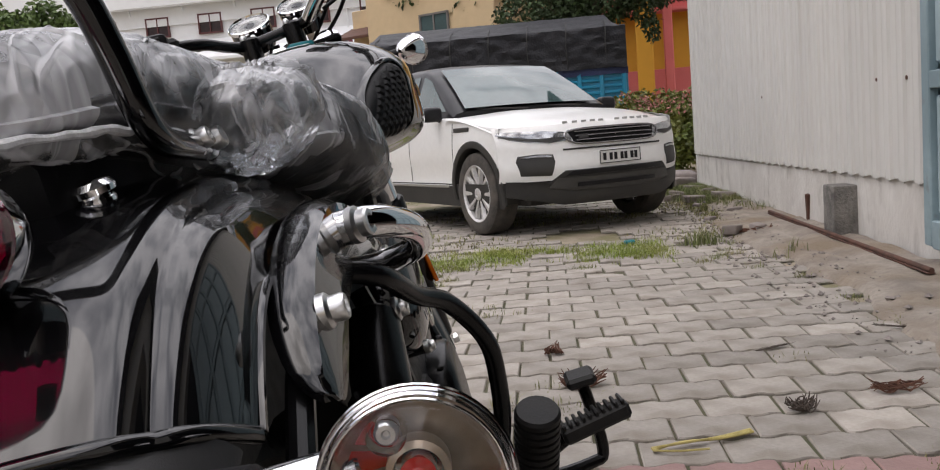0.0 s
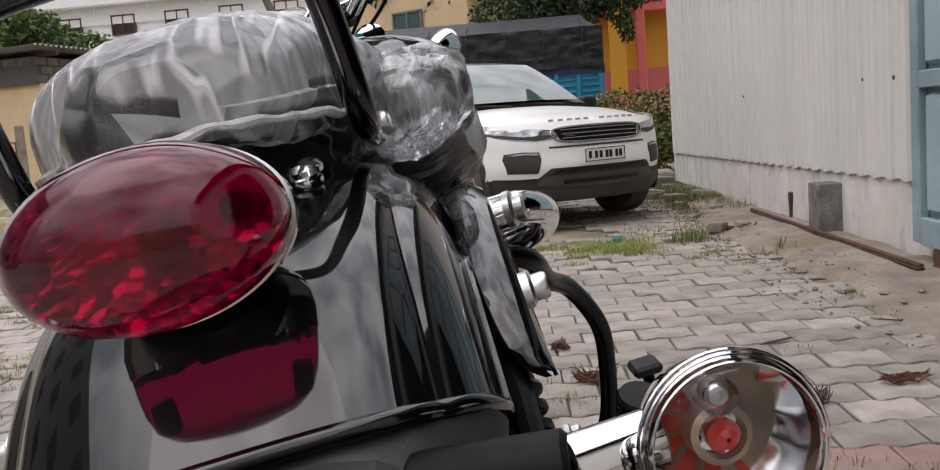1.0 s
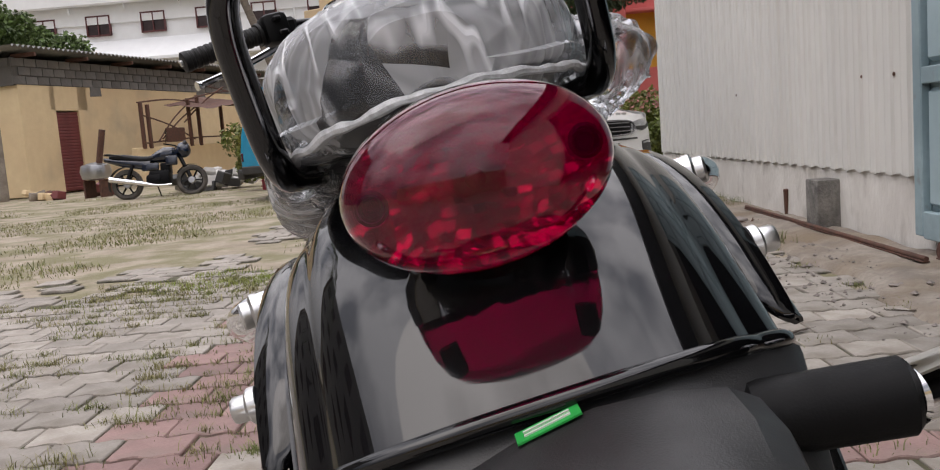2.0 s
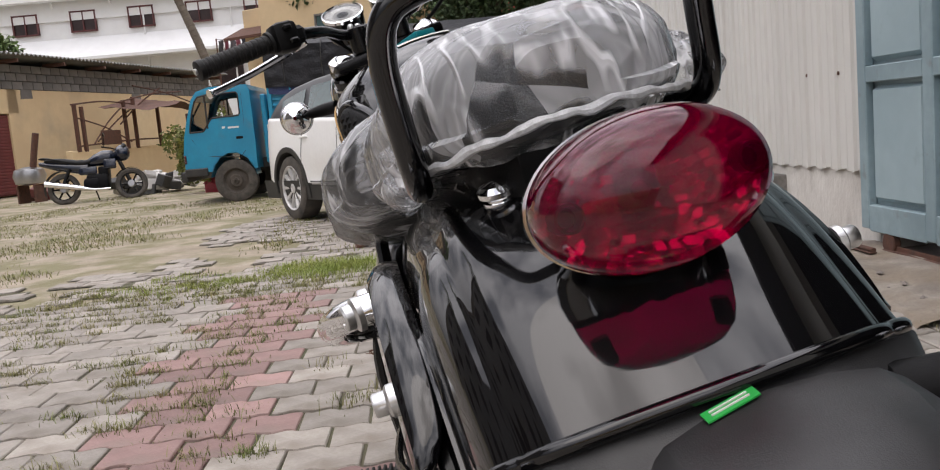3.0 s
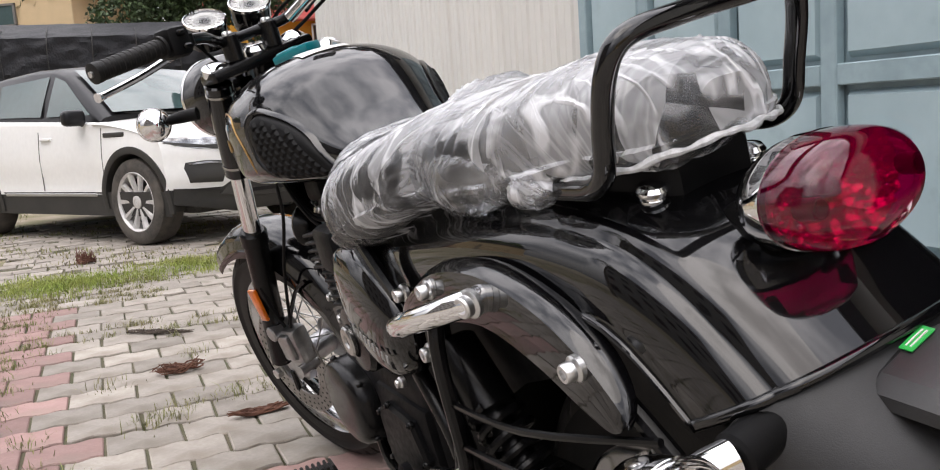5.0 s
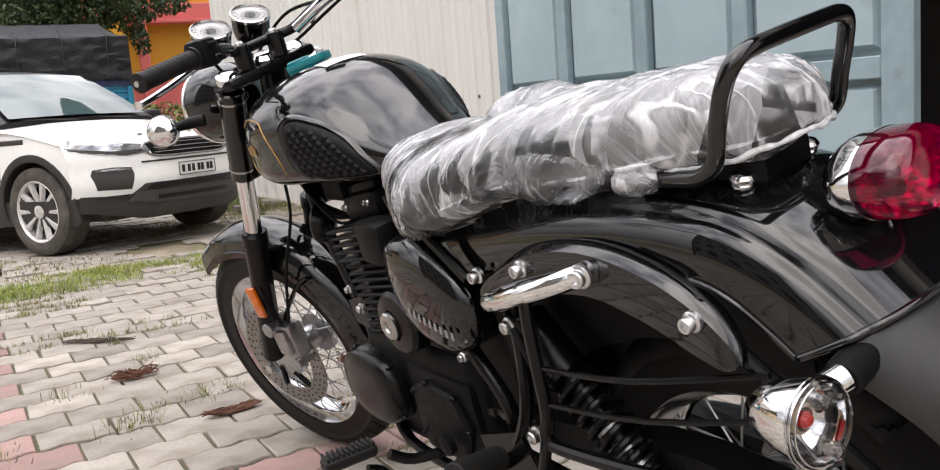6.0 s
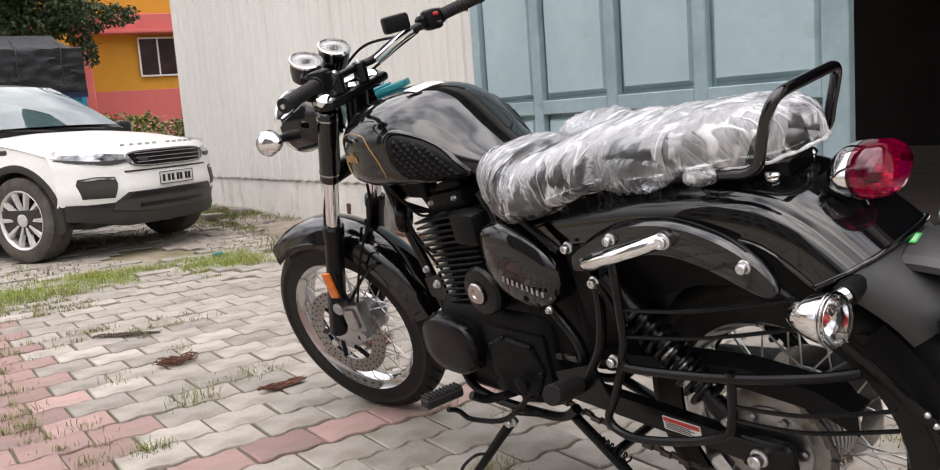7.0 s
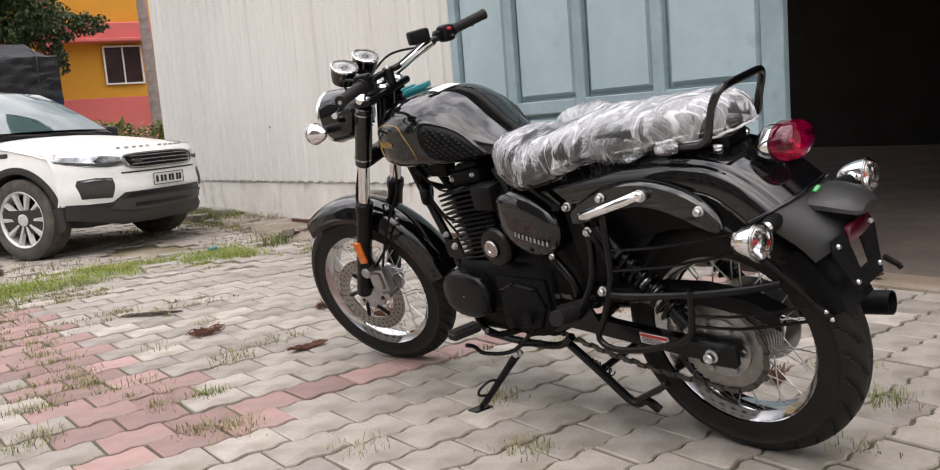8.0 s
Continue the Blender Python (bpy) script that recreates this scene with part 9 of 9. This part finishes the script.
rnd = random.Random(77)
spots = []
for i in range(3800):
    a = -4.7 + 3.55 * rnd.random()
    c = 4.45 + 0.1 * math.sin(a * 2.1) + (0.08 if a > -2.4 else -0.02)
    y = c + rnd.gauss(0, 0.24)
    if rnd.random() < 0.5 + 1.3 * noise.noise((a * 1.4, y * 2.6, 4)) - max(0, abs(y - c) - 0.2) - 0.35 * max(0, -a - 3.0):
        spots.append((a, y, 13, 0.035))
solid("grass_strip", blades(spots, rnd, 0.012, 0.062, 0.0017, 0.9), GRASS, YARD, "strip of fresh green grass across the paving", "grass", kind="stuff", smooth=0)
spots = []
# tufts keep to the joints between the pavers
for i in range(5200):
    a, s = rnd.uniform(-5.2, -0.7), 0.64 + 0.178 * (rnd.randint(-13, 20) + 0.5) + rnd.gauss(0, 0.016)
    w = 0.16 + (0.62 if a < -2.5 else 0.0) * (1 if s > 0.3 else 0.45) + (0.3 if s > 2.6 else 0) + (0.25 if s > 3.4 else 0)
    if noise.noise((a * 1.3, s * 1.3, 6)) > 0.55 - 0.6 * w and rnd.random() < w:
        spots.append((a, s, rnd.randint(6, 36), 0.012 + 0.026 * rnd.random()))
for a, s, n in ((-1.1, 1.68, 30), (-0.75, 3.6, 60), (-1.32, 0.62, 50), (-1.15, 0.55, 60), (-1.0, 0.62, 40), (-3.1, 0.55, 90), (-3.0, 0.5, 90), (-2.25, 0.05, 90), (-2.3, 0.0, 80), (-1.55, -0.15, 60), (-1.35, -0.6, 90), (-1.3, -0.7, 90), (-3.2, 1.5, 80), (-2.55, 1.45, 60), (-2.3, 1.5, 50), (-0.55, 1.5, 70), (-0.4, 1.45, 60), (-1.9, 1.2, 30), (-0.9, 4.0, 80), (-1.0, 3.9, 60), (-0.62, 3.2, 60), (-0.58, 2.6, 40), (-0.66, 4.6, 90), (-0.8, 5.0, 110), (-0.5, 3.9, 50), (-0.55, 2.1, 50)):
    spots.append((a, s, n, 0.04))
big = [(a, s, n, 0.045) for a, s, n in ((-1.53, -0.92, 110), (-1.6, -0.86, 70), (-2.51, -0.39, 110), (-2.84, -0.03, 80), (-3.01, 0.46, 120), (-3.1, 0.5, 90), (-3.49, 0.91, 120), (-3.6, 0.85, 90), (-3.17, 1.67, 60), (-3.1, 0.89, 70), (-2.41, 1.45, 60), (-2.62, 1.34, 90), (-2.7, 1.3, 60), (-2.47, 2.13, 40), (-3.04, 1.3, 60), (-2.81, 1.81, 50), (-1.91, -1.04, 60))]
solid("weed_tufts", blades(big, rnd, 0.01, 0.055, 0.0015, 1.3), DRYGRASS, YARD, "fresh green weed tufts between the pavers", "weeds", kind="stuff", smooth=0)
solid("weeds", blades(spots, rnd, 0.008, 0.046, 0.0016, 1.3), DRYGRASS, YARD, "weeds and dry grass in the paving joints", "weeds", kind="stuff", smooth=0)
spots = []
for i in range(1700):
    s = rnd.uniform(5.2, 9.9)
    spots.append((-0.02 - abs(rnd.gauss(0, 0.24)), s, 14, 0.06))
for i in range(8000):
    a, s = rnd.uniform(-14, -3.6), rnd.uniform(3.6, 17)
    if noise.noise((a * 0.55, s * 0.55, 8)) > 0.02:
        spots.append((a, s, 10, 0.12))
for i in range(900):
    a, s = rnd.uniform(-4, -0.5), rnd.uniform(4.7, 9)
    if noise.noise((a * 0.9, s * 0.9, 2)) > 0.02:
        spots.append((a, s, 8, 0.05))
solid("yard_grass", blades(spots, rnd, 0.012, 0.055, 0.0038, 1.3), DRYGRASS, YARD, "patchy yard grass on the sandy soil", "grass", kind="stuff", smooth=0)

spots = []
for i in range(620):
    s = 6.0 + 3.2 * rnd.random() ** 0.5
    spots.append((-0.03 - abs(rnd.gauss(0, 0.08 + 0.07 * (s - 6.0))), s, 22 if s > 7.1 else 5, 0.06))
for a, s, n in ((-0.51, 3.9, 34), (-0.82, 4.64, 70), (-0.88, 4.7, 60), (-0.95, 4.62, 40)):
    spots.append((a, s, n, 0.05))
solid("wall_weeds", blades(spots, rnd, 0.03, 0.15, 0.003, 0.8), WEED, YARD, "bushy green weeds along the foot of the wall", "weeds", kind="stuff", smooth=0)

# ---- paving: zigzag-edged concrete pavers in running bond ----
PL, PW = 0.222, 0.178
paving = thing("paving", YARD, "zigzag concrete pavers in grey with pink bands", "paving", kind="structure")


def paver_mesh(var):
    """A paver with wavy long sides: top face, worn rounded edge, sides."""
    rnd = random.Random(var)
    gap, amp = 0.005, 0.0092
    hx, hy = PL / 2 - gap * 0.8, PW / 2 - gap
    wave = lambda x: -amp * math.sin(4 * math.pi * x / PL)
    n = 12
    out = [(-hx + 2 * hx * i / n, -hy + wave(-hx + 2 * hx * i / n)) for i in range(n + 1)] + [(hx - 2 * hx * i / n, hy + wave(hx - 2 * hx * i / n)) for i in range(n + 1)]
    chip = [rnd.uniform(0.0, 0.0035) if rnd.random() < 0.25 else rnd.uniform(0.0, 0.0008) for _ in out]
    rings = []
    for inset, z in ((0.0, -0.025), (0.0, -0.004), (0.0035, 0.0)):
        ring = []
        for (x, y), c in zip(out, chip):
            d = inset + c * (1 if z > -0.02 else 0)
            ring.append((x - math.copysign(d, x), y - math.copysign(d, y), z))
        rings.append(ring)
    g = Geo()
    k = len(out)
    g.rings(rings, cap=False)
    g.add(rings[-1], [(i, i + 1, k - 2 - i, k - 1 - i) for i in range(n)])
    return g


pm = {(v, c): mesh_of("paver", paver_mesh(v), m, 14) for v in range(7) for c, m in ((0, PAVER), (1, PINK))}
raw = {v: paver_mesh(v) for v in range(7)}
rnd = random.Random(5)
cells = []
for r in range(-38, 52):
    s = 0.64 + r * PW
    for c in range(-36, 2):
        a = -0.16 + c * PL + (PL / 2 if r % 2 else 0)
        if not paved(a, s) or a > -0.03:
            continue
        red = r == 0 and a > -3.4 or (-3.45 < a + 0.06 * math.sin(r * 1.7) < -2.98 and -1 <= r < 17)
        if s > 4.2 and noise.noise((a * 0.9, s * 0.9, 7)) > 0.33 or a < -4.4 and s > 3.7 and rnd.random() < 0.45:
            continue
        cells.append((a, s, red))
fill = Geo()
for a, s, red in cells:
    fill.add([(a - PL * 0.52, s - PW * 0.6, -0.009), (a + PL * 0.52, s - PW * 0.6, -0.009), (a + PL * 0.52, s + PW * 0.6, -0.009), (a - PL * 0.52, s + PW * 0.6, -0.009)], [(0, 1, 2, 3)], Matrix.Translation((0, 0, 0.002 * noise.noise((a * 5, s * 5, 1)))))
part("joint_soil", fill, mat("dark_joint_soil", (0.11, 0.09, 0.06), 0.95, scale=9, c2=(0.06, 0.065, 0.03), bump=0.6, bscale=150), paving, "dark mossy soil in the joints", smooth=0, kind="stuff")
near = sorted(cells, key=lambda q: (q[0] + 2.1) ** 2 * 0.9 + (q[1] - 0.75) ** 2)[:290]
chosen = set(near)
rest = {0: Geo(), 1: Geo()}
for a, s, red in cells:
    wear = 1.0 if s < 3.6 else 2.2
    m = pose(a + rnd.uniform(-0.002, 0.002) * wear, s + rnd.uniform(-0.002, 0.002) * wear, rnd.uniform(-0.004, 0.003) * wear, rnd.uniform(-0.7, 0.7) * wear, rnd.uniform(-0.6, 0.6) * wear, rnd.uniform(-1.3, 1.3) * wear)
    v = rnd.randrange(7)
    if (a, s, red) in chosen:
        ob = new("paver", pm[(v, int(red))])
        ob.parent = paving
        ob.matrix_basis = m
    else:
        rest[int(red)].add(raw[v].v, raw[v].f, m)
part("grey_pavers", rest[0], PAVER, paving, "grey concrete pavers", smooth=14, kind="stuff")
part("pink_pavers", rest[1], PINK, paving, "pink concrete pavers", smooth=14, kind="stuff")
